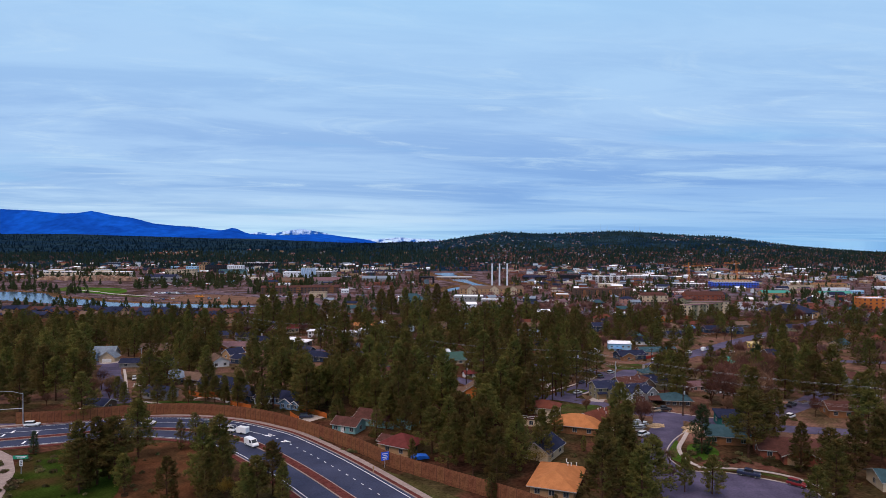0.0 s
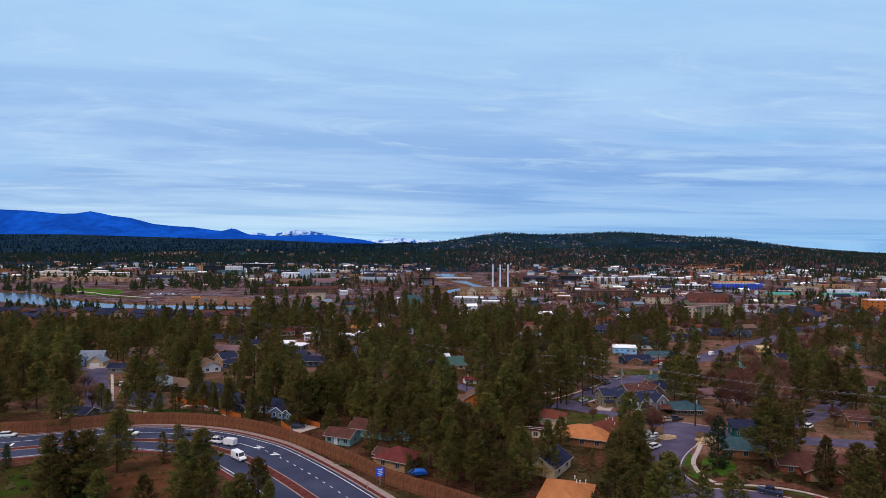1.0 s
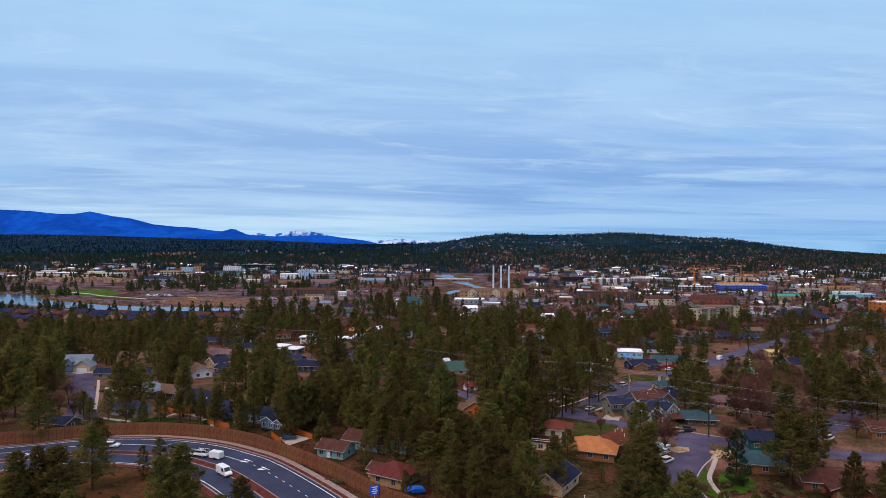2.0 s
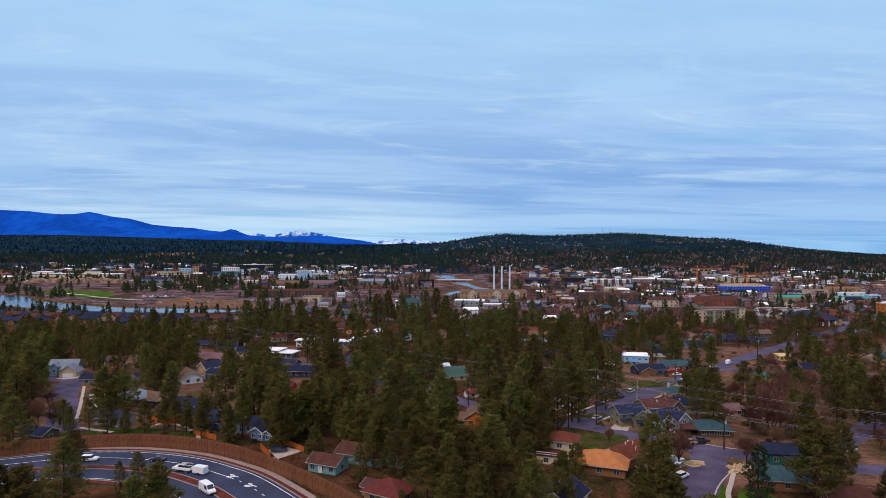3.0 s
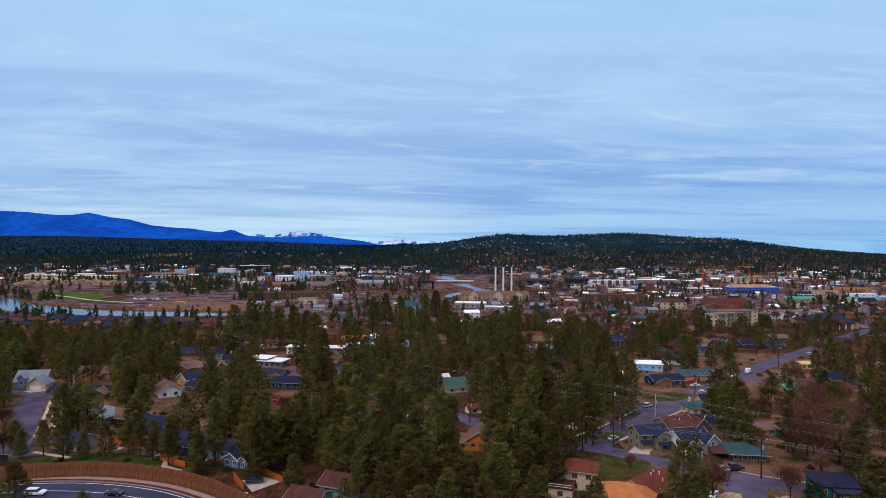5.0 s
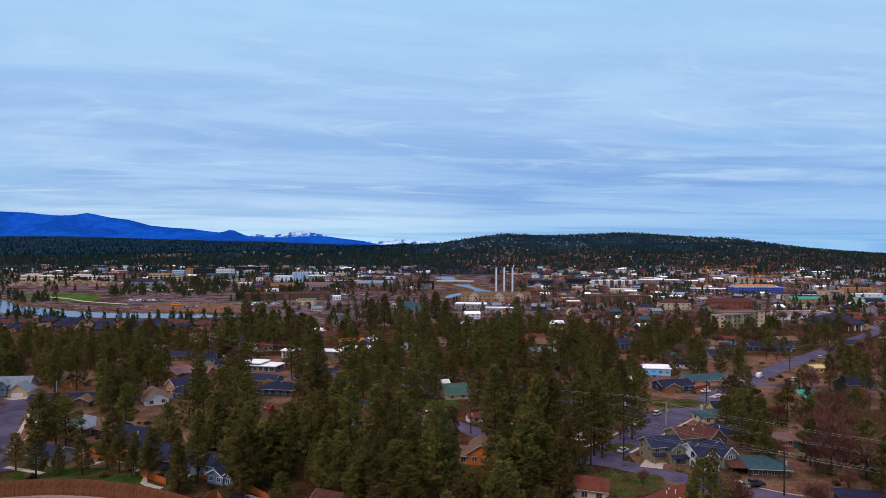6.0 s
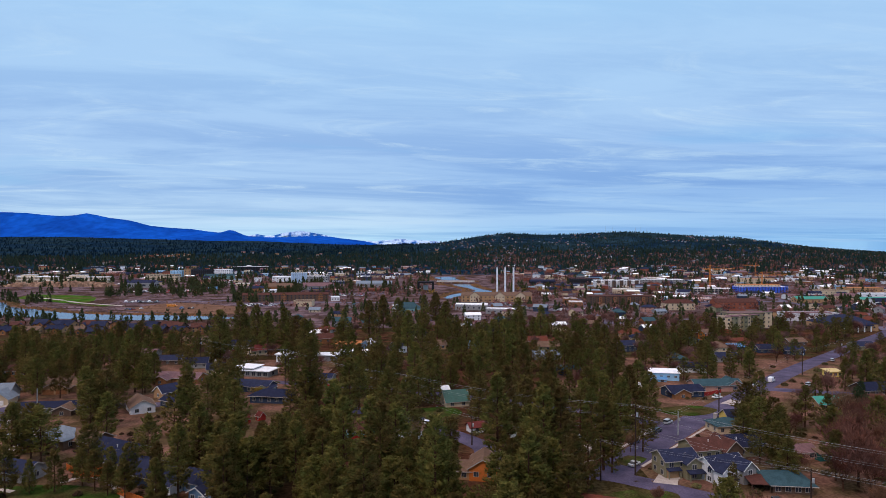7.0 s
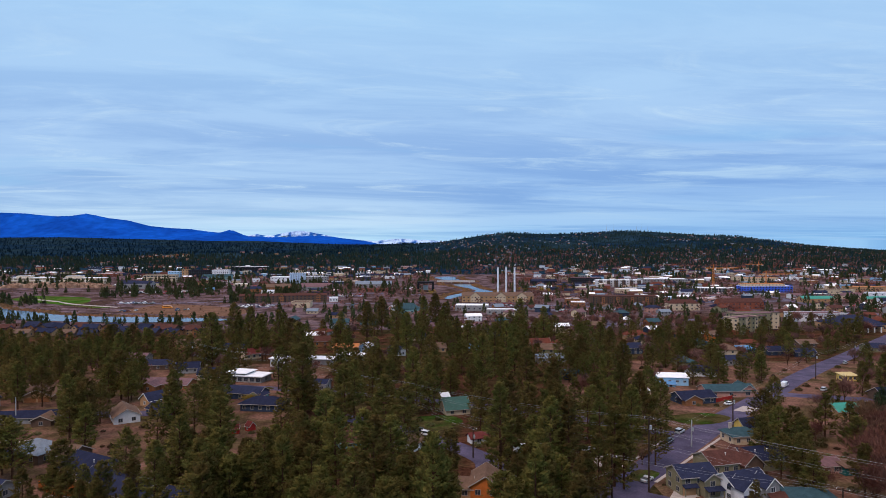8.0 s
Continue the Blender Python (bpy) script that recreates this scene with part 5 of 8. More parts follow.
# brewery tanks
for k in range(7):
    x, y = -278 + 4.2 * k, 1232
    s = thing("steel_tank", "tall pale steel brewery tank", "tank", pose(x, y, gz(x, y)), "brewery tanks")
    part("shell", Shape().tube((0, 0, 0), (0, 0, 19), 1.95, 1.95, 14), mat("tank_steel", (0.45, 0.58, 0.74), 0.4, 0.1, 0.2, 1.0, 0.0, metal=0.3), s)
    part("dome", Shape().tube((0, 0, 19), (0, 0, 20.4), 1.95, 0.5, 14), STEEL, s)
town("brewery hall with white roofs", -240, 1262, 4, 46, 22, 11, "grey", "white", front=8, storeys=3)
town("white loading hall of the brewery", -300, 1262, 4, 40, 22, 10, "white", "white", front=6, storeys=2)
town("old mill shed with an arched roof", -262, 1080, 6, 44, 22, 6, "wood", "taupe", "gable", 4.5, 6, 3, 1)
town("old mill shed with a mauve vaulted roof", -202, 1090, 6, 48, 24, 6, "grey", "mauve", "gable", 5, 6, 3, 1)
town("long shed with a grey roof", -120, 1150, 4, 60, 20, 6, "grey", "grey", "gable", 4, 6, 2, 1)
town("low red-fronted shop row", -110, 1060, 2, 46, 10, 3.6, "brick", "taupe", front=8, storeys=1)
rng_row = random.Random(6)
for k in range(9):
    town("white gabled townhouse in a long row", -170 + 10 * k, 1390, 3, 8, 8, 5, rng_row.choice(("white", "cream", "grey")), "slate", "gable", 3, 2, 1, 2, over=0.3)
# outdoor stage
s = thing("stage", "black outdoor stage portal beside the river", "stage", pose(-30, 1052, gz(-30, 1052), 0, 0, 4))
part("roof", Shape().box(-12, 12, -5, 7, 13, 15.5), WALLS["dark"], s)
for k in (-11, 11):
    part("tower", Shape().box(k - 1.4, k + 1.4, -5, 6, -0.5, 13), WALLS["dark"], s)
part("deck", Shape().box(-12, 12, -5, 7, -0.5, 1.6), WALLS["dark"], s)
part("screen", Shape().box(-4, 4, 5.6, 5.8, 2.6, 10), WHITE, s)
for k in range(-2, 3):
    part("truss", Shape().tube((k * 4.2, -5.1, 12.6), (k * 4.2, 6, 12.6), 0.25, 0.25, 5), STEEL, s)
# footbridge
s = thing("footbridge", "low white footbridge over the river", "bridge", pose(18, 1230, gz(18, 1230)))
part("deck", Shape().box(-34, 34, -2.5, 2.5, 2.6, 3.8), CONCRETE, s)
for k in (-2.5, 2.5):
    part("rail", Shape().box(-34, 34, k - 0.1, k + 0.1, 3.8, 5.0), WHITE, s)
for k in (-24, -8, 8, 24):
    part("pier", Shape().box(k - 0.7, k + 0.7, -2, 2, -1, 2.6), CONCRETE, s)


def tower_crane(x, y, hgt, jib, rot, label):
    r = thing("tower_crane", label, "crane", pose(x, y, gz(x, y), 0, 0, rot))
    orange = mat("crane_paint", (0.62, 0.21, 0.035), 0.6, 0.1, 0.3, 3.0, 0.0)

    def lattice(p, q, half, n):
        s = Shape()
        p, q = Vector(p), Vector(q)
        u = (q - p).normalized()
        a = u.orthogonal().normalized()
        b = u.cross(a)
        c = [(a * i + b * j) * half for i, j in ((1, 1), (1, -1), (-1, -1), (-1, 1))]
        for v in c:
            s.tube(p + v, q + v, 0.15, 0.15, 4)
        for k in range(n):
            e, f = p + (q - p) * (k / n), p + (q - p) * ((k + 1) / n)
            for i in range(4):
                s.tube(e + c[i], f + c[(i + 1) % 4], 0.09, 0.09, 3, False)
        return s

    part("mast", lattice((0, 0, 0), (0, 0, hgt), 1.0, 16), orange, r)
    part("jib", lattice((0, 0, hgt), (jib, 0, hgt + 1), 0.7, 18), orange, r)
    part("counter_jib", lattice((0, 0, hgt), (-12, 0, hgt), 0.7, 6), orange, r)
    part("apex", lattice((0, 0, hgt), (0, 0, hgt + 6), 0.5, 4), orange, r)
    part("counterweight", Shape().box(-12, -9, -1, 1, hgt - 3, hgt - 0.7), CONCRETE, r)
    part("cab", Shape().box(0.8, 2.6, -2.2, -0.6, hgt - 2.2, hgt), WHITE, r)
    part("tie", Shape().tube((0, 0, hgt + 6), (jib * 0.7, 0, hgt + 1.5), 0.12, 0.12, 3).tube((0, 0, hgt + 6), (-11, 0, hgt + 0.6), 0.12, 0.12, 3), orange, r)


tower_crane(418, 1090, 33, 40, 2, "orange tower crane with its jib over the site")
tower_crane(520, 1130, 21, 44, 4, "smaller orange tower crane beyond the site")
tower_crane(650, 1420, 24, 34, -160, "orange tower crane far beyond the site")

# riverside: water, banks, lawn, sports ground
WATER = glassy("river_water", (0.020, 0.045, 0.085), 0.16)
MATS["river_water"].node_tree.nodes["Principled BSDF"].inputs["Specular IOR Level"].default_value = 0.32
patch("river_water", [(-900, 930), (-640, 905), (-557, 876), (-497, 812), (-451, 789), (-406, 758), (-352, 740), (-290, 734), (-233, 724), (-205, 712), (-224, 702), (-260, 694), (-297, 692), (-342, 696), (-394, 709), (-456, 733), (-560, 775), (-900, 850)], 0.5, WATER, "calm river reflecting the clouds", "water", step=12)
patch("river_water", [(2, 935), (8, 940), (17, 965), (32, 1002), (46, 996), (73, 1046), (62, 1080), (50, 1126), (45, 1165), (43, 1205), (22, 1208), (12, 1190), (24, 1150), (40, 1104), (46, 1070), (38, 1040), (24, 1024), (6, 985), (-2, 950)], 0.5, WATER, "river bending past the mill", "water", step=12)
patch("river_water", [(-22, 1392), (-20, 1366), (-6, 1322), (8, 1308), (26, 1318), (20, 1350), (19, 1396), (2, 1410)], 0.5, WATER, "upper reach of the river beyond the footbridge", "water", step=12)
BANK = mat("brown_sedge", (0.150, 0.075, 0.040), 0.95, 0.4, 0.06, 0.8, 0.3, (0.100, 0.065, 0.035))
for pts in ([(-900, 936), (-640, 911), (-557, 884), (-497, 820), (-451, 796), (-406, 765), (-352, 747), (-290, 741), (-236, 731)], [(18, 940), (50, 986), (80, 1048), (68, 1090), (56, 1140), (50, 1200)], [(-10, 940), (0, 995), (18, 1034), (32, 1060), (30, 1104), (12, 1150), (2, 1190)], [(-34, 1400), (-30, 1350), (-16, 1300)], [(30, 1400), (36, 1330), (58, 1270)], [(-6, 1180), (-10, 1230), (0, 1280)], [(20, 1230), (30, 1270)]):
    ln = curve_points(pts, 6)
    s = Shape()
    rr = random.Random(3)
    for p in ln:
        for k in range(9):
            q = p + Vector((rr.uniform(-7, 7), rr.uniform(-4, 8), 0))
            r, hh = rr.uniform(1.2, 2.6), rr.uniform(0.8, 2.2)
            z = gz(q.x, q.y)
            vs = [(q.x + math.cos(a) * r, q.y + math.sin(a) * r, z) for a in (0.3, 1.6, 2.8, 4.0, 5.2)] + [(q.x + rr.uniform(-0.5, 0.5), q.y, z + hh)]
            s.add(vs, [(i, (i + 1) % 5, 5) for i in range(5)])
    single("bank_brush", s, BANK, "russet brush along the river bank", "brush", kind="stuff")
patch("park_lawn", [(-590, 990), (-560, 985), (-491, 962), (-455, 905), (-440, 850), (-400, 826), (-388, 834), (-450, 856), (-520, 898), (-575, 935)], 0.45, mat("park_grass", (0.040, 0.105, 0.014), 0.95, 0.3, 0.03, 0.4, 0.2, (0.070, 0.090, 0.024)), "green park lawn by the river", "lawn", step=12)
patch("gravel_lot", [(-360, 786), (-340, 868), (-268, 842), (-220, 800), (-215, 748), (-260, 748), (-320, 768)], 0.45, mat("dirt_lot", (0.150, 0.086, 0.060), 0.95, 0.25, 0.03, 0.4, 0.2), "bare dirt lot above the river", "ground", step=12)
patch("park_path", [(-560, 940), (-500, 905), (-455, 868), (-380, 830), (-376, 834), (-452, 873), (-498, 911), (-558, 946)], 0.5, CONCRETE, "pale path through the park", "path", step=8)
# rock bluff under the offices
s = Shape()
rr = random.Random(8)
for k in range(150):
    x = rr.uniform(-730, -560)
    y = 1150 + rr.uniform(-16, 8)
    r, hh = rr.uniform(3, 7), rr.uniform(5, 11) * (0.6 + 0.4 * math.sin((x + 730) / 55))
    z = gz(x, y) - 0.5
    n = 7
    ring0 = [(x + math.cos(i * math.tau / n) * r * rr.uniform(0.8, 1.2), y + math.sin(i * math.tau / n) * r, z) for i in range(n)]
    ring1 = [(x + math.cos(i * math.tau / n) * r * rr.uniform(0.5, 0.9), y + math.sin(i * math.tau / n) * r * 0.7, z + hh * rr.uniform(0.75, 1.0)) for i in range(n)]
    s.add(ring0 + ring1, [(i, (i + 1) % n, n + (i + 1) % n, n + i) for i in range(n)] + [tuple(range(n, 2 * n))])
single("rock_bluff", s, ROCK, "crumbling tan rock bluff below the offices", "rock", kind="stuff")

town("long hall with a jade green metal roof", 462, 892, 2, 40, 14, 5, "tan", "jade", "gable", 3, 5, 2, 1)
town("hall with a jade green roof", 540, 884, 2, 46, 14, 5, "cream", "jade", "gable", 3, 5, 2, 1)
town("tan shop hall with flat roofs", 628, 1050, 0, 60, 18, 7, "tan", "orange", front=8, storeys=1)
town("tan warehouse with a pale roof", 560, 1010, 0, 44, 16, 6, "cream", "taupe", front=6, storeys=1)
m = town("orange-tan office block with glass bands", 462, 692, -6, 24, 16, 15, "orange", "white", front=4, storeys=4)
volume(m, 16, 2, 0, 22, 14, 12, 0.4, "sky", "white", "flat", over=0.3, front=5, side=2, storeys=3, plain=True, thin=True, win=(3.4, 1.8))
town("brown timber lodge with dormer windows", 330, 812, 4, 50, 14, 8, "brick", "brown", "gable", 4, 8, 2, 2)
town("row of cream shops with dark roofs", 262, 800, 2, 34, 12, 8, "cream", "brown", "hip", 4, 6, 2, 2)
# town streets
LOT = mat("lot_asphalt", (0.130, 0.118, 0.165), 0.9, 0.25, 0.03, 0.6, 0.0, (0.095, 0.086, 0.125))
for pts, w in (([(100, 668), (200, 690), (330, 742), (560, 760)], 5), ([(-60, 835), (60, 842), (200, 866), (420, 905), (640, 930)], 6), ([(140, 640), (160, 760), (172, 880), (180, 1010)], 5), ([(380, 628), (420, 760), (440, 900), (450, 1050)], 6),
               ([(-260, 860), (-130, 880), (-20, 885)], 5), ([(180, 1010), (330, 1040), (640, 1080)], 6), ([(-200, 1010), (-90, 1020), (-30, 1000)], 6), ([(-380, 880), (-300, 900), (-240, 960), (-220, 1060)], 5)):
    ln = curve_points(pts, 10)
    single("town_road", ribbon(Shape(), offset(ln, -w), offset(ln, w), 0.37), LOT, "pale grey-violet town street", "road", kind="structure")
for x, y, w, d in ((130, 800, 60, 26), (205, 812, 50, 24), (60, 862, 44, 20), (268, 872, 56, 22), (430, 1068, 70, 26), (-225, 842, 44, 26), (-385, 886, 44, 18), (345, 900, 46, 20), (-140, 985, 50, 24), (630, 1150, 60, 30)):
    patch("parking_lot", [(x - w / 2, y - d / 2), (x + w / 2, y - d / 2), (x + w / 2, y + d / 2), (x - w / 2, y + d / 2)], 0.40, LOT, "pale asphalt parking lot", "parking lot")
# scatter of town blocks between the named ones
rng = random.Random(41)
for gy in range(850, 1760, 44):
    for gx in range(-1100, 1150, 50):
        x, y = gx + rng.uniform(-18, 18), gy + rng.uniform(-18, 18)
        if abs(x) > 60 + (y - 20) * 0.72 or rng.random() > (0.66 if x > 60 else 0.56) * (1 if y < 1560 else 0.5):
            continue
        if (x < -380 and y < 1150) or (-380 < x < -190 and y < 990) or (-70 < x < 150 and 850 < y < 1770) or (y < 1300 and 350 < x < 620 and y > 1000):
            continue
        w, d = rng.choice((10, 13, 16, 22, 34)) * rng.uniform(0.85, 1.15), rng.uniform(9, 16)
        if any((x - a) ** 2 + (y - b) ** 2 < (r + w * 0.5) ** 2 for a, b, r in FOOTPRINTS):
            continue
        rf = rng.choice(("white", "slate", "slate", "white", "mauve", "white", "grey", "white", "brown", "rust", "white", "navy"))
        town(rng.choice(("low town building with a flat pale roof", "shop building with a plain roof", "town block among bare trees")), x, y, rng.choice((0, 0, 12, -8, 4)), w, d, rng.choice((3.5, 4, 5, 6.5)),
             rng.choice(("cream", "tan", "brick", "white", "white", "cream", "navy", "sky", "pink", "wood")), rf,
             "flat" if rf == "white" else rng.choice(("flat", "gable", "hip")), rng.uniform(2, 4), rng.choice((2, 3, 5)), 0, 1)

# parked cars in the far lots and along the town streets, too small to tell apart
rng = random.Random(57)
far_cars = {"white": Shape(), "silver": Shape(), "navy": Shape(), "red": Shape()}
spots = []
for x, y, w, d in ((130, 800, 60, 26), (205, 812, 50, 24), (60, 862, 44, 20), (268, 838, 56, 18), (380, 1020, 90, 20), (-225, 842, 44, 26), (-385, 886, 44, 18), (345, 900, 46, 20), (-140, 985, 50, 24), (630, 1150, 60, 30), (330, 1085, 90, 26), (560, 960, 90, 30), (-430, 1040, 90, 40), (-600, 1190, 120, 24), (130, 1010, 60, 40), (480, 820, 80, 40), (-330, 1180, 90, 40), (-60, 1110, 50, 50)):
    spots += [(x + rng.uniform(-w / 2, w / 2), y + rng.choice((-0.42, -0.14, 0.14, 0.42)) * d) for _ in range(int(w * d / 70))]
for x, y in spots:
    if any((x - a) ** 2 + (y - b) ** 2 < (r * 0.9) ** 2 for a, b, r in FOOTPRINTS):
        continue
    z = gz(x, y) + 0.4
    m = pose(x, y, z, 0, 0, rng.choice((0, 90, 90, 12)))
    s = far_cars[rng.choice(("white", "white", "silver", "navy", "red", "silver"))]
    s.prism([(-2.2, 0.2), (2.2, 0.2), (2.2, 0.8), (1.1, 0.95), (0.5, 1.5), (-1.4, 1.5), (-2.2, 0.95)], -0.9, 0.9, "y", m)
for k, s in far_cars.items():
    single("parked_cars", s, mat("far_car_" + k, {"white": (0.78, 0.79, 0.8), "silver": (0.4, 0.42, 0.45), "navy": (0.03, 0.04, 0.07), "red": (0.3, 0.03, 0.03)}[k], 0.35, 0.05, 1.0, 4.0, 0.0), k + " cars parked far off in the town", "cars", kind="stuff")

# ---- trees ----


def pine_meshes(seed, hgt, boughs, per, size, spread=0.22, base=0.16, open_crown=0.0):
    """Trunk with limbs, and a crown of flat, upswept boughs clad in many needle tufts, with gaps between them."""
    rr = random.Random(seed)
    trunk, crown = Shape(), Shape()
    lean = (rr.uniform(-0.35, 0.35), rr.uniform(-0.35, 0.35))
    r0 = hgt * 0.013 + 0.06
    spine = [(lean[0] * t * t, lean[1] * t * t, hgt * t) for t in (0, 0.3, 0.62, 0.97)]
    rad = (r0 * 1.15, r0 * 0.85, r0 * 0.5, 0.03)
    for i in range(3):
        trunk.tube(spine[i], spine[i + 1], rad[i], rad[i + 1], 7, i == 2)
    trunk.tube((0, 0, -0.6), (0, 0, 0.02), r0 * 1.5, r0 * 1.15, 7, False)
    R = hgt * spread
    bulges = [(rr.uniform(0, math.tau), rr.uniform(0.0, 1.0), rr.uniform(0.62, 1.25)) for _ in range(9)]
    vs, fs, ns = crown.v, crown.f, []
    turn = rr.uniform(0, math.tau)
    for c in range(boughs):
        u = ((c + rr.random()) / boughs) ** 0.92
        f = base + (0.99 - base) * u
        turn += 2.4 + rr.gauss(0, 0.35)
        reach = R * (1 - u) ** 0.54 * (0.5 + 0.5 * min(1.0, u * 3.2 + 0.15)) * rr.uniform(0.66, 1.12) + 0.25
        for ba, bf, bw in bulges:
            if abs((turn - ba + math.pi) % math.tau - math.pi) < 0.8 and abs(u - bf) < 0.14:
                reach *= bw
        if rr.random() < open_crown * (1 - u):
            continue
        rise = reach * rr.uniform(-0.12, 0.22) + (0.5 * reach * u)
        ca, sa = math.cos(turn), math.sin(turn)
        ox, oy, oz = lean[0] * f * f, lean[1] * f * f, hgt * f
        if c % 2 == 0 and u < 0.8:
            trunk.tube((ox, oy, oz - 0.25), (ox + ca * reach * 0.85, oy + sa * reach * 0.85, oz + rise * 0.8), r0 * 0.22, 0.02, 3, False)
        half = 0.20 * reach + 0.30
        n_tufts = max(5, int(per * (0.35 + 0.65 * reach / R)))
        for _ in range(n_tufts):
            s = 0.28 + 0.75 * math.sqrt(rr.random())
            q = rr.gauss(0, 0.55)
            hgt_off = rr.gauss(0, 0.5)
            px, py = ox + ca * reach * s - sa * q * half, oy + sa * reach * s + ca * q * half
            pz = oz + rise * s * s + hgt_off * (0.30 + 0.10 * reach) - 0.10 * abs(q) * half
            L, w = size * rr.uniform(0.6, 1.3), size * rr.uniform(0.16, 0.30)
            d = Vector((ca * 0.8 - sa * q * 0.8 + rr.gauss(0, 0.45), sa * 0.8 + ca * q * 0.8 + rr.gauss(0, 0.45), rr.uniform(-0.1, 0.8))).normalized()
            o = Vector((ca * 0.55 - sa * q * 0.35 + rr.gauss(0, 0.10), sa * 0.55 + ca * q * 0.35 + rr.gauss(0, 0.10), 0.55 + 0.55 * hgt_off)).normalized()
            side = d.cross(o + Vector((rr.gauss(0, 0.4), rr.gauss(0, 0.4), rr.gauss(0, 0.4)))).normalized() * w
            n = len(vs)
            p = Vector((px, py, pz))
            vs += [tuple(p - d * L * 0.45 - side), tuple(p - d * L * 0.45 + side), tuple(p + d * L * 0.55)]
            ns += [tuple(o)] * 3
            fs.append((n, n + 1, n + 2))
    crown.n = ns
    return trunk, crown


def bare_meshes(seed, hgt, twigs, size, spread=0.42):
    """A leafless broadleaf tree: forking limbs and a haze of fine twigs."""
    rr = random.Random(seed)
    trunk, haze = Shape(), Shape()
    fork = hgt * rr.uniform(0.16, 0.26)
    trunk.tube((0, 0, -0.5), (0, 0, fork), hgt * 0.026, hgt * 0.02, 6, False)
    tips = []
    for k in range(7):
        a = k * math.tau / 7 + rr.uniform(-0.3, 0.3)
        q = Vector((math.cos(a) * hgt * spread * rr.uniform(0.25, 0.5), math.sin(a) * hgt * spread * rr.uniform(0.25, 0.5), hgt * rr.uniform(0.5, 0.7)))
        trunk.tube((0, 0, fork), q, hgt * 0.013, hgt * 0.006, 4, False)
        for _ in range(3):
            e = q + Vector((rr.gauss(0, 1), rr.gauss(0, 1), rr.uniform(0.4, 1.4))) * hgt * 0.14
            trunk.tube(q, e, hgt * 0.006, hgt * 0.002, 3, False)
            tips += [q, e, (q + e) / 2]
    for _ in range(twigs):
        c = rr.choice(tips) + Vector((rr.gauss(0, 1), rr.gauss(0, 1), rr.gauss(0, 0.8))) * hgt * 0.085
        if c.z < fork * 0.7:
            continue
        out = (c - Vector((0, 0, fork))).normalized() + Vector((rr.gauss(0, 0.5), rr.gauss(0, 0.5), rr.uniform(0, 0.7)))
        out.normalize()
        sd = out.orthogonal().normalized() * size * rr.uniform(0.05, 0.11)
        L = size * rr.uniform(0.7, 1.5)
        haze.add([c - sd, c + sd, c + out * L], [(0, 1, 2)])
    return trunk, haze


KINDS, SOFT = {}, {}


def soften(me, normals):
    """Shade tufts by the side of the crown that they belong to, as soft needle clumps do."""
    me.polygons.foreach_set("use_smooth", [True] * len(me.polygons))
    me.normals_split_custom_set_from_vertices(normals)
    SOFT[me.name] = np.array(normals)


def tree_kind(key, meshes, leaf, label):
    t, c = meshes
    crown = c.mesh("crown", leaf)
    if c.n:
        soften(crown, c.n)
    KINDS[key] = (t.mesh("trunk", BARK), crown, label)


for i in range(6):
    tree_kind(("pine", i), pine_meshes(10 + i, 18, 104 + 6 * (i % 3), 66, 0.68, 0.275 + 0.025 * (i % 3), 0.08 + 0.035 * i, 0.22 if i % 2 else 0.06), NEEDLES, "tall ponderosa pine with a ragged olive-green crown")
for i in range(5):
    tree_kind(("pineback", i), pine_meshes(20 + i, 18, 86, 38, 0.95, 0.285 + 0.02 * i, 0.06 + 0.035 * i, 0.10), NEEDLES, "tall ponderosa pine with a ragged olive-green crown")
for i in range(6):
    tree_kind(("tall", i), pine_meshes(90 + i, 26, 128, 40, 1.0, 0.215 + 0.014 * (i % 4), 0.08 + 0.03 * i, 0.12), NEEDLES, "very tall ponderosa pine with a long dark green crown")
for i in range(3):
    tree_kind(("slim", i), pine_meshes(30 + i, 12, 74, 38, 0.55, 0.24, 0.06), NEEDLES, "young slim pine with a narrow crown")
for i in range(2):
    tree_kind(("fir", i), pine_meshes(40 + i, 13, 100, 44, 0.55, 0.29, 0.03), NEEDLES_DARK, "dense dark green spruce")
for i in range(5):
    tree_kind(("mid", i), pine_meshes(50 + i, 19, 62, 22, 1.3, 0.275 + 0.02 * i, 0.07), NEEDLES, "tall pine in the grove with a dark crown")
for i in range(3):
    tree_kind(("bare", i), bare_meshes(60 + i, 9, 1900, 0.85), TWIGS, "leafless red-brown broadleaf tree")
for i in range(2):
    tree_kind(("barefar", i), bare_meshes(70 + i, 9, 360, 1.7), TWIGS, "leafless mauve-brown garden tree")
for i in range(2):
    tree_kind(("willow", i), bare_meshes(80 + i, 6, 900, 0.7, 0.5), TWIG_YELLOW, "yellow-twigged willow shrub without leaves")
NATURAL = {"tall": 26, "pine": 18, "pineback": 18, "slim": 12, "fir": 13, "mid": 19, "bare": 9, "barefar": 9, "willow": 6}
PLANTED = []
JOINED = {"mid": [], "barefar": []}
wood_rng = random.Random(77)


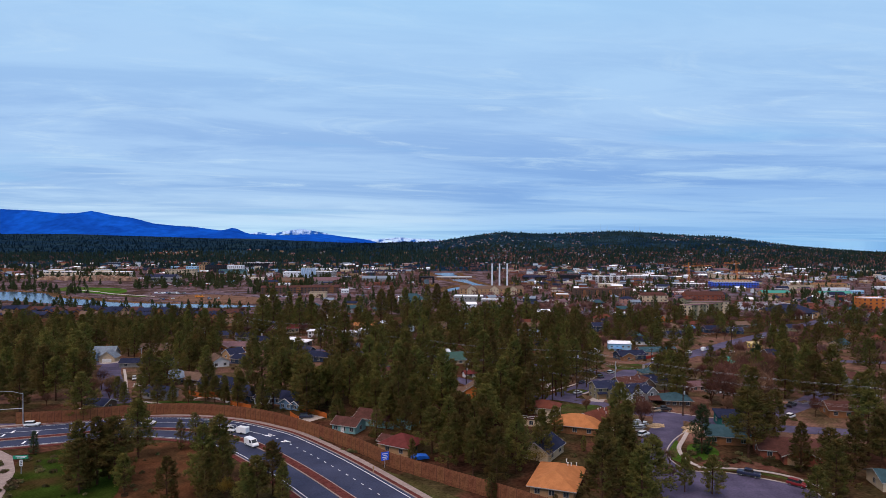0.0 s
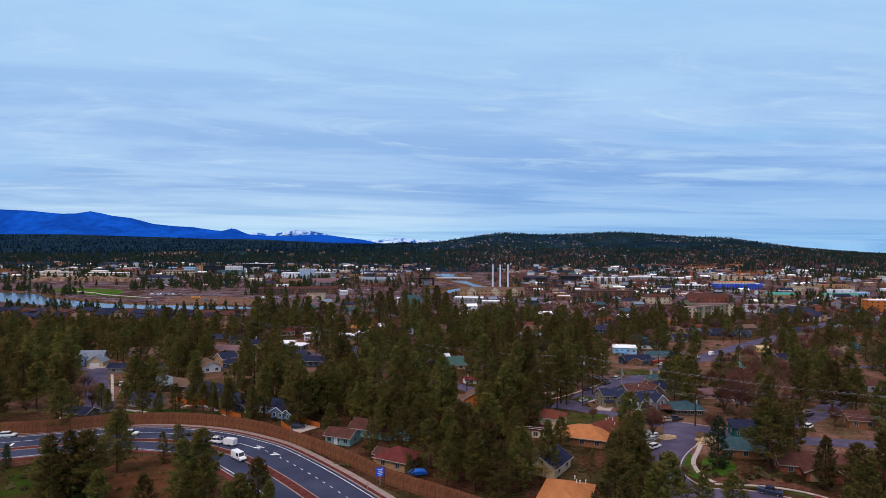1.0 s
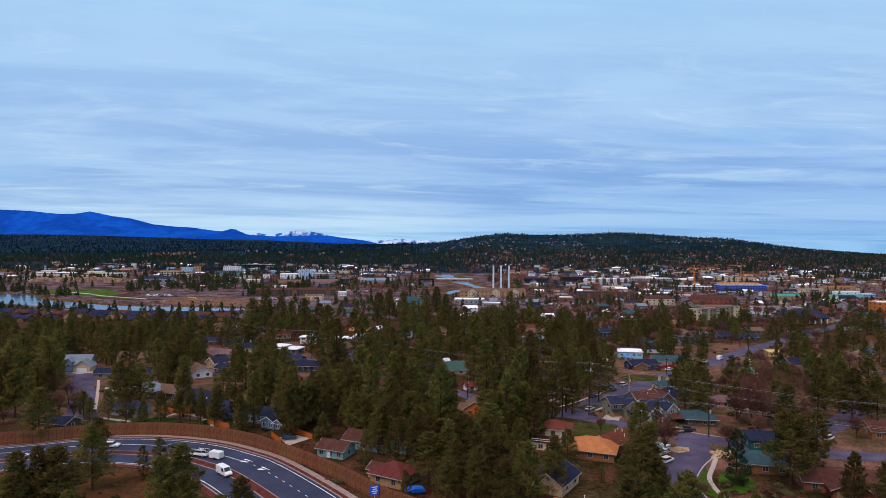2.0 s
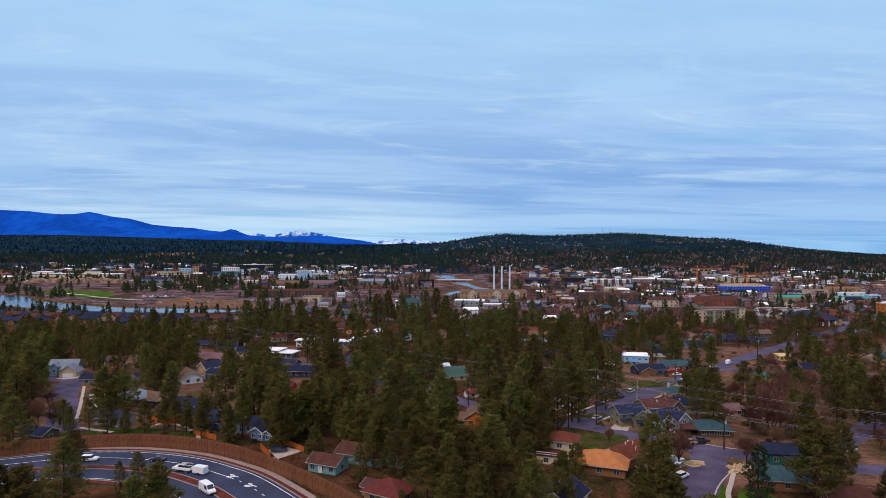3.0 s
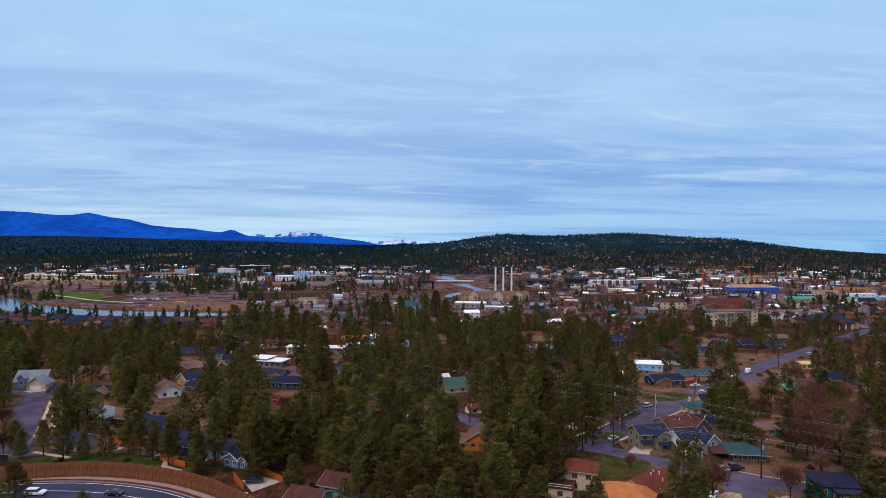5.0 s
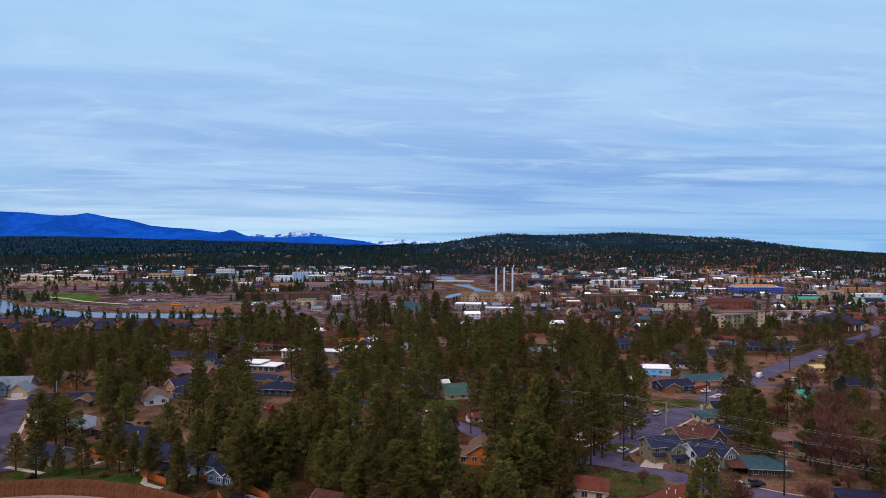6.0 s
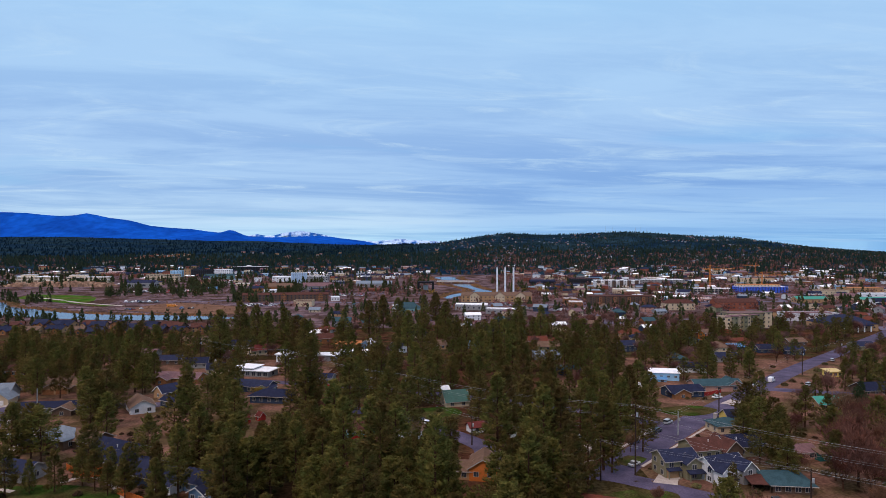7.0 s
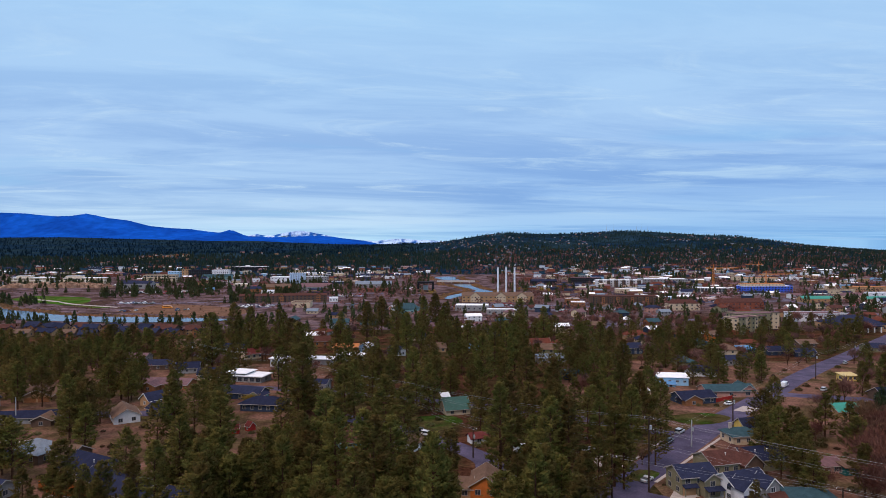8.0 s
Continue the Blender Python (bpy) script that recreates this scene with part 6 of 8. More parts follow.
def plant(kind, x, y, hgt, group=""):
    if kind == "pine" and y > 262:
        kind = "pineback"
    keys = [k for k in KINDS if k[0] == kind]
    t, c, label = KINDS[wood_rng.choice(keys)]
    k = hgt / NATURAL[kind]
    wide = k * wood_rng.uniform(0.9, 1.15)
    m = pose(x, y, gz(x, y) - 0.05, 0, 0, wood_rng.uniform(0, 360)) @ Matrix.Diagonal((wide, wide, k, 1))
    PLANTED.append((x, y))
    if kind in JOINED:
        JOINED[kind].append((t, c, m))
        return
    name = {"tall": "pine_tree", "pine": "pine_tree", "pineback": "pine_tree", "slim": "pine_tree", "fir": "spruce_tree", "mid": "pine_tree", "bare": "bare_tree", "barefar": "bare_tree", "willow": "willow_shrub"}[kind]
    r = thing(name, label, "tree", m, group)
    part("trunk", t, None, r)
    part("crown", c, None, r)


# pines that stand out, row by row
for x, y, hh in ((-91, 189, 17.5), (-92, 168.8, 18), (-97, 168.5, 17), (-87.6, 169.4, 18), (-91, 173, 15), (-93.5, 163, 14), (-62.8, 165.6, 17), (-60.5, 171, 18), (-57, 164, 14), (-67.9, 156, 12), (-43.4, 161.5, 14), (-46, 157, 12), (-39.5, 156, 11), (-48.3, 155, 11), (-58.5, 156.5, 13), (-82.4, 164, 10)):
    plant("pine", x, y, hh, "pines inside the curve")
for x, y, hh in ((-81.3, 196.5, 9.5), (-77.5, 198.7, 11), (-71.5, 195, 9), (-22, 207, 11), (-9, 181, 9), (43, 197, 5), (75, 249, 9), (12, 160, 7), (26, 149, 6)):
    plant("slim", x, y, hh, "young pines by the parkway")
for x, y, hh in ((45, 170, 19), (62.5, 166, 10), (69, 164.5, 10), (57, 208, 12), (37, 150, 19), (46, 149, 18), (51, 158, 17), (52, 184, 15), (43, 160, 16), (111, 230, 20), (98, 160, 16), (155, 252, 18), (150, 231, 18), (113, 176, 17), (101, 181, 14), (146, 252, 21), (142, 266, 22), (154, 272, 22), (165, 272, 22), (126, 190, 21)):
    plant("pine", x, y, hh, "pines by the cul-de-sac")
for x, y, hh in ((85, 146, 14), (59.5, 217, 17), (104, 172, 15), (126, 184, 17), (138, 196, 18), (131, 168, 17), (92, 193, 21), (99, 200, 18), (107, 207, 17), (46, 183, 14), (36, 209, 11), (29, 190, 15), (98, 270, 14), (102, 277, 17), (95, 275, 13), (49.5, 171, 16), (8, 177, 16), (14, 171, 15), (20, 178, 17), (12, 184, 17), (1, 178, 13)):
    plant("pine", x, y, hh, "pines by the cul-de-sac")
plant("fir", 79, 196, 15)
plant("fir", -124, 192, 7)
plant("fir", 160, 330, 12)
plant("fir", 166, 338, 13)
for x, y, hh in ((-103, 214, 12), (-8, 217, 15), (-37.5, 223, 11), (-52, 240, 19), (-69.5, 241, 10), (-80, 246, 10), (-91, 252, 11), (-101, 251, 11), (-86, 249, 9), (-96, 255, 10), (-107, 250, 9), (5, 203, 17), (14, 214, 17), (21, 201, 16), (-3, 256, 17), (66, 318, 17), (104, 300, 15), (109, 294, 16), (58, 313, 16)):
    plant("pine", x, y, hh, "pines behind the fence")
for x, y, hh in ((53, 322, 17), (61, 330, 18), (20, 188, 15), (9, 191, 17), (3, 186, 15), (-43, 246, 19), (-47, 252, 18), (-56, 258, 19), (-66, 264, 17), (16, 226, 18), (24, 240, 18), (2, 232, 17), (-8, 240, 18), (-112, 248, 13), (-126, 250, 9), (-131, 255, 10), (-121, 253, 11), (-76, 255, 12), (-70, 258, 12)):
    plant("pine", x, y, hh, "pines behind the fence")
for x, y, hh in ((-88, 254, 11), (-85, 269, 16), (-80, 248, 14), (-68, 237, 14), (-102, 338, 20), (-86, 318, 18), (-67, 261, 21), (-66, 245, 20), (-55, 243, 21), (-66, 288, 22), (-52, 245, 19), (-48, 243, 17), (-51, 235, 18), (-45, 260, 18), (-46, 250, 17), (-37, 248, 20), (-37, 269, 20), (-30, 247, 18), (-130, 453, 32), (-143, 529, 32), (-121, 496, 32), (-110, 481, 29), (-107, 509, 29), (-84, 449, 29), (-71, 411, 31), (-55, 348, 29), (-191, 504, 18), (-212, 527, 18), (-224, 526, 18), (-196, 480, 17)):
    plant("tall" if hh > 18 else "pine", x, y, hh, "pines of the western grove")
for x, y, hh in ((-33, 282, 24), (-27, 262, 23), (-44, 420, 17), (-18, 250, 26), (-15, 244, 26), (-12, 254, 23), (-18, 305, 24), (-11, 290, 23), (-12, 358, 26), (-1, 231, 26), (-13, 246, 16), (-16, 221, 23), (-10, 229, 17), (-18, 224, 16), (-6, 371, 17), (-10, 348, 17), (-34, 343, 23), (-36, 333, 23), (12, 372, 16), (15, 341, 16), (21, 290, 27), (17, 277, 27), (34, 354, 26), (43, 341, 24), (28, 258, 27), (33, 260, 26), (23, 233, 23), (28, 243, 17), (18, 243, 17), (20, 229, 23)):
    plant("tall" if hh > 18 else "pine", x, y, hh, "pines of the grove")
for x, y, hh in ((-71, 532, 26), (-56, 557, 31), (-52, 623, 31), (-37, 585, 31), (-23, 488, 29), (-17, 605, 32), (-8, 635, 32), (1, 546, 31), (13, 448, 28), (18, 388, 28), (27, 431, 29), (33, 431, 29), (59, 589, 31), (70, 547, 28), (3, 221, 12), (7, 224, 11), (12, 222, 13), (21, 222, 14), (-20, 219, 14), (-7, 222, 13), (14, 236, 16), (-25, 231, 15), (-30, 235, 15)):
    plant("tall" if hh > 18 else "pine", x, y, hh, "pines of the far grove")
for x, y, hh in ((70, 421, 23), (93, 453, 24), (87, 405, 23), (71, 371, 22), (69, 343, 23), (56, 331, 20), (80, 346, 20), (76, 318, 20), (70, 322, 22), (60, 298, 22), (64, 287, 16), (47, 269, 22), (49, 267, 20), (148, 496, 16), (164, 520, 18), (136, 473, 15), (110, 315, 17), (132, 350, 15), (165, 430, 14), (97, 267, 13), (94, 258, 13), (32, 237, 20), (39, 253, 19), (29, 228, 18), (218, 598, 14), (153, 551, 14), (266, 587, 16), (226, 522, 16), (186, 529, 14)):
    plant("tall" if hh > 18 else "pine", x, y, hh, "pines on the eastern blocks")
for x, y, hh in ((-125, 278, 17), (-120, 275, 17), (-111, 295, 17), (-96, 258, 16), (-143, 343, 19), (-175, 358, 20), (-173, 383, 20), (-214, 409, 20), (-236, 413, 21), (-224, 380, 20), (-197, 336, 20), (-274, 489, 19), (-187, 462, 20), (-221, 515, 19), (-191, 508, 16), (-193, 437, 19), (-177, 316, 16), (-173, 302, 16), (-206, 375, 18), (-168, 363, 17)):
    plant("tall" if hh > 18 else "pine", x, y, hh, "pines on the western blocks")
for x, y, hh in ((104, 294, 16), (96, 288, 15), (196, 380, 20), (189, 357, 20), (157, 296, 21), (158, 290, 20), (223, 382, 20), (188, 383, 16), (216, 496, 15), (173, 304, 20)):
    plant("tall" if hh > 18 else "pine", x, y, hh, "pines on the eastern edge")


def blocked(x, y, keep=2.0):
    for a, b, r in FOOTPRINTS:
        if (x - a) ** 2 + (y - b) ** 2 < (r * 0.75 + keep) ** 2:
            return True
    p = Vector((x, y, 0))
    for ln, hw in ROAD_LINES:
        if min((p - q).length_squared for q in ln) < (hw + keep) ** 2:
            return True
    for a, b, r, reach in SIGHT:
        if y < b and (b - y) < reach * 1.3:
            mid = a + (1 - a) * (b - y) / max(b - 50, 60)
            if abs(x - mid) < r * 0.7 + 2.5:
                return True
    return False


def near_other(x, y, gap):
    return any((x - a) ** 2 + (y - b) ** 2 < gap * gap for a, b in PLANTED)


def scatter(kind, x0, x1, y0, y1, step, h0, h1, chance, group, seed, gap=4.0):
    rr = random.Random(seed)
    y = y0
    while y < y1:
        x = x0
        while x < x1:
            px, py = x + rr.uniform(-0.45, 0.45) * step, y + rr.uniform(-0.45, 0.45) * step
            hh, keepit = rr.uniform(h0, h1), rr.random() < chance
            if keepit and abs(px) < 25 + py * 0.74 and not blocked(px, py) and not near_other(px, py, gap):
                plant(kind, px, py, hh, group)
            x += step
        y += step


SIGHT.append((-44, 238, 16, 40))
SIGHT.append((46, 220, 12, 36))
for sight in ((-140, 275, 10, 40), (-150, 290, 10, 45), (-160, 308, 10, 50), (-172, 328, 10, 50), (2, 316, 12, 30), (14, 300, 10, 30), (90, 320, 8, 36), (103, 336, 8, 36), (116, 350, 8, 40), (128, 364, 8, 40), (152, 391, 8, 44), (180, 423, 9, 48), (212, 457, 10, 50)):
    SIGHT.append(sight)
scatter("pine", -58, 40, 186, 262, 9, 12, 17, 0.75, "pines behind the fence", 1)
scatter("pine", -60, 44, 262, 300, 10, 12, 18, 0.5, "pines of the grove", 11)
scatter("mid", -112, 76, 300, 430, 10, 12, 19, 0.45, "pines of the grove", 2)
scatter("mid", -150, 95, 430, 610, 12, 14, 22, 0.38, "pines of the far grove", 3)
scatter("mid", -360, -125, 380, 530, 12, 12, 17, 0.72, "pines on the western blocks", 4)
scatter("pine", -240, -120, 232, 380, 10.5, 14, 22, 0.7, "pines round the close", 5)
scatter("pine", 60, 180, 165, 300, 16, 11, 17, 0.5, "pines on the eastern blocks", 6)
scatter("mid", 70, 440, 300, 640, 15.5, 10, 18, 0.62, "pines on the eastern blocks", 7)
scatter("bare", 60, 190, 225, 345, 14, 6, 11, 0.55, "bare garden trees", 8)
scatter("bare", -200, -60, 245, 350, 22, 5, 9, 0.4, "bare garden trees", 9)
scatter("barefar", 60, 520, 345, 700, 14, 5, 11, 0.5, "bare garden trees", 10)
scatter("barefar", -230, 70, 390, 640, 18, 5, 9, 0.45, "bare garden trees", 12)
for x, y, hh in ((-182, 312, 11), (-176, 303, 10), (-166, 290, 9), (-150, 262, 8), (110, 248, 14), (116, 244, 15), (124, 250, 14), (112, 256, 15), (106, 253, 11), (129, 262, 14), (119, 270, 15), (124, 280, 13), (131, 272, 14), (152, 290, 13), (140, 282, 14), (137, 296, 12), (128, 292, 13), (146, 308, 12), (156, 314, 13), (150, 322, 12), (163, 322, 11), (54, 243, 5), (60, 287, 6), (65, 184, 6), (61, 172, 5), (-143, 260, 9), (-134, 254, 7), (-149, 276, 10), (-140, 266, 8)):
    plant("bare", x, y, hh, "bare garden trees")
plant("bare", 22, 184, 8)
for x, y in ((-80, 362), (-36, 402), (26, 182), (-54, 158)):
    plant("willow", x, y, 6)


def join_woods(kind, name, label, leaf):
    """All trees of a kind past those that can be counted, as one piece."""
    for which, material, nm in ((0, BARK, name + "_trunks"), (1, leaf, name)):
        vs, fs, ns, base = [], [], [], 0
        for row in JOINED[kind]:
            me, m = row[which], np.array(row[2])
            co = np.empty(len(me.vertices) * 3)
            me.vertices.foreach_get("co", co)
            co = co.reshape(-1, 3) @ m[:3, :3].T + m[:3, 3]
            vs.append(co)
            if me.name in SOFT:
                ns.append(SOFT[me.name] @ np.linalg.inv(m[:3, :3]))
            fs += [tuple(i + base for i in p.vertices) for p in me.polygons]
            base += len(co)
        me = bpy.data.meshes.new(nm)
        me.from_pydata(np.concatenate(vs).tolist(), [], fs)
        me.materials.append(material)
        if ns:
            n = np.concatenate(ns)
            soften(me, (n / np.linalg.norm(n, axis=1)[:, None]).tolist())
        tagged(new(nm, me), label if which else label + ", their trunks and limbs", "trees", kind="stuff")


join_woods("mid", "pine_grove", "dense grove of tall olive-green pines", mat("grove_needles", (0.092, 0.098, 0.0270), 0.85, 0.35, 0.09, 1.5, 0.0, (0.132, 0.100, 0.032), leaf=0.5))
join_woods("barefar", "bare_garden_trees", "bare red-brown trees through the garden blocks", mat("garden_twigs", (0.160, 0.070, 0.056), 0.9, 0.4, 0.07, 1.5, 0.0, (0.145, 0.084, 0.074)))


def far_pine(s, x, y, z, hgt, rr):
    r = hgt * rr.uniform(0.24, 0.36)
    rot = rr.uniform(0, 6.28)
    vs = s.v
    for lo, hi, k in ((0.08, 0.62, 1.0), (0.42, 1.0, 0.68)):
        n = len(vs)
        for i in range(10):
            q = r * k * (1.0 if i % 2 else 0.55) * rr.uniform(0.8, 1.2)
            vs.append((x + math.cos(rot + i * 0.6283) * q, y + math.sin(rot + i * 0.6283) * q, z + hgt * lo + (0 if i % 2 else hgt * 0.08)))
        vs.append((x, y, z + hgt * hi))
        s.f += [(n + i, n + (i + 1) % 10, n + 10) for i in range(10)]


def far_round(s, x, y, z, hgt, rr):
    """A bare crown seen from afar: a loose haze of upright slivers."""
    vs = s.v
    for _ in range(26):
        a, q, u = rr.uniform(0, 6.28), math.sqrt(rr.random()) * hgt * 0.46, rr.random()
        q *= 1 - 0.5 * u * u
        cx, cy, cz = x + math.cos(a) * q, y + math.sin(a) * q, z + hgt * (0.12 + 0.6 * u)
        dx, dy, dz = math.cos(a) * 0.5 + rr.gauss(0, 0.3), math.sin(a) * 0.5 + rr.gauss(0, 0.3), rr.uniform(0.2, 0.9)
        L, w = hgt * rr.uniform(0.28, 0.46), hgt * rr.uniform(0.07, 0.14)
        e = rr.uniform(0, 6.28)
        ex, ey, ez = math.cos(e) * w, math.sin(e) * w * 0.5, rr.uniform(-0.5, 0.5) * w
        n = len(vs)
        vs += [(cx - ex, cy - ey, cz - ez), (cx + ex, cy + ey, cz + ez), (cx + dx * L, cy + dy * L, cz + dz * L)]
        s.f.append((n, n + 1, n + 2))


def town_pine(s, x, y, z, hgt, rr):
    """A pine seen from a distance: an uneven crown of drooping tufts."""
    vs = s.v
    for _ in range(56):
        u = rr.random() ** 1.2
        a, q = rr.uniform(0, 6.28), hgt * 0.29 * (1 - u) ** 0.6 * rr.uniform(0.3, 1.0)
        cx, cy, cz = x + math.cos(a) * q, y + math.sin(a) * q, z + hgt * (0.1 + 0.82 * u)
        w, t = hgt * rr.uniform(0.05, 0.10), hgt * rr.uniform(0.10, 0.20)
        e = a + 1.57 + rr.gauss(0, 0.5)
        n = len(vs)
        vs += [(cx - math.cos(e) * w, cy - math.sin(e) * w, cz - 0.2 * t), (cx + math.cos(e) * w, cy + math.sin(e) * w, cz - 0.2 * t), (cx + math.cos(a) * w * 0.4, cy + math.sin(a) * w * 0.4, cz + t)]
        s.f.append((n, n + 1, n + 2))


def woods(name, label, maker, material, count, y0, y1, h0, h1, seed, ok, power=1.0):
    rr = random.Random(seed)
    s = Shape()
    made = tries = 0
    while made < count and tries < count * 12:
        tries += 1
        y = y0 + (y1 - y0) * rr.random() ** power
        x = rr.uniform(-1, 1) * (60 + y * 0.735)
        if not ok(x, y, rr):
            continue
        maker(s, x, y, gz(x, y) - 0.2, rr.uniform(h0, h1), rr)
        made += 1
    single(name, s, material, label, "trees", kind="stuff")


def in_river(x, y):
    if -30 < x < 80 and 870 < y < 1450:
        return True
    near = np.interp(x, [-900, -560, -456, -394, -342, -297, -224], [850, 775, 733, 709, 696, 692, 702])
    far = np.interp(x, [-900, -640, -557, -497, -451, -406, -352, -290, -233], [930, 905, 876, 812, 789, 758, 740, 734, 724])
    return x < -200 and near - 5 < y < far + 4


def clump(x, y, k, t):
    return noise.noise(Vector((x / k, y / k, 7.7))) > t


def open_town(x, y, rr):
    return not in_river(x, y) and not any((x - a) ** 2 + (y - b) ** 2 < (r * 0.8 + 2) ** 2 for a, b, r in FOOTPRINTS)


woods("town_pines", "dark pines scattered through the town", town_pine, TOWN_NEEDLES, 1050, 640, 1560, 8, 14, 1, lambda x, y, rr: open_town(x, y, rr) and (clump(x, y, 130, 0.10) or rr.random() < 0.14) and not (x < -190 and y < 1010))
woods("town_bare_trees", "bare mauve-brown trees between the town blocks", far_round, FAR_TWIGS, 4000, 640, 2300, 4, 10, 2, lambda x, y, rr: open_town(x, y, rr) and (x > 40 or rr.random() < 0.5) and clump(x + 300, y, 60, -0.15) and not (x < -215 and y < 1200))
woods("riverside_pines", "pines round the riverside park and lots", town_pine, TOWN_NEEDLES, 480, 840, 1330, 9, 15, 6, lambda x, y, rr: -780 < x < -210 and open_town(x, y, rr) and clump(x, y, 70, -0.05) and not (-690 < x < -560 and 1010 < y < 1160) and not (900 < y < 1000 and -600 < x < -440 + (900 - y) * 0.5) and not (y < 860 and -365 < x < -215))
woods("bank_pines", "pines along the near river bank", town_pine, TOWN_NEEDLES, 60, 640, 720, 8, 13, 21, lambda x, y, rr: -470 < x < -205 and open_town(x, y, rr))
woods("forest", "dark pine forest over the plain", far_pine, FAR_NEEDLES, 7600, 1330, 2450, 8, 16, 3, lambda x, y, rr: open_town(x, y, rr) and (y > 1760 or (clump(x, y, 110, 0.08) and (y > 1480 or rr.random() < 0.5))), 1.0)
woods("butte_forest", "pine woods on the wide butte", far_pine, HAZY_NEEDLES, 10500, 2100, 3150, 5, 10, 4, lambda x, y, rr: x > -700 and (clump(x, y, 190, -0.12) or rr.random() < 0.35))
woods("plain_forest", "pine forest far out on the plain", far_pine, HAZY_PLAIN_NEEDLES, 3200, 2450, 4400, 8, 14, 5, lambda x, y, rr: x < -100)

woods("foot_bare_trees", "bare brown trees at the foot of the butte", far_round, FAR_TWIGS, 1000, 1650, 2350, 6, 12, 14, lambda x, y, rr: x > 40 and clump(x, y, 120, -0.1))
woods("riverside_brush", "russet brush and saplings round the river park", far_round, BANK, 700, 640, 1180, 1.2, 3.4, 7, lambda x, y, rr: -800 < x < -190 and open_town(x, y, rr) and not (-600 < x < -440 and y > 860))

woods("mill_trees", "bare brown trees on the flats by the mill", far_round, FAR_TWIGS, 260, 960, 1500, 4, 8, 12, lambda x, y, rr: -170 < x < -24 and open_town(x, y, rr))
woods("mill_pines", "dark pines on the flats by the mill", town_pine, TOWN_NEEDLES, 120, 960, 1500, 7, 13, 13, lambda x, y, rr: -200 < x < -24 and open_town(x, y, rr) and clump(x, y, 60, 0.0))
woods("yellow_willows", "yellow willow thickets by the mill", far_round, TWIG_YELLOW, 130, 955, 1140, 3.5, 7, 9, lambda x, y, rr: (100 < x < 180 and 1040 < y) or (-36 < x < -12 and 1000 < y < 1050))

# homes dotted over the butte and buildings out in the forest, too small and many to count
def far_homes(name, label, count, seed, x0, x1, y0, y1, keep, sizes, walls, roofs):
    rr = random.Random(seed)
    wall, roof = [Shape() for _ in walls], [Shape() for _ in roofs]
    for _ in range(count):
        y = rr.uniform(y0, y1)
        x = rr.uniform(x0, x1 + (y - y0) * 0.7)
        if not keep(x, y):
            continue
        w, d, hh = rr.uniform(sizes[0], sizes[1]), rr.uniform(sizes[0], sizes[0] * 1.3), rr.uniform(sizes[2], sizes[3])
        z = gz(x, y)
        rr.choice(wall).box(x - w / 2, x + w / 2, y - d / 2, y + d / 2, z - 3, z + hh)
        e = 0.6
        rr.choice(roof).prism([(y - d / 2 - e, z + hh), (y + d / 2 + e, z + hh), (y, z + hh + 2)], x - w / 2 - e, x + w / 2 + e, "x")
    for shapes, keys, lot, nm in ((wall, walls, WALLS, "_walls"), (roof, roofs, ROOFS, "_roofs")):
        for s, k in zip(shapes, keys):
            single(name + nm, s, lot[k], label, "houses", kind="stuff")


far_homes("butte_homes", "small houses among pines on the butte", 1500, 19, -100, 1500, 2050, 3020, lambda x, y: clump(x, y, 150, 0.04), (4, 7.0, 1.8, 3.4), ("grey", "blue", "brown", "pink", "grey", "navy"), ("taupe", "grey", "mauve", "slate"))
far_homes("foot_homes", "small pale houses at the foot of the butte", 300, 67, 20, 900, 1750, 2250, lambda x, y: clump(x, y, 130, -0.1) and abs(x) < 60 + y * 0.73, (5, 9, 2.5, 4.5), ("grey", "white", "pink", "brown", "blue"), ("grey", "taupe", "mauve", "slate"))
far_homes("hill_homes", "pale and orange houses on a low wooded hill", 55, 37, -1100, -1000, 2260, 2430, lambda x, y: True, (5, 10, 3.5, 6), ("orange", "white", "cream", "tan"), ("taupe", "rust"))
far_homes("forest_homes", "low buildings far out in the forest", 90, 29, -1000, -250, 1850, 2600, lambda x, y: clump(x, y, 200, 0.1), (9, 18, 3.5, 7), ("pink", "tan", "grey"), ("taupe", "mauve"))
far_homes("town_roofs", "small pale and dark-roofed buildings crowding the far town", 230, 61, 130, 560, 900, 1780, lambda x, y: open_town(x, y, None) and abs(x) < 60 + y * 0.73, (8, 17, 3.0, 5.5), ("white", "cream", "brick", "navy", "tan"), ("grey", "slate", "mauve", "white", "brown"))
far_homes("town_roofs", "small pale and dark-roofed buildings along the far bank", 150, 62, -1050, -420, 1180, 1780, lambda x, y: open_town(x, y, None) and abs(x) < 60 + y * 0.73, (8, 18, 3.0, 5.5), ("white", "cream", "brick", "sky", "tan"), ("grey", "slate", "white", "brown", "mauve"))
far_homes("town_roofs", "small pale and dark-roofed buildings between the brewery and the woods", 60, 63, -330, -180, 1300, 1640, lambda x, y: open_town(x, y, None) and x < -40, (8, 16, 3.0, 5.5), ("white", "cream", "brick", "tan"), ("white", "slate", "grey", "rust"))
# masts on the butte's crest
for x, hh in ((742, 34), (775, 26), (880, 22), (905, 26), (930, 20)):
    r = thing("radio_mast", "thin steel radio mast on the crest", "mast", pose(x, 3040, gz(x, 3040)))
    part("mast", Shape().tube((0, 0, -2), (0, 0, hh), 0.7, 0.3, 5), STEEL, r)
    part("antenna", Shape().tube((0, 0, hh), (0, 0, hh + 6), 0.2, 0.1, 4), STEEL, r)

# ---- vehicles ----
CAR_PAINT = {}


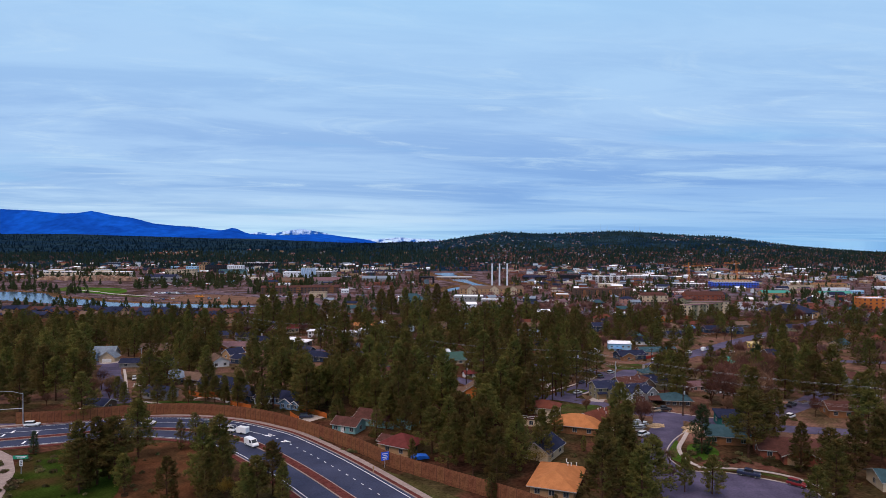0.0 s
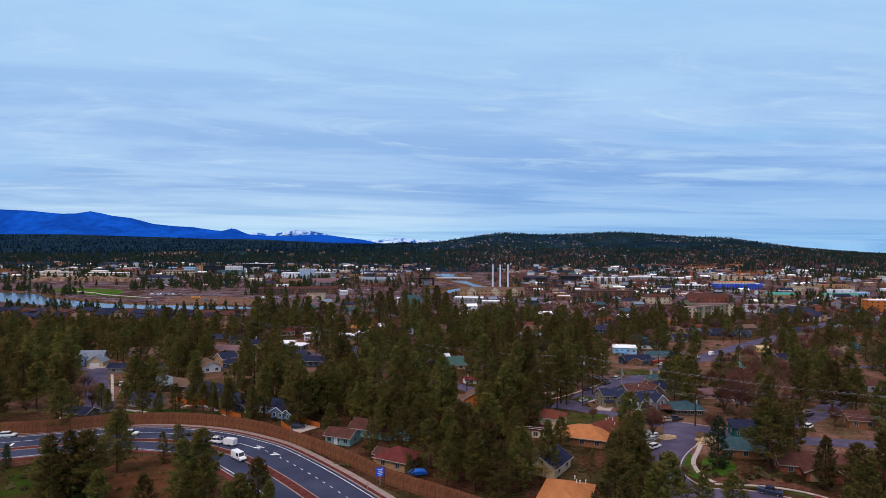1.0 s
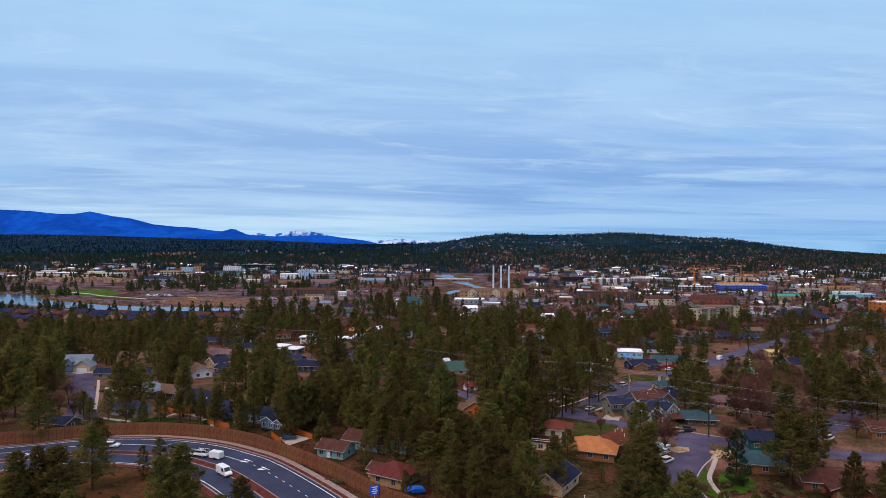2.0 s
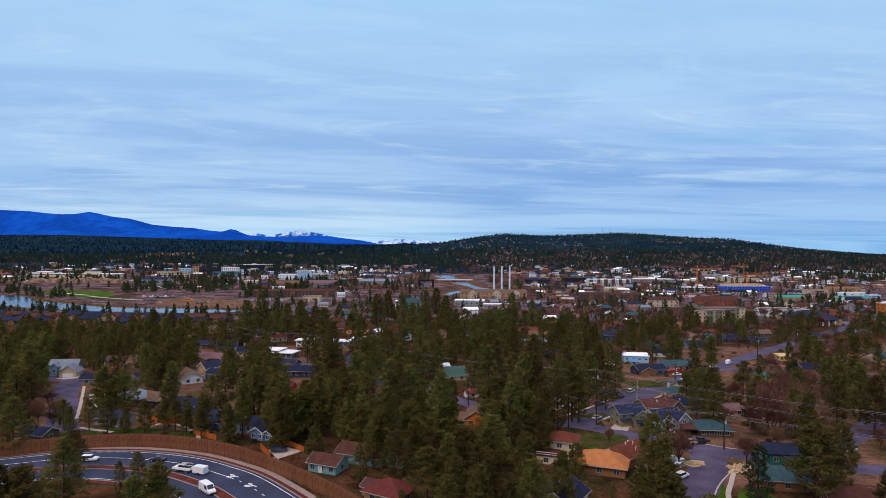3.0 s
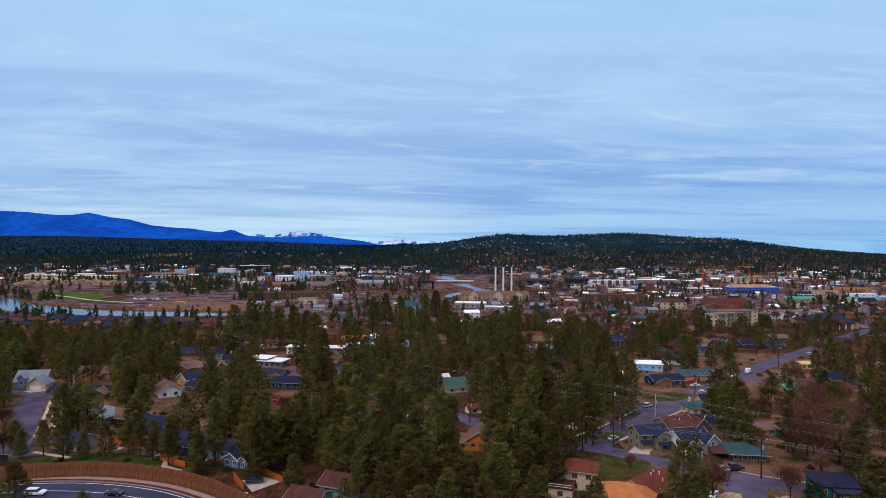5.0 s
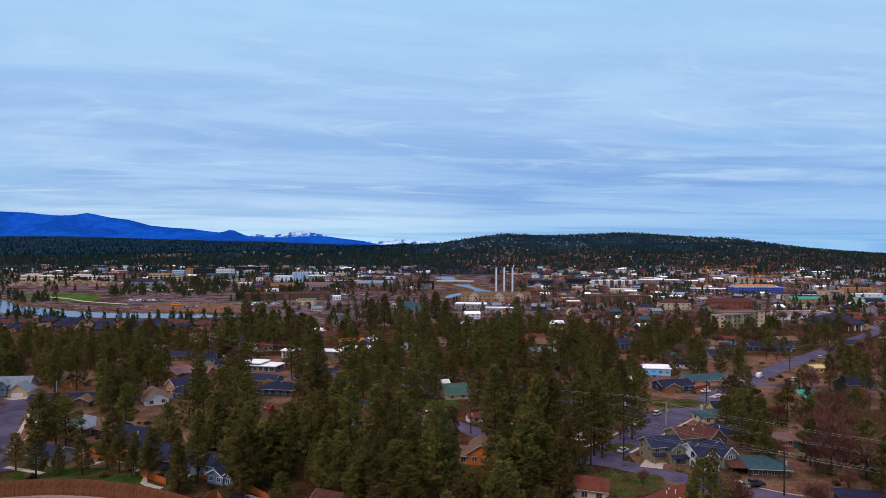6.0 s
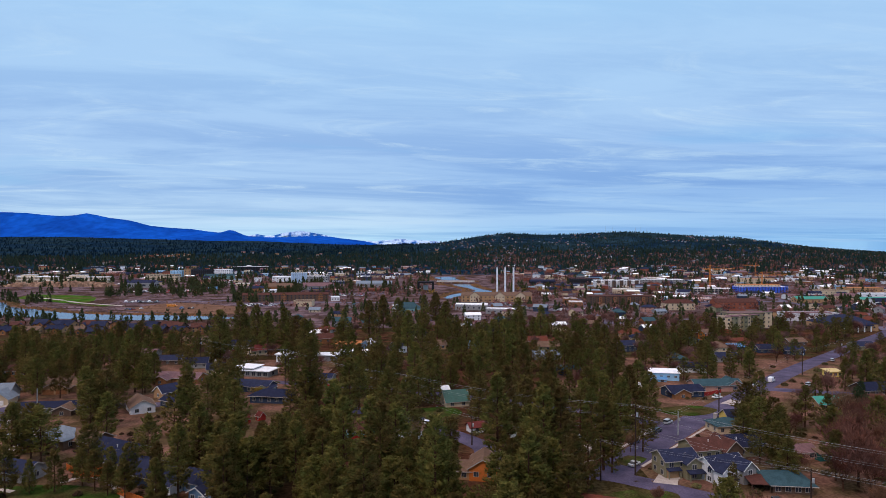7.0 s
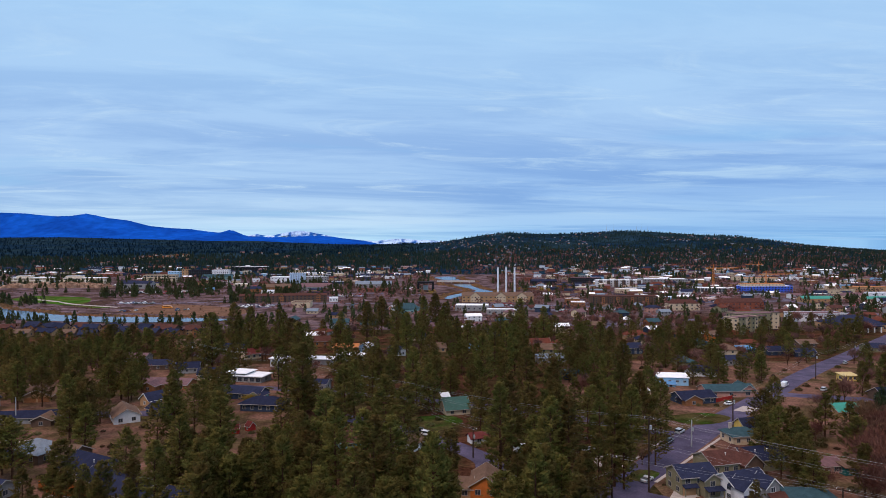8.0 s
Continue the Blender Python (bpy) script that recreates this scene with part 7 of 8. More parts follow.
def car_paint(name, color):
    if name not in CAR_PAINT:
        m = mat("car_paint_" + name, color, 0.3, 0.04, 1.0, 4.0, 0.0)
        m.node_tree.nodes["Principled BSDF"].inputs["Coat Weight"].default_value = 0.6
        CAR_PAINT[name] = m
    return CAR_PAINT[name]


PAINTS = {"white": (0.78, 0.79, 0.80), "black": (0.018, 0.018, 0.022), "navy": (0.020, 0.030, 0.070), "red": (0.200, 0.014, 0.017), "silver": (0.42, 0.44, 0.46), "grey": (0.12, 0.125, 0.135), "blue": (0.04, 0.10, 0.28), "orange": (0.70, 0.26, 0.03), "tan": (0.40, 0.30, 0.20)}
FORMS = {  # length, width, body outline and cabin outline seen from the side
    "sedan": (4.7, 1.8, [(-2.3, 0.35), (2.3, 0.35), (2.35, 0.7), (2.2, 0.85), (1.1, 0.98), (-1.6, 1.02), (-2.3, 0.95), (-2.35, 0.6)], [(1.0, 0.97), (0.35, 1.42), (-0.9, 1.45), (-1.75, 1.0)]),
    "suv": (4.8, 1.95, [(-2.35, 0.4), (2.35, 0.4), (2.4, 0.8), (2.25, 1.02), (1.15, 1.12), (-2.3, 1.15), (-2.4, 0.7)], [(1.1, 1.1), (0.5, 1.72), (-2.0, 1.75), (-2.35, 1.12)]),
    "pickup": (5.9, 2.0, [(-2.95, 0.6), (2.9, 0.6), (2.95, 1.05), (2.8, 1.28), (1.3, 1.36), (-2.9, 1.38), (-2.98, 0.9)], [(1.25, 1.34), (0.65, 2.02), (-1.0, 2.04), (-1.2, 1.36)]),
    "van": (5.9, 2.05, [(-2.95, 0.4), (2.9, 0.4), (2.95, 0.9), (2.7, 1.2), (1.95, 1.4), (1.2, 2.45), (-2.8, 2.5), (-2.95, 2.2)], [(1.9, 1.38), (1.28, 2.3), (0.4, 2.3), (0.4, 1.38)]),
}


def vehicle(form, paint, x, y, rot, label, category="car", full=True, extras=(), group=""):
    L, W, body, cab = FORMS[form]
    r = thing({"sedan": "car", "suv": "car", "pickup": "pickup_truck", "van": "van"}[form], label, category, pose(x, y, gz(x, y) + 0.055, 0, 0, rot), group)
    P = car_paint(paint, PAINTS[paint])
    s = Shape().prism(body, -W / 2, W / 2, "y")
    ob = part("body", s, P, r)
    bm = bmesh.new()
    bm.from_mesh(ob.data)
    bmesh.ops.recalc_face_normals(bm, faces=bm.faces)
    bmesh.ops.bevel(bm, geom=[e for e in bm.edges if len(e.link_faces) == 2 and e.calc_face_angle(0) > 0.9], offset=0.07, segments=1, affect="EDGES")
    bm.to_mesh(ob.data)
    bm.free()
    if form == "van":
        c = Shape().prism(cab, -W / 2 - 0.012, W / 2 + 0.012, "y")
        part("side_window", c, CARGLASS, r)
        part("windscreen", roof_slab((1.97, -0.85, 1.46), (1.97, 0.85, 1.46), (1.35, 0.8, 2.34), (1.35, -0.8, 2.34), 0.03), CARGLASS, r)
    else:
        t = W / 2 - 0.12
        c = Shape()
        inner = [(p[0], p[1]) for p in cab]
        n = len(inner)
        lo = [(p[0], -W / 2 + 0.06 if p[1] < 1.25 else -t + 0.1, p[1]) for p in inner]
        hi = [(p[0], -q[1], p[1]) for p, q in zip(inner, lo)]
        c.add(lo + hi, [tuple(range(n)), tuple(range(n, 2 * n))[::-1]] + [(i, n + i, n + (i + 1) % n, (i + 1) % n) for i in range(n)])
        part("glass_cabin", c, CARGLASS, r)
        top = sorted(inner, key=lambda p: -p[1])[:2]
        xa, xb = sorted(p[0] for p in top)
        z = max(p[1] for p in top)
        part("roof", Shape().box(xa - 0.05, xb + 0.08, -t + 0.06, t - 0.06, z - 0.03, z + 0.05), P, r)
    rad = 0.36 if form in ("pickup", "van") else 0.33
    if not full:
        s = Shape()
        for wx in (-L * 0.3, L * 0.31):
            s.tube((wx, -W / 2 + 0.02, rad), (wx, W / 2 - 0.02, rad), rad, rad, 8)
        part("wheels", s, RUBBER, r)
    for wx in (-L * 0.3, L * 0.31) if full else ():
        for wy in (-1, 1):
            w = part("wheel", Shape().tube((0, -0.12, 0), (0, 0.12, 0), rad, rad, 12), RUBBER, r, m=pose(wx, wy * (W / 2 - 0.1), rad))
            if full:
                part("rim", Shape().tube((0, wy * 0.10, 0), (0, wy * 0.135, 0), rad * 0.6, rad * 0.55, 8), STEEL, w)
    if full:
        for wy in (-1, 1):
            part("headlight", Shape().box(L / 2 - 0.12, L / 2 + 0.02, -0.2, 0.2, 0.66, 0.84), WHITE, r, m=pose(0, wy * (W / 2 - 0.3), 0))
            part("tail_light", Shape().box(-L / 2 - 0.02, -L / 2 + 0.06, -0.13, 0.13, 0.7, 0.95), car_paint("red", PAINTS["red"]), r, m=pose(0, wy * (W / 2 - 0.2), 0))
        part("bumper", Shape().box(L / 2 - 0.05, L / 2 + 0.06, -W / 2 + 0.1, W / 2 - 0.1, 0.4, 0.6), RUBBER, r)
    return r


vehicle("van", "white", -60.8, 200.6, -44, "white high-roofed panel van on the parkway", "van")
p = vehicle("pickup", "white", -73.3, 215.4, 164, "white pickup truck with roof bars towing a trailer", "pickup")
part("bed", Shape().box(-2.8, -1.3, -0.8, 0.8, 1.38, 1.40), RUBBER, p)
for k in (-0.85, 0.85):
    part("roof_bar", Shape().box(-2.8, 0.8, k - 0.05, k + 0.05, 2.16, 2.26), car_paint("white", PAINTS["white"]), p)
for k in (-2.7, -1.9, -1.1, -0.3, 0.5):
    part("cross_bar", Shape().box(k - 0.04, k + 0.04, -0.85, 0.85, 2.17, 2.25), RUBBER, p)
for k in (-2.7, -1.3):
    for j in (-0.85, 0.85):
        part("rack_post", Shape().box(k - 0.04, k + 0.04, j - 0.04, j + 0.04, 1.38, 2.17), STEEL, p)
t = thing("cargo_trailer", "white box trailer behind the pickup", "trailer", pose(-67.6, 213.4, 0.055, 0, 0, 160))
part("body", Shape().prism([(-1.9, 0.45), (1.9, 0.45), (1.9, 2.1), (1.75, 2.3), (-1.75, 2.3), (-1.9, 2.1)], -1.0, 1.0, "y"), car_paint("white", PAINTS["white"]), t)
for k in (-1.05, 1.05):
    part("wheel", Shape().tube((0, -0.12, 0), (0, 0.12, 0), 0.33, 0.33, 12), RUBBER, t, m=pose(-0.1, k, 0.33))
    part("mudguard", Shape().box(-0.55, 0.35, -0.16, 0.16, 0.68, 0.76), STEEL, t, m=pose(0, k * 1.02, 0))
part("drawbar", Shape().box(1.9, 3.1, -0.06, 0.06, 0.45, 0.56), STEEL, t)
part("rear_door", Shape().box(-1.93, -1.9, -0.85, 0.85, 0.55, 2.15), WHITE, t)
STREET_CARS = (
    ("suv", "white", -143, 220.5, 10, "white off-road car at the junction"), ("suv", "white", -104, 223.2, 4, "white car on the parkway"), ("sedan", "black", -84, 223.5, 172, "black car on the parkway"),
    ("suv", "white", 66.5, 213.3, 40, "white hatchback parked on the street"), ("pickup", "navy", 84.5, 177.3, -32, "dark blue pickup parked by the kerb"), ("suv", "red", 94, 170.3, -48, "dark red car parked by the kerb"),
    ("suv", "navy", -50.6, 232.3, 12, "dark car parked on the concrete drive"), ("sedan", "black", -33, 228.8, 10, "black car parked on dirt"), ("suv", "silver", -146, 299, -64, "silver van-like car parked in the close"),
    ("suv", "white", -143, 306, 20, "white car on a driveway"), ("sedan", "silver", 57, 273, 45, "silver car by the street corner"), ("sedan", "navy", 64, 296, 49, "dark car parked on the avenue"),
    ("suv", "black", 76, 310, 49, "black car parked on the avenue"), ("suv", "silver", 84, 322, 47, "silver car parked on the avenue"), ("sedan", "white", 88, 272, 70, "white car between two houses"),
    ("suv", "tan", 80, 243, 10, "brown car under the carport"), ("pickup", "black", 84, 244, 10, "dark pickup beside the carport"), ("suv", "white", -5, 318.5, -30, "white car parked by the lawn"), ("suv", "black", -9, 326, -30, "black car parked by the lawn"))
YARD_CARS = (
    ("sedan", "white", 121, 366, 20, "white car in front of the house"), ("suv", "red", 101, 227, 0, "red car before the dark house"), ("pickup", "white", 150, 391, 48, "white pickup on the avenue"),
    ("van", "white", 165, 405, 48, "white van driving on the avenue"), ("suv", "silver", 178, 395, 40, "silver car off the avenue"), ("sedan", "white", 120, 276, 60, "white car on a drive"),
    ("sedan", "white", 150, 302, 12, "white car parked beside a house"), ("suv", "silver", 157, 304, 12, "silver car parked beside a house"), ("pickup", "black", 137, 252, 40, "dark pickup on the street"),
    ("suv", "white", 128, 236, 40, "white car parked on the side street"), ("suv", "blue", 172, 262, 10, "blue car in a yard"), ("sedan", "silver", 47, 301, 20, "silver car on a drive"),
    ("suv", "white", -58, 412, 10, "white car by the far street"), ("van", "white", 26, 300, 30, "white camper van by the shed"), ("suv", "silver", 235, 470, 46, "silver car on the avenue"))
for form, paint, x, y, rot, lab in STREET_CARS + YARD_CARS:
    vehicle(form, paint, x, y, rot, lab, "van" if form == "van" else "car")
# two covered boats on trailers by the boulders
for x, y, rr_ in ((68.5, 224.5, 8), (66.5, 221, 12)):
    b = thing("boat", "white and black motor boat on a trailer", "boat", pose(x, y, 0.1, 0, 0, rr_))
    part("hull", Shape().prism([(-2.9, -0.9), (1.2, -1.0), (2.4, -0.6), (3.1, 0), (2.4, 0.6), (1.2, 1.0), (-2.9, 0.9)], 0.7, 1.5, "z"), car_paint("white", PAINTS["white"]), b)
    part("hull_stripe", Shape().prism([(-2.92, -0.93), (1.2, -1.03), (2.43, -0.62), (3.14, 0), (2.43, 0.62), (1.2, 1.03), (-2.92, 0.93)], 0.95, 1.2, "z"), RUBBER, b)
    part("windscreen", roof_slab((0.6, -0.8, 1.5), (0.6, 0.8, 1.5), (0.0, 0.75, 2.0), (0.0, -0.75, 2.0), 0.05), CARGLASS, b)
    part("canopy", Shape().box(-2.4, 0.1, -0.9, 0.9, 2.1, 2.25), WHITE, b)
    part("trailer", Shape().box(-2.6, 3.8, -0.5, -0.4, 0.4, 0.55).box(-2.6, 3.8, 0.4, 0.5, 0.4, 0.55).box(-2.0, -1.6, -0.4, 0.4, 0.4, 0.7).box(1.0, 1.4, -0.4, 0.4, 0.4, 0.7), STEEL, b)
    for k in (-1, 1):
        part("wheel", Shape().tube((0, -0.1, 0), (0, 0.1, 0), 0.32, 0.32, 10), RUBBER, b, m=pose(-1.2, k * 0.95, 0.25))
# a school bus on the lot above the river
b = thing("school_bus", "yellow-orange school bus on the dirt lot", "bus", pose(-318, 822, gz(-318, 822) + 0.46, 0, 0, 6))
part("body", Shape().prism([(-5.6, 0.6), (5.6, 0.6), (5.6, 1.7), (4.2, 1.9), (3.9, 3.1), (-5.4, 3.2), (-5.6, 2.9)], -1.25, 1.25, "y"), car_paint("orange", PAINTS["orange"]), b)
for k in range(9):
    part("window", Shape().box(-4.9 + 0.95 * k, -4.2 + 0.95 * k, -1.28, 1.28, 1.95, 2.7), CARGLASS, b)
for wx in (-3.4, 3.6):
    for wy in (-1.1, 1.1):
        part("wheel", Shape().tube((0, -0.15, 0), (0, 0.15, 0), 0.5, 0.5, 12), RUBBER, b, m=pose(wx, wy, 0.5))
# parked cars on far lots
rr = random.Random(31)
for x0, y0, n in ((-392, 880, 10), (-352, 790, 4), (-300, 800, 5), (-240, 830, 6), (-60, 850, 6), (120, 780, 8), (180, 800, 8), (60, 850, 6), (250, 860, 8), (420, 1060, 8), (620, 1150, 10), (-150, 980, 8), (330, 900, 8)):
    for k in range(n):
        x, y = x0 + 3.4 * k + rr.uniform(-0.5, 0.5), y0 + rr.uniform(-9, 9)
        v = vehicle(rr.choice(("sedan", "suv", "suv", "pickup")), rr.choice(("white", "silver", "black", "grey", "red", "blue", "white")), x, y, rr.choice((80, 92, 10)), "parked car on a town lot", "car", False, group="cars on the town lots")
        v.location.z += 0.42 if y > 640 else 0

# ---- poles, wires, signs ----


def utility_pole(x, y, hgt, arms, label, material=TIMBER, rot=-35, can=True):
    r = thing("utility_pole", label, "pole", pose(x, y, gz(x, y), 0, 0, rot))
    part("pole", Shape().tube((0, 0, -0.5), (0, 0, hgt), 0.24, 0.16, 10), material, r)
    for z in arms:
        a = part("crossarm", Shape().box(-1.4, 1.4, -0.08, 0.08, z - 0.09, z + 0.09), TIMBER, r)
        for k in (-1.2, 0.0, 1.2):
            part("insulator", Shape().tube((k, 0, z + 0.09), (k, 0, z + 0.32), 0.06, 0.05, 6), WHITE, a)
    if can:
        part("transformer", Shape().tube((0.45, 0, hgt - 3.4), (0.45, 0, hgt - 2.3), 0.28, 0.28, 10), STEEL, r)
    return r


utility_pole(44, 260, 11.5, (11.0,), "dark timber utility pole with a crossarm", can=False)
utility_pole(55, 265, 20, (19.4, 16.5), "tall dark timber utility pole at the corner")
utility_pole(82, 306, 8.5, (), "pale steel pole beside the avenue", STEEL)
utility_pole(109, 336, 11, (10.5,), "timber utility pole by the avenue")
utility_pole(89, 238, 11.5, (11,), "timber utility pole by the teal-roofed house")
utility_pole(10, 294, 9.5, (9,), "timber pole beside the narrow street")
utility_pole(-78, 398, 17, (16.5, 14.5), "tall timber utility pole in the grove")
utility_pole(-15, 335, 16, (15.5, 13), "tall timber utility pole among pines")
utility_pole(140, 208, 18, (17.5, 15), "tall timber utility pole with crossarms")
utility_pole(191, 424, 14, (13.5, 12.5), "timber utility pole on the avenue")
utility_pole(-140, 450, 16, (15.5,), "tall timber utility pole")
utility_pole(-100, 402, 10, (9.6,), "timber pole by the far street")
utility_pole(240, 470, 13, (12.5,), "timber utility pole on the avenue")
utility_pole(-160, 335, 10, (), "slim pole by the close", STEEL, can=False)


def wire(a, b, sag, side=0.0, lift=0.0):
    (x0, y0, h0), (x1, y1, h1) = a, b
    d = Vector((x1 - x0, y1 - y0, 0)).normalized()
    n = Vector((-d.y, d.x, 0)) * side
    s = Shape()
    pts = []
    for k in range(17):
        t = k / 16
        x, y = x0 + (x1 - x0) * t + n.x, y0 + (y1 - y0) * t + n.y
        z = (gz(x0, y0) + h0) * (1 - t) + (gz(x1, y1) + h1) * t - sag * 4 * t * (1 - t) + lift
        pts.append((x, y, z))
    up = Vector((0, 0, 1))
    for p in pts:
        w = d.cross(up)
        s.v += [tuple(Vector(p) + (w * math.cos(k * math.tau / 4) + up * math.sin(k * math.tau / 4)) * 0.014) for k in range(4)]
    for j in range(16):
        s.f += [(j * 4 + k, j * 4 + (k + 1) % 4, j * 4 + 4 + (k + 1) % 4, j * 4 + 4 + k) for k in range(4)]
    single("power_line", s, WIRE, "thin sagging overhead wire between poles", "wire", group="overhead wires")


LINE = [(-140, 450), (-78, 398), (-15, 335), (55, 265), (140, 208), (230, 150)]
TOPS = [16, 17, 16, 20, 18, 18]
for k in range(5):
    a, b = (*LINE[k], TOPS[k]), (*LINE[k + 1], TOPS[k + 1])
    for side, lift, sag in ((-1.2, -0.3, 1.6), (1.2, -0.3, 1.7), (0, -0.2, 1.5), (-1.1, -3.1, 2.0), (1.1, -3.1, 2.1), (0, -6.5, 2.2), (0.3, -7.3, 2.4)):
        wire(a, b, sag, side, lift)
for a, b in (((44, 260, 11.2), (89, 238, 11.2)), ((55, 265, 11), (82, 306, 8.4)), ((82, 306, 8.4), (109, 336, 10.8)), ((89, 238, 11), (140, 208, 11)), ((109, 336, 10.6), (191, 424, 13.6)), ((10, 294, 9.2), (44, 260, 11)), ((191, 424, 13), (240, 470, 12.6)), ((-15, 335, 10), (10, 294, 9.2))):
    for side in (-0.9, 0.9):
        wire(a, b, 0.9, side)

s = thing("road_sign", "blue road sign with unreadable white lettering", "sign", pose(-17, 182.2, 0, 0, 0, 25))
part("post", Shape().box(-0.07, 0.07, -0.05, 0.05, -0.2, 4.2), STEEL, s)
part("panel", Shape().box(-1.15, 1.15, -0.1, -0.05, 2.2, 4.6), mat("blue_sign", (0.010, 0.085, 0.620), 0.5, 0.05, 1.0, 4.0, 0.0), s)
for k, (w, z) in enumerate(((0.8, 4.1), (0.55, 3.6), (0.8, 3.1), (0.5, 2.6))):
    part("lettering_bar", Shape().box(-w, w, -0.115, -0.1, z - 0.12, z + 0.12), WHITE, s)
s = thing("road_sign", "small white road sign with a dark mark", "sign", pose(-48.3, 217.6, 0.15, 0, 0, 25))
part("post", Shape().box(-0.05, 0.05, -0.04, 0.04, -0.2, 3.0), STEEL, s)
part("panel", Shape().box(-0.5, 0.5, -0.08, -0.04, 1.9, 3.2), WHITE, s)
part("mark", Shape().box(-0.25, 0.25, -0.095, -0.08, 2.3, 2.8), RUBBER, s)
s = thing("street_sign", "green street sign with unreadable white lettering", "sign", pose(-117, 176, 0, 0, 0, 10))
part("post", Shape().tube((0, 0, -0.2), (0, 0, 4.6), 0.09, 0.08, 8), STEEL, s)
part("panel", Shape().box(-2.0, 1.8, -0.06, 0.02, 4.2, 5.2), mat("green_sign", (0.012, 0.270, 0.150), 0.5, 0.05, 1.0, 4.0, 0.0), s)
for w, z in ((1.4, 4.85), (1.0, 4.5)):
    part("lettering_bar", Shape().box(-w, w, -0.075, -0.06, z - 0.1, z + 0.1), WHITE, s)
part("plate", Shape().box(-0.4, 0.4, -0.08, -0.05, 2.2, 3.9), WHITE, s)
for z in (2.6, 3.1, 3.6):
    part("number_bar", Shape().box(-0.25, 0.25, -0.095, -0.08, z - 0.13, z + 0.13), RUBBER, s)
s = thing("traffic_mast", "steel traffic mast with a lamp arm over the junction", "street lamp", pose(-147.5, 222.5, 0))
part("pole", Shape().tube((0, 0, -0.2), (0, 0, 11.0), 0.18, 0.12, 10), STEEL, s)
part("lamp_arm", Shape().tube((0, 0, 10.8), (-3, -1.0, 11.8), 0.08, 0.07, 6).tube((-3, -1.0, 11.8), (-7, -2.4, 12.2), 0.07, 0.06, 6), STEEL, s)
part("lamp", Shape().box(-8.0, -6.9, -2.6, -2.2, 12.05, 12.3), STEEL, s)
part("signal_arm", Shape().tube((0, 0, 5.7), (-12, -4.5, 6.0), 0.13, 0.08, 8), STEEL, s)
for k in (6.5, 11):
    part("signal_head", Shape().box(-k - 0.2, -k + 0.2, -k * 0.375 - 0.2, -k * 0.375 + 0.2, 5.2, 6.3), RUBBER, s)
s = thing("stop_sign", "small red and green street sign on a post", "sign", pose(90.5, 227.5, 0, 0, 0, 10))
part("post", Shape().tube((0, 0, -0.2), (0, 0, 3.4), 0.06, 0.05, 6), STEEL, s)
part("panel", Shape().prism([(0.38 * math.cos(k * 0.7854 + 0.39), 2.1 + 0.38 * math.sin(k * 0.7854 + 0.39)) for k in range(8)], -0.1, -0.06, "y"), WALLS["red"], s)
part("name_plate", Shape().box(-0.5, 0.5, -0.04, 0.02, 2.9, 3.2), MATS["green_sign"], s)

s = thing("tarpaulin", "bright blue tarpaulin over a low stack by the fence", "tarpaulin", pose(-7.2, 188.1, 0, 0, 0, 20))
part("sheet", Shape().prism([(-2.6, 0.9), (-2.2, 1.6), (-0.8, 1.9), (0.9, 1.75), (2.3, 1.5), (2.6, 0.8)], -1.3, 1.3, "y"), mat("blue_tarp", (0.012, 0.110, 0.520), 0.5, 0.15, 0.8, 4.0, 0.2), s)
part("stack", Shape().box(-2.3, 2.3, -1.1, 1.1, 0, 0.95), TIMBER, s)
s = thing("bollard", "short tan timber post beside the footway", "post", pose(-19.9, 178.8, 0))
part("post", Shape().tube((0, 0, -0.2), (0, 0, 1.7), 0.16, 0.15, 8), WALLS["tan"], s)
part("cap", Shape().tube((0, 0, 1.7), (0, 0, 1.82), 0.19, 0.12, 8), WALLS["tan"], s)

# boulder beds at the street bend, garden shrubs, cedar yard fences
rr = random.Random(15)


def boulder(x, y, r, group):
    s = Shape()
    n = 7
    for lv, k in ((-0.3, 0.9), (0.3, 1.0), (0.75, 0.6)):
        s.v += [(math.cos(i * math.tau / n) * r * k * rr.uniform(0.8, 1.15), math.sin(i * math.tau / n) * r * k * rr.uniform(0.8, 1.15), r * lv * rr.uniform(0.85, 1.1)) for i in range(n)]
    s.v.append((0, 0, r * 0.85))
    for j in range(2):
        s.f += [(j * n + i, j * n + (i + 1) % n, (j + 1) * n + (i + 1) % n, (j + 1) * n + i) for i in range(n)]
    s.f += [(2 * n + i, 2 * n + (i + 1) % n, 3 * n) for i in range(n)]
    single("boulder", s, BOULDER, "tan lava boulder in a planting bed", "rock", pose(x, y, gz(x, y) + 0.1, 0, 0, rr.uniform(0, 360)), group)


patch("planting_bed", [(71, 224.5), (74.5, 227.8), (78, 226.8), (76.6, 223.7), (73, 221.8)], 0.1, BOULDER, "raised bed of tan gravel and boulders", "garden bed", 0.12, step=2)
patch("planting_bed", [(81, 217.5), (85, 222.5), (89.5, 226), (91, 223.5), (86, 217.5)], 0.1, BOULDER, "raised bed of tan gravel and boulders", "garden bed", 0.12, step=2)
for k in range(16):
    boulder(rr.uniform(72.5, 76.6), rr.uniform(223.4, 226.4), rr.uniform(0.35, 0.8), "boulders at the street bend")
    boulder(82.5 + rr.uniform(0, 6), 219 + rr.uniform(-0.5, 4.5), rr.uniform(0.35, 0.8), "boulders at the street bend")


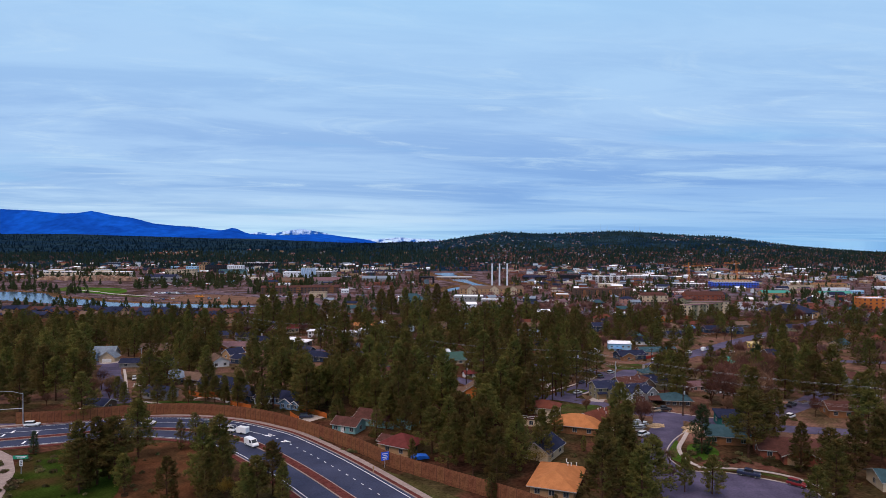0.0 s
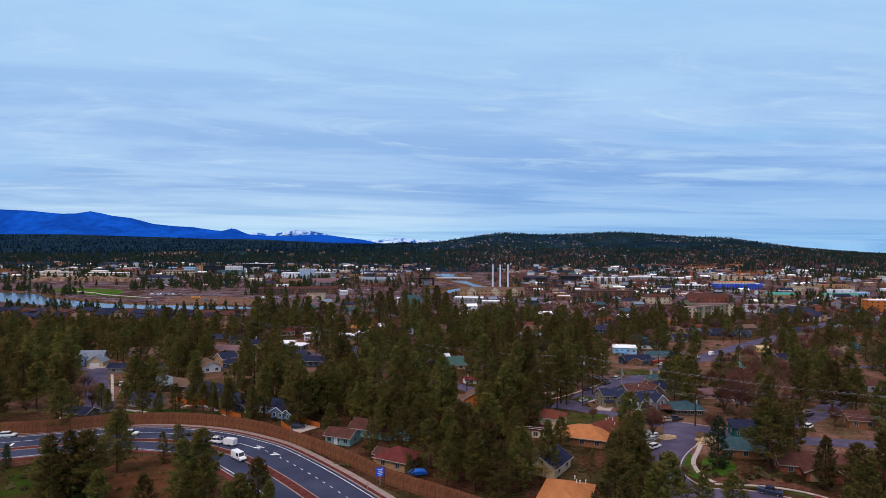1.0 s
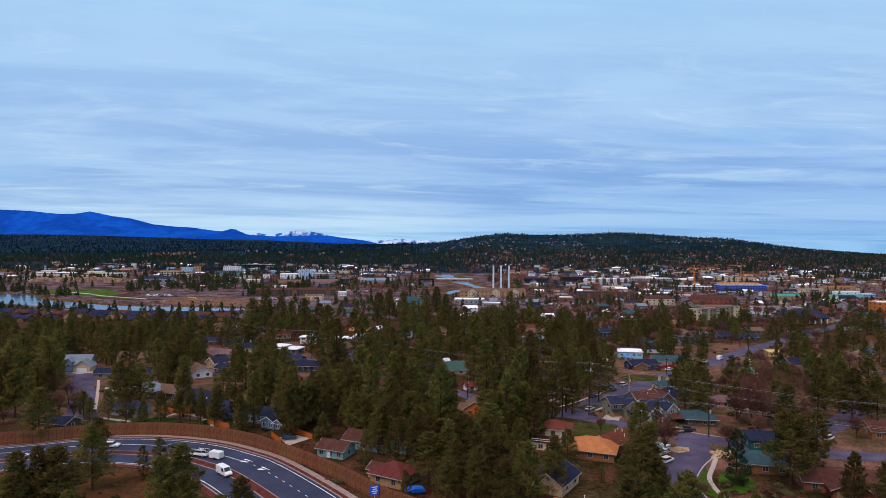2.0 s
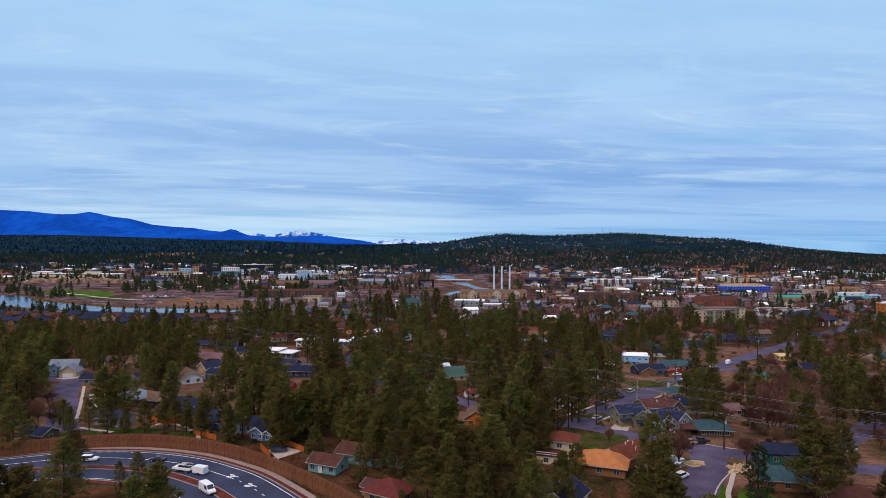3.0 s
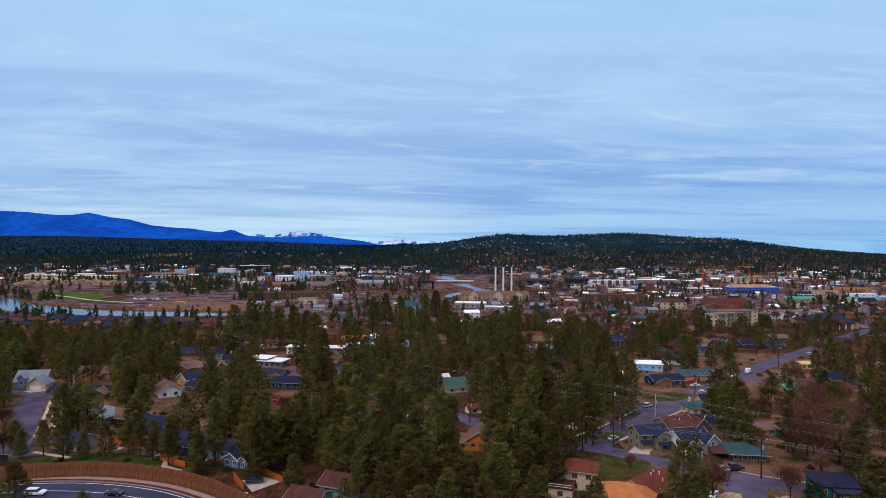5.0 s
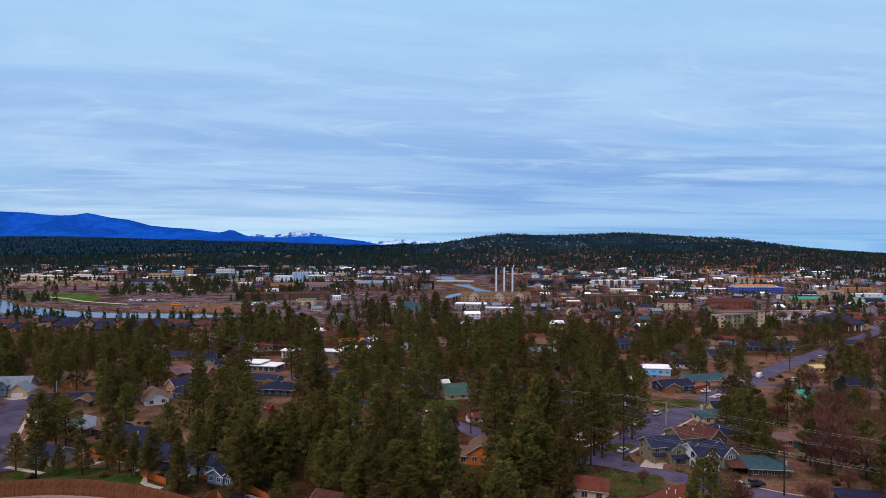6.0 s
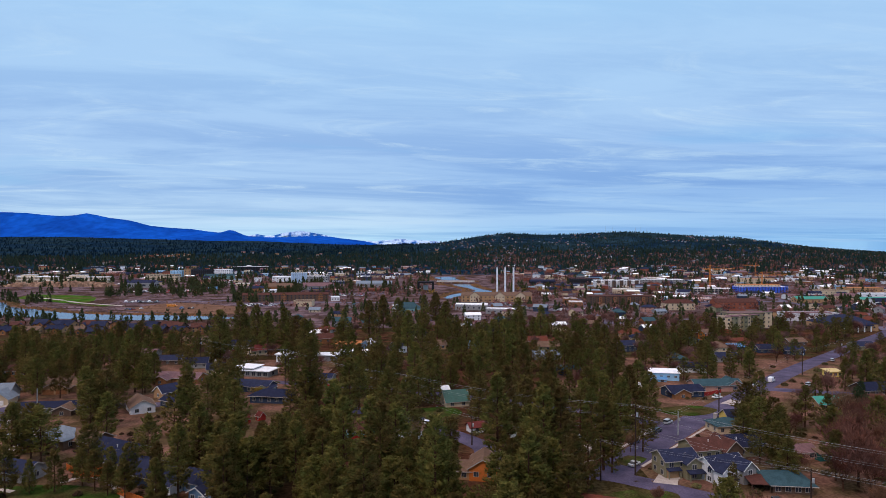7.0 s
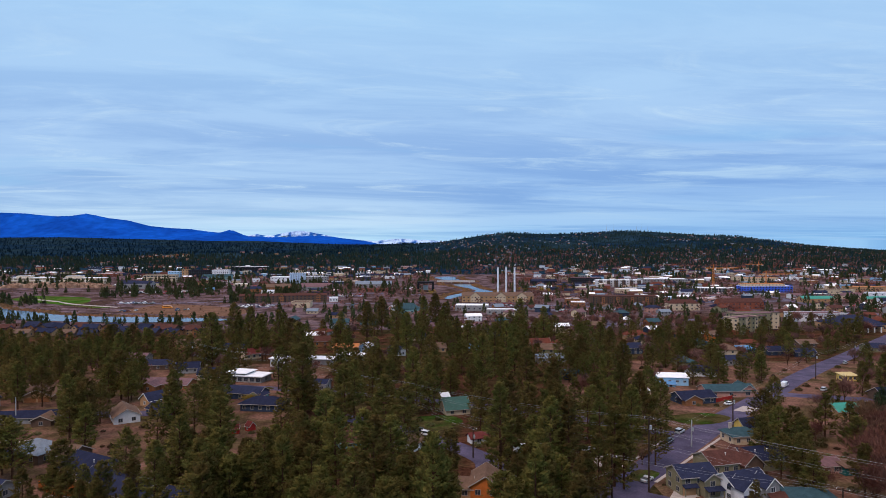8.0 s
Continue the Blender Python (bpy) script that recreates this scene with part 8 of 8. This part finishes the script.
def shrub_mesh(seed):
    r2 = random.Random(seed)
    s = Shape()
    for _ in range(150):
        a, u = r2.uniform(0, math.tau), r2.random()
        rad = math.sqrt(r2.random())
        p = Vector((math.cos(a) * rad, math.sin(a) * rad, 0.1 + u * (1.15 - rad * 0.7)))
        b = Vector((r2.gauss(0, 1), r2.gauss(0, 1), r2.gauss(0.4, 0.7))).normalized() * r2.uniform(0.16, 0.34)
        c = b.orthogonal().normalized() * r2.uniform(0.07, 0.15)
        s.add([p - b, p + c, p + b, p - c], [(0, 1, 2, 3)])
    return s.mesh("shrub", SHRUB)


SHRUBS = [shrub_mesh(k) for k in range(4)]


BRUSH = Shape()


def shrub(x, y, size, group):
    if group == "undergrowth of the grove" or y > 330:
        me = rr.choice(SHRUBS)
        m = pose(x, y, gz(x, y), 0, 0, rr.uniform(0, 360)) @ Matrix.Diagonal((size, size, size, 1))
        BRUSH.add([v.co for v in me.vertices], [tuple(p.vertices) for p in me.polygons], m)
        return
    ob = new("shrub", rr.choice(SHRUBS))
    ob.matrix_basis = pose(x, y, gz(x, y), 0, 0, rr.uniform(0, 360)) @ Matrix.Diagonal((size, size, size * rr.uniform(0.7, 1.1), 1))
    tagged(ob, "low brown and green shrub on the ground", "shrub", group)


for x0, x1, y0, y1, n, sz, g in ((-132, -104, 132, 192, 60, 1.3, "brush by the junction"), (-104, -40, 140, 196, 60, 0.7, "brush inside the curve"), (74, 100, 184, 194, 24, 1.1, "garden shrubs"), (-70, 40, 190, 260, 90, 1.0, "undergrowth of the grove"),
                               (60, 130, 190, 330, 120, 1.2, "garden shrubs"), (-150, -60, 240, 330, 90, 1.2, "garden shrubs"), (-60, 60, 260, 380, 110, 1.3, "undergrowth of the grove"), (100, 240, 300, 460, 100, 1.6, "garden shrubs")):
    for _ in range(n):
        x, y = rr.uniform(x0, x1), rr.uniform(y0, y1)
        p = Vector((x, y, 0))
        if any(min((p - q).length for q in ln) < hw + 1 for ln, hw in ROAD_LINES) or any((x - a) ** 2 + (y - b) ** 2 < (r * 0.7) ** 2 for a, b, r in FOOTPRINTS):
            continue
        shrub(x, y, sz * rr.uniform(0.5, 1.3), g)
single("undergrowth", BRUSH, SHRUB, "low brush under the pines and in far gardens", "brush", kind="stuff")
for pts, lab in (([(-84, 250), (-79, 246.5), (-74, 243.5)], "new orange cedar yard fence"), ([(-71, 260), (-65, 256), (-58, 250.5)], "new orange cedar yard fence"), ([(-57, 245.5), (-50, 239), (-43, 232.5)], "orange cedar yard fence"), ([(-57, 235), (-54.5, 231), (-52, 227.5)], "orange cedar yard fence"),
                 ([(-99, 266), (-94, 264)], "orange cedar yard fence"), ([(-74, 262), (-66, 268), (-60, 275)], "orange cedar yard fence"), ([(-108, 268), (-100, 262), (-92, 262)], "orange cedar yard fence")):
    ln = curve_points(pts, 2.2)
    board_fence(ln, 1.8, CEDAR, CEDAR, lab)
for pts in ([(-103, 257), (-99.5, 262.5), (-93, 260), (-87, 254.5), (-81.5, 248.5), (-80.5, 244.5), (-74, 240.5)], [(-126, 256), (-112, 251)], [(-140, 243), (-128, 245)]):
    ln = curve_points(pts, 2)
    single("footway", ribbon(Shape(), offset(ln, -0.8), offset(ln, 0.8), 0.14, 0.15), CONCRETE, "pale concrete garden path", "path", kind="structure")
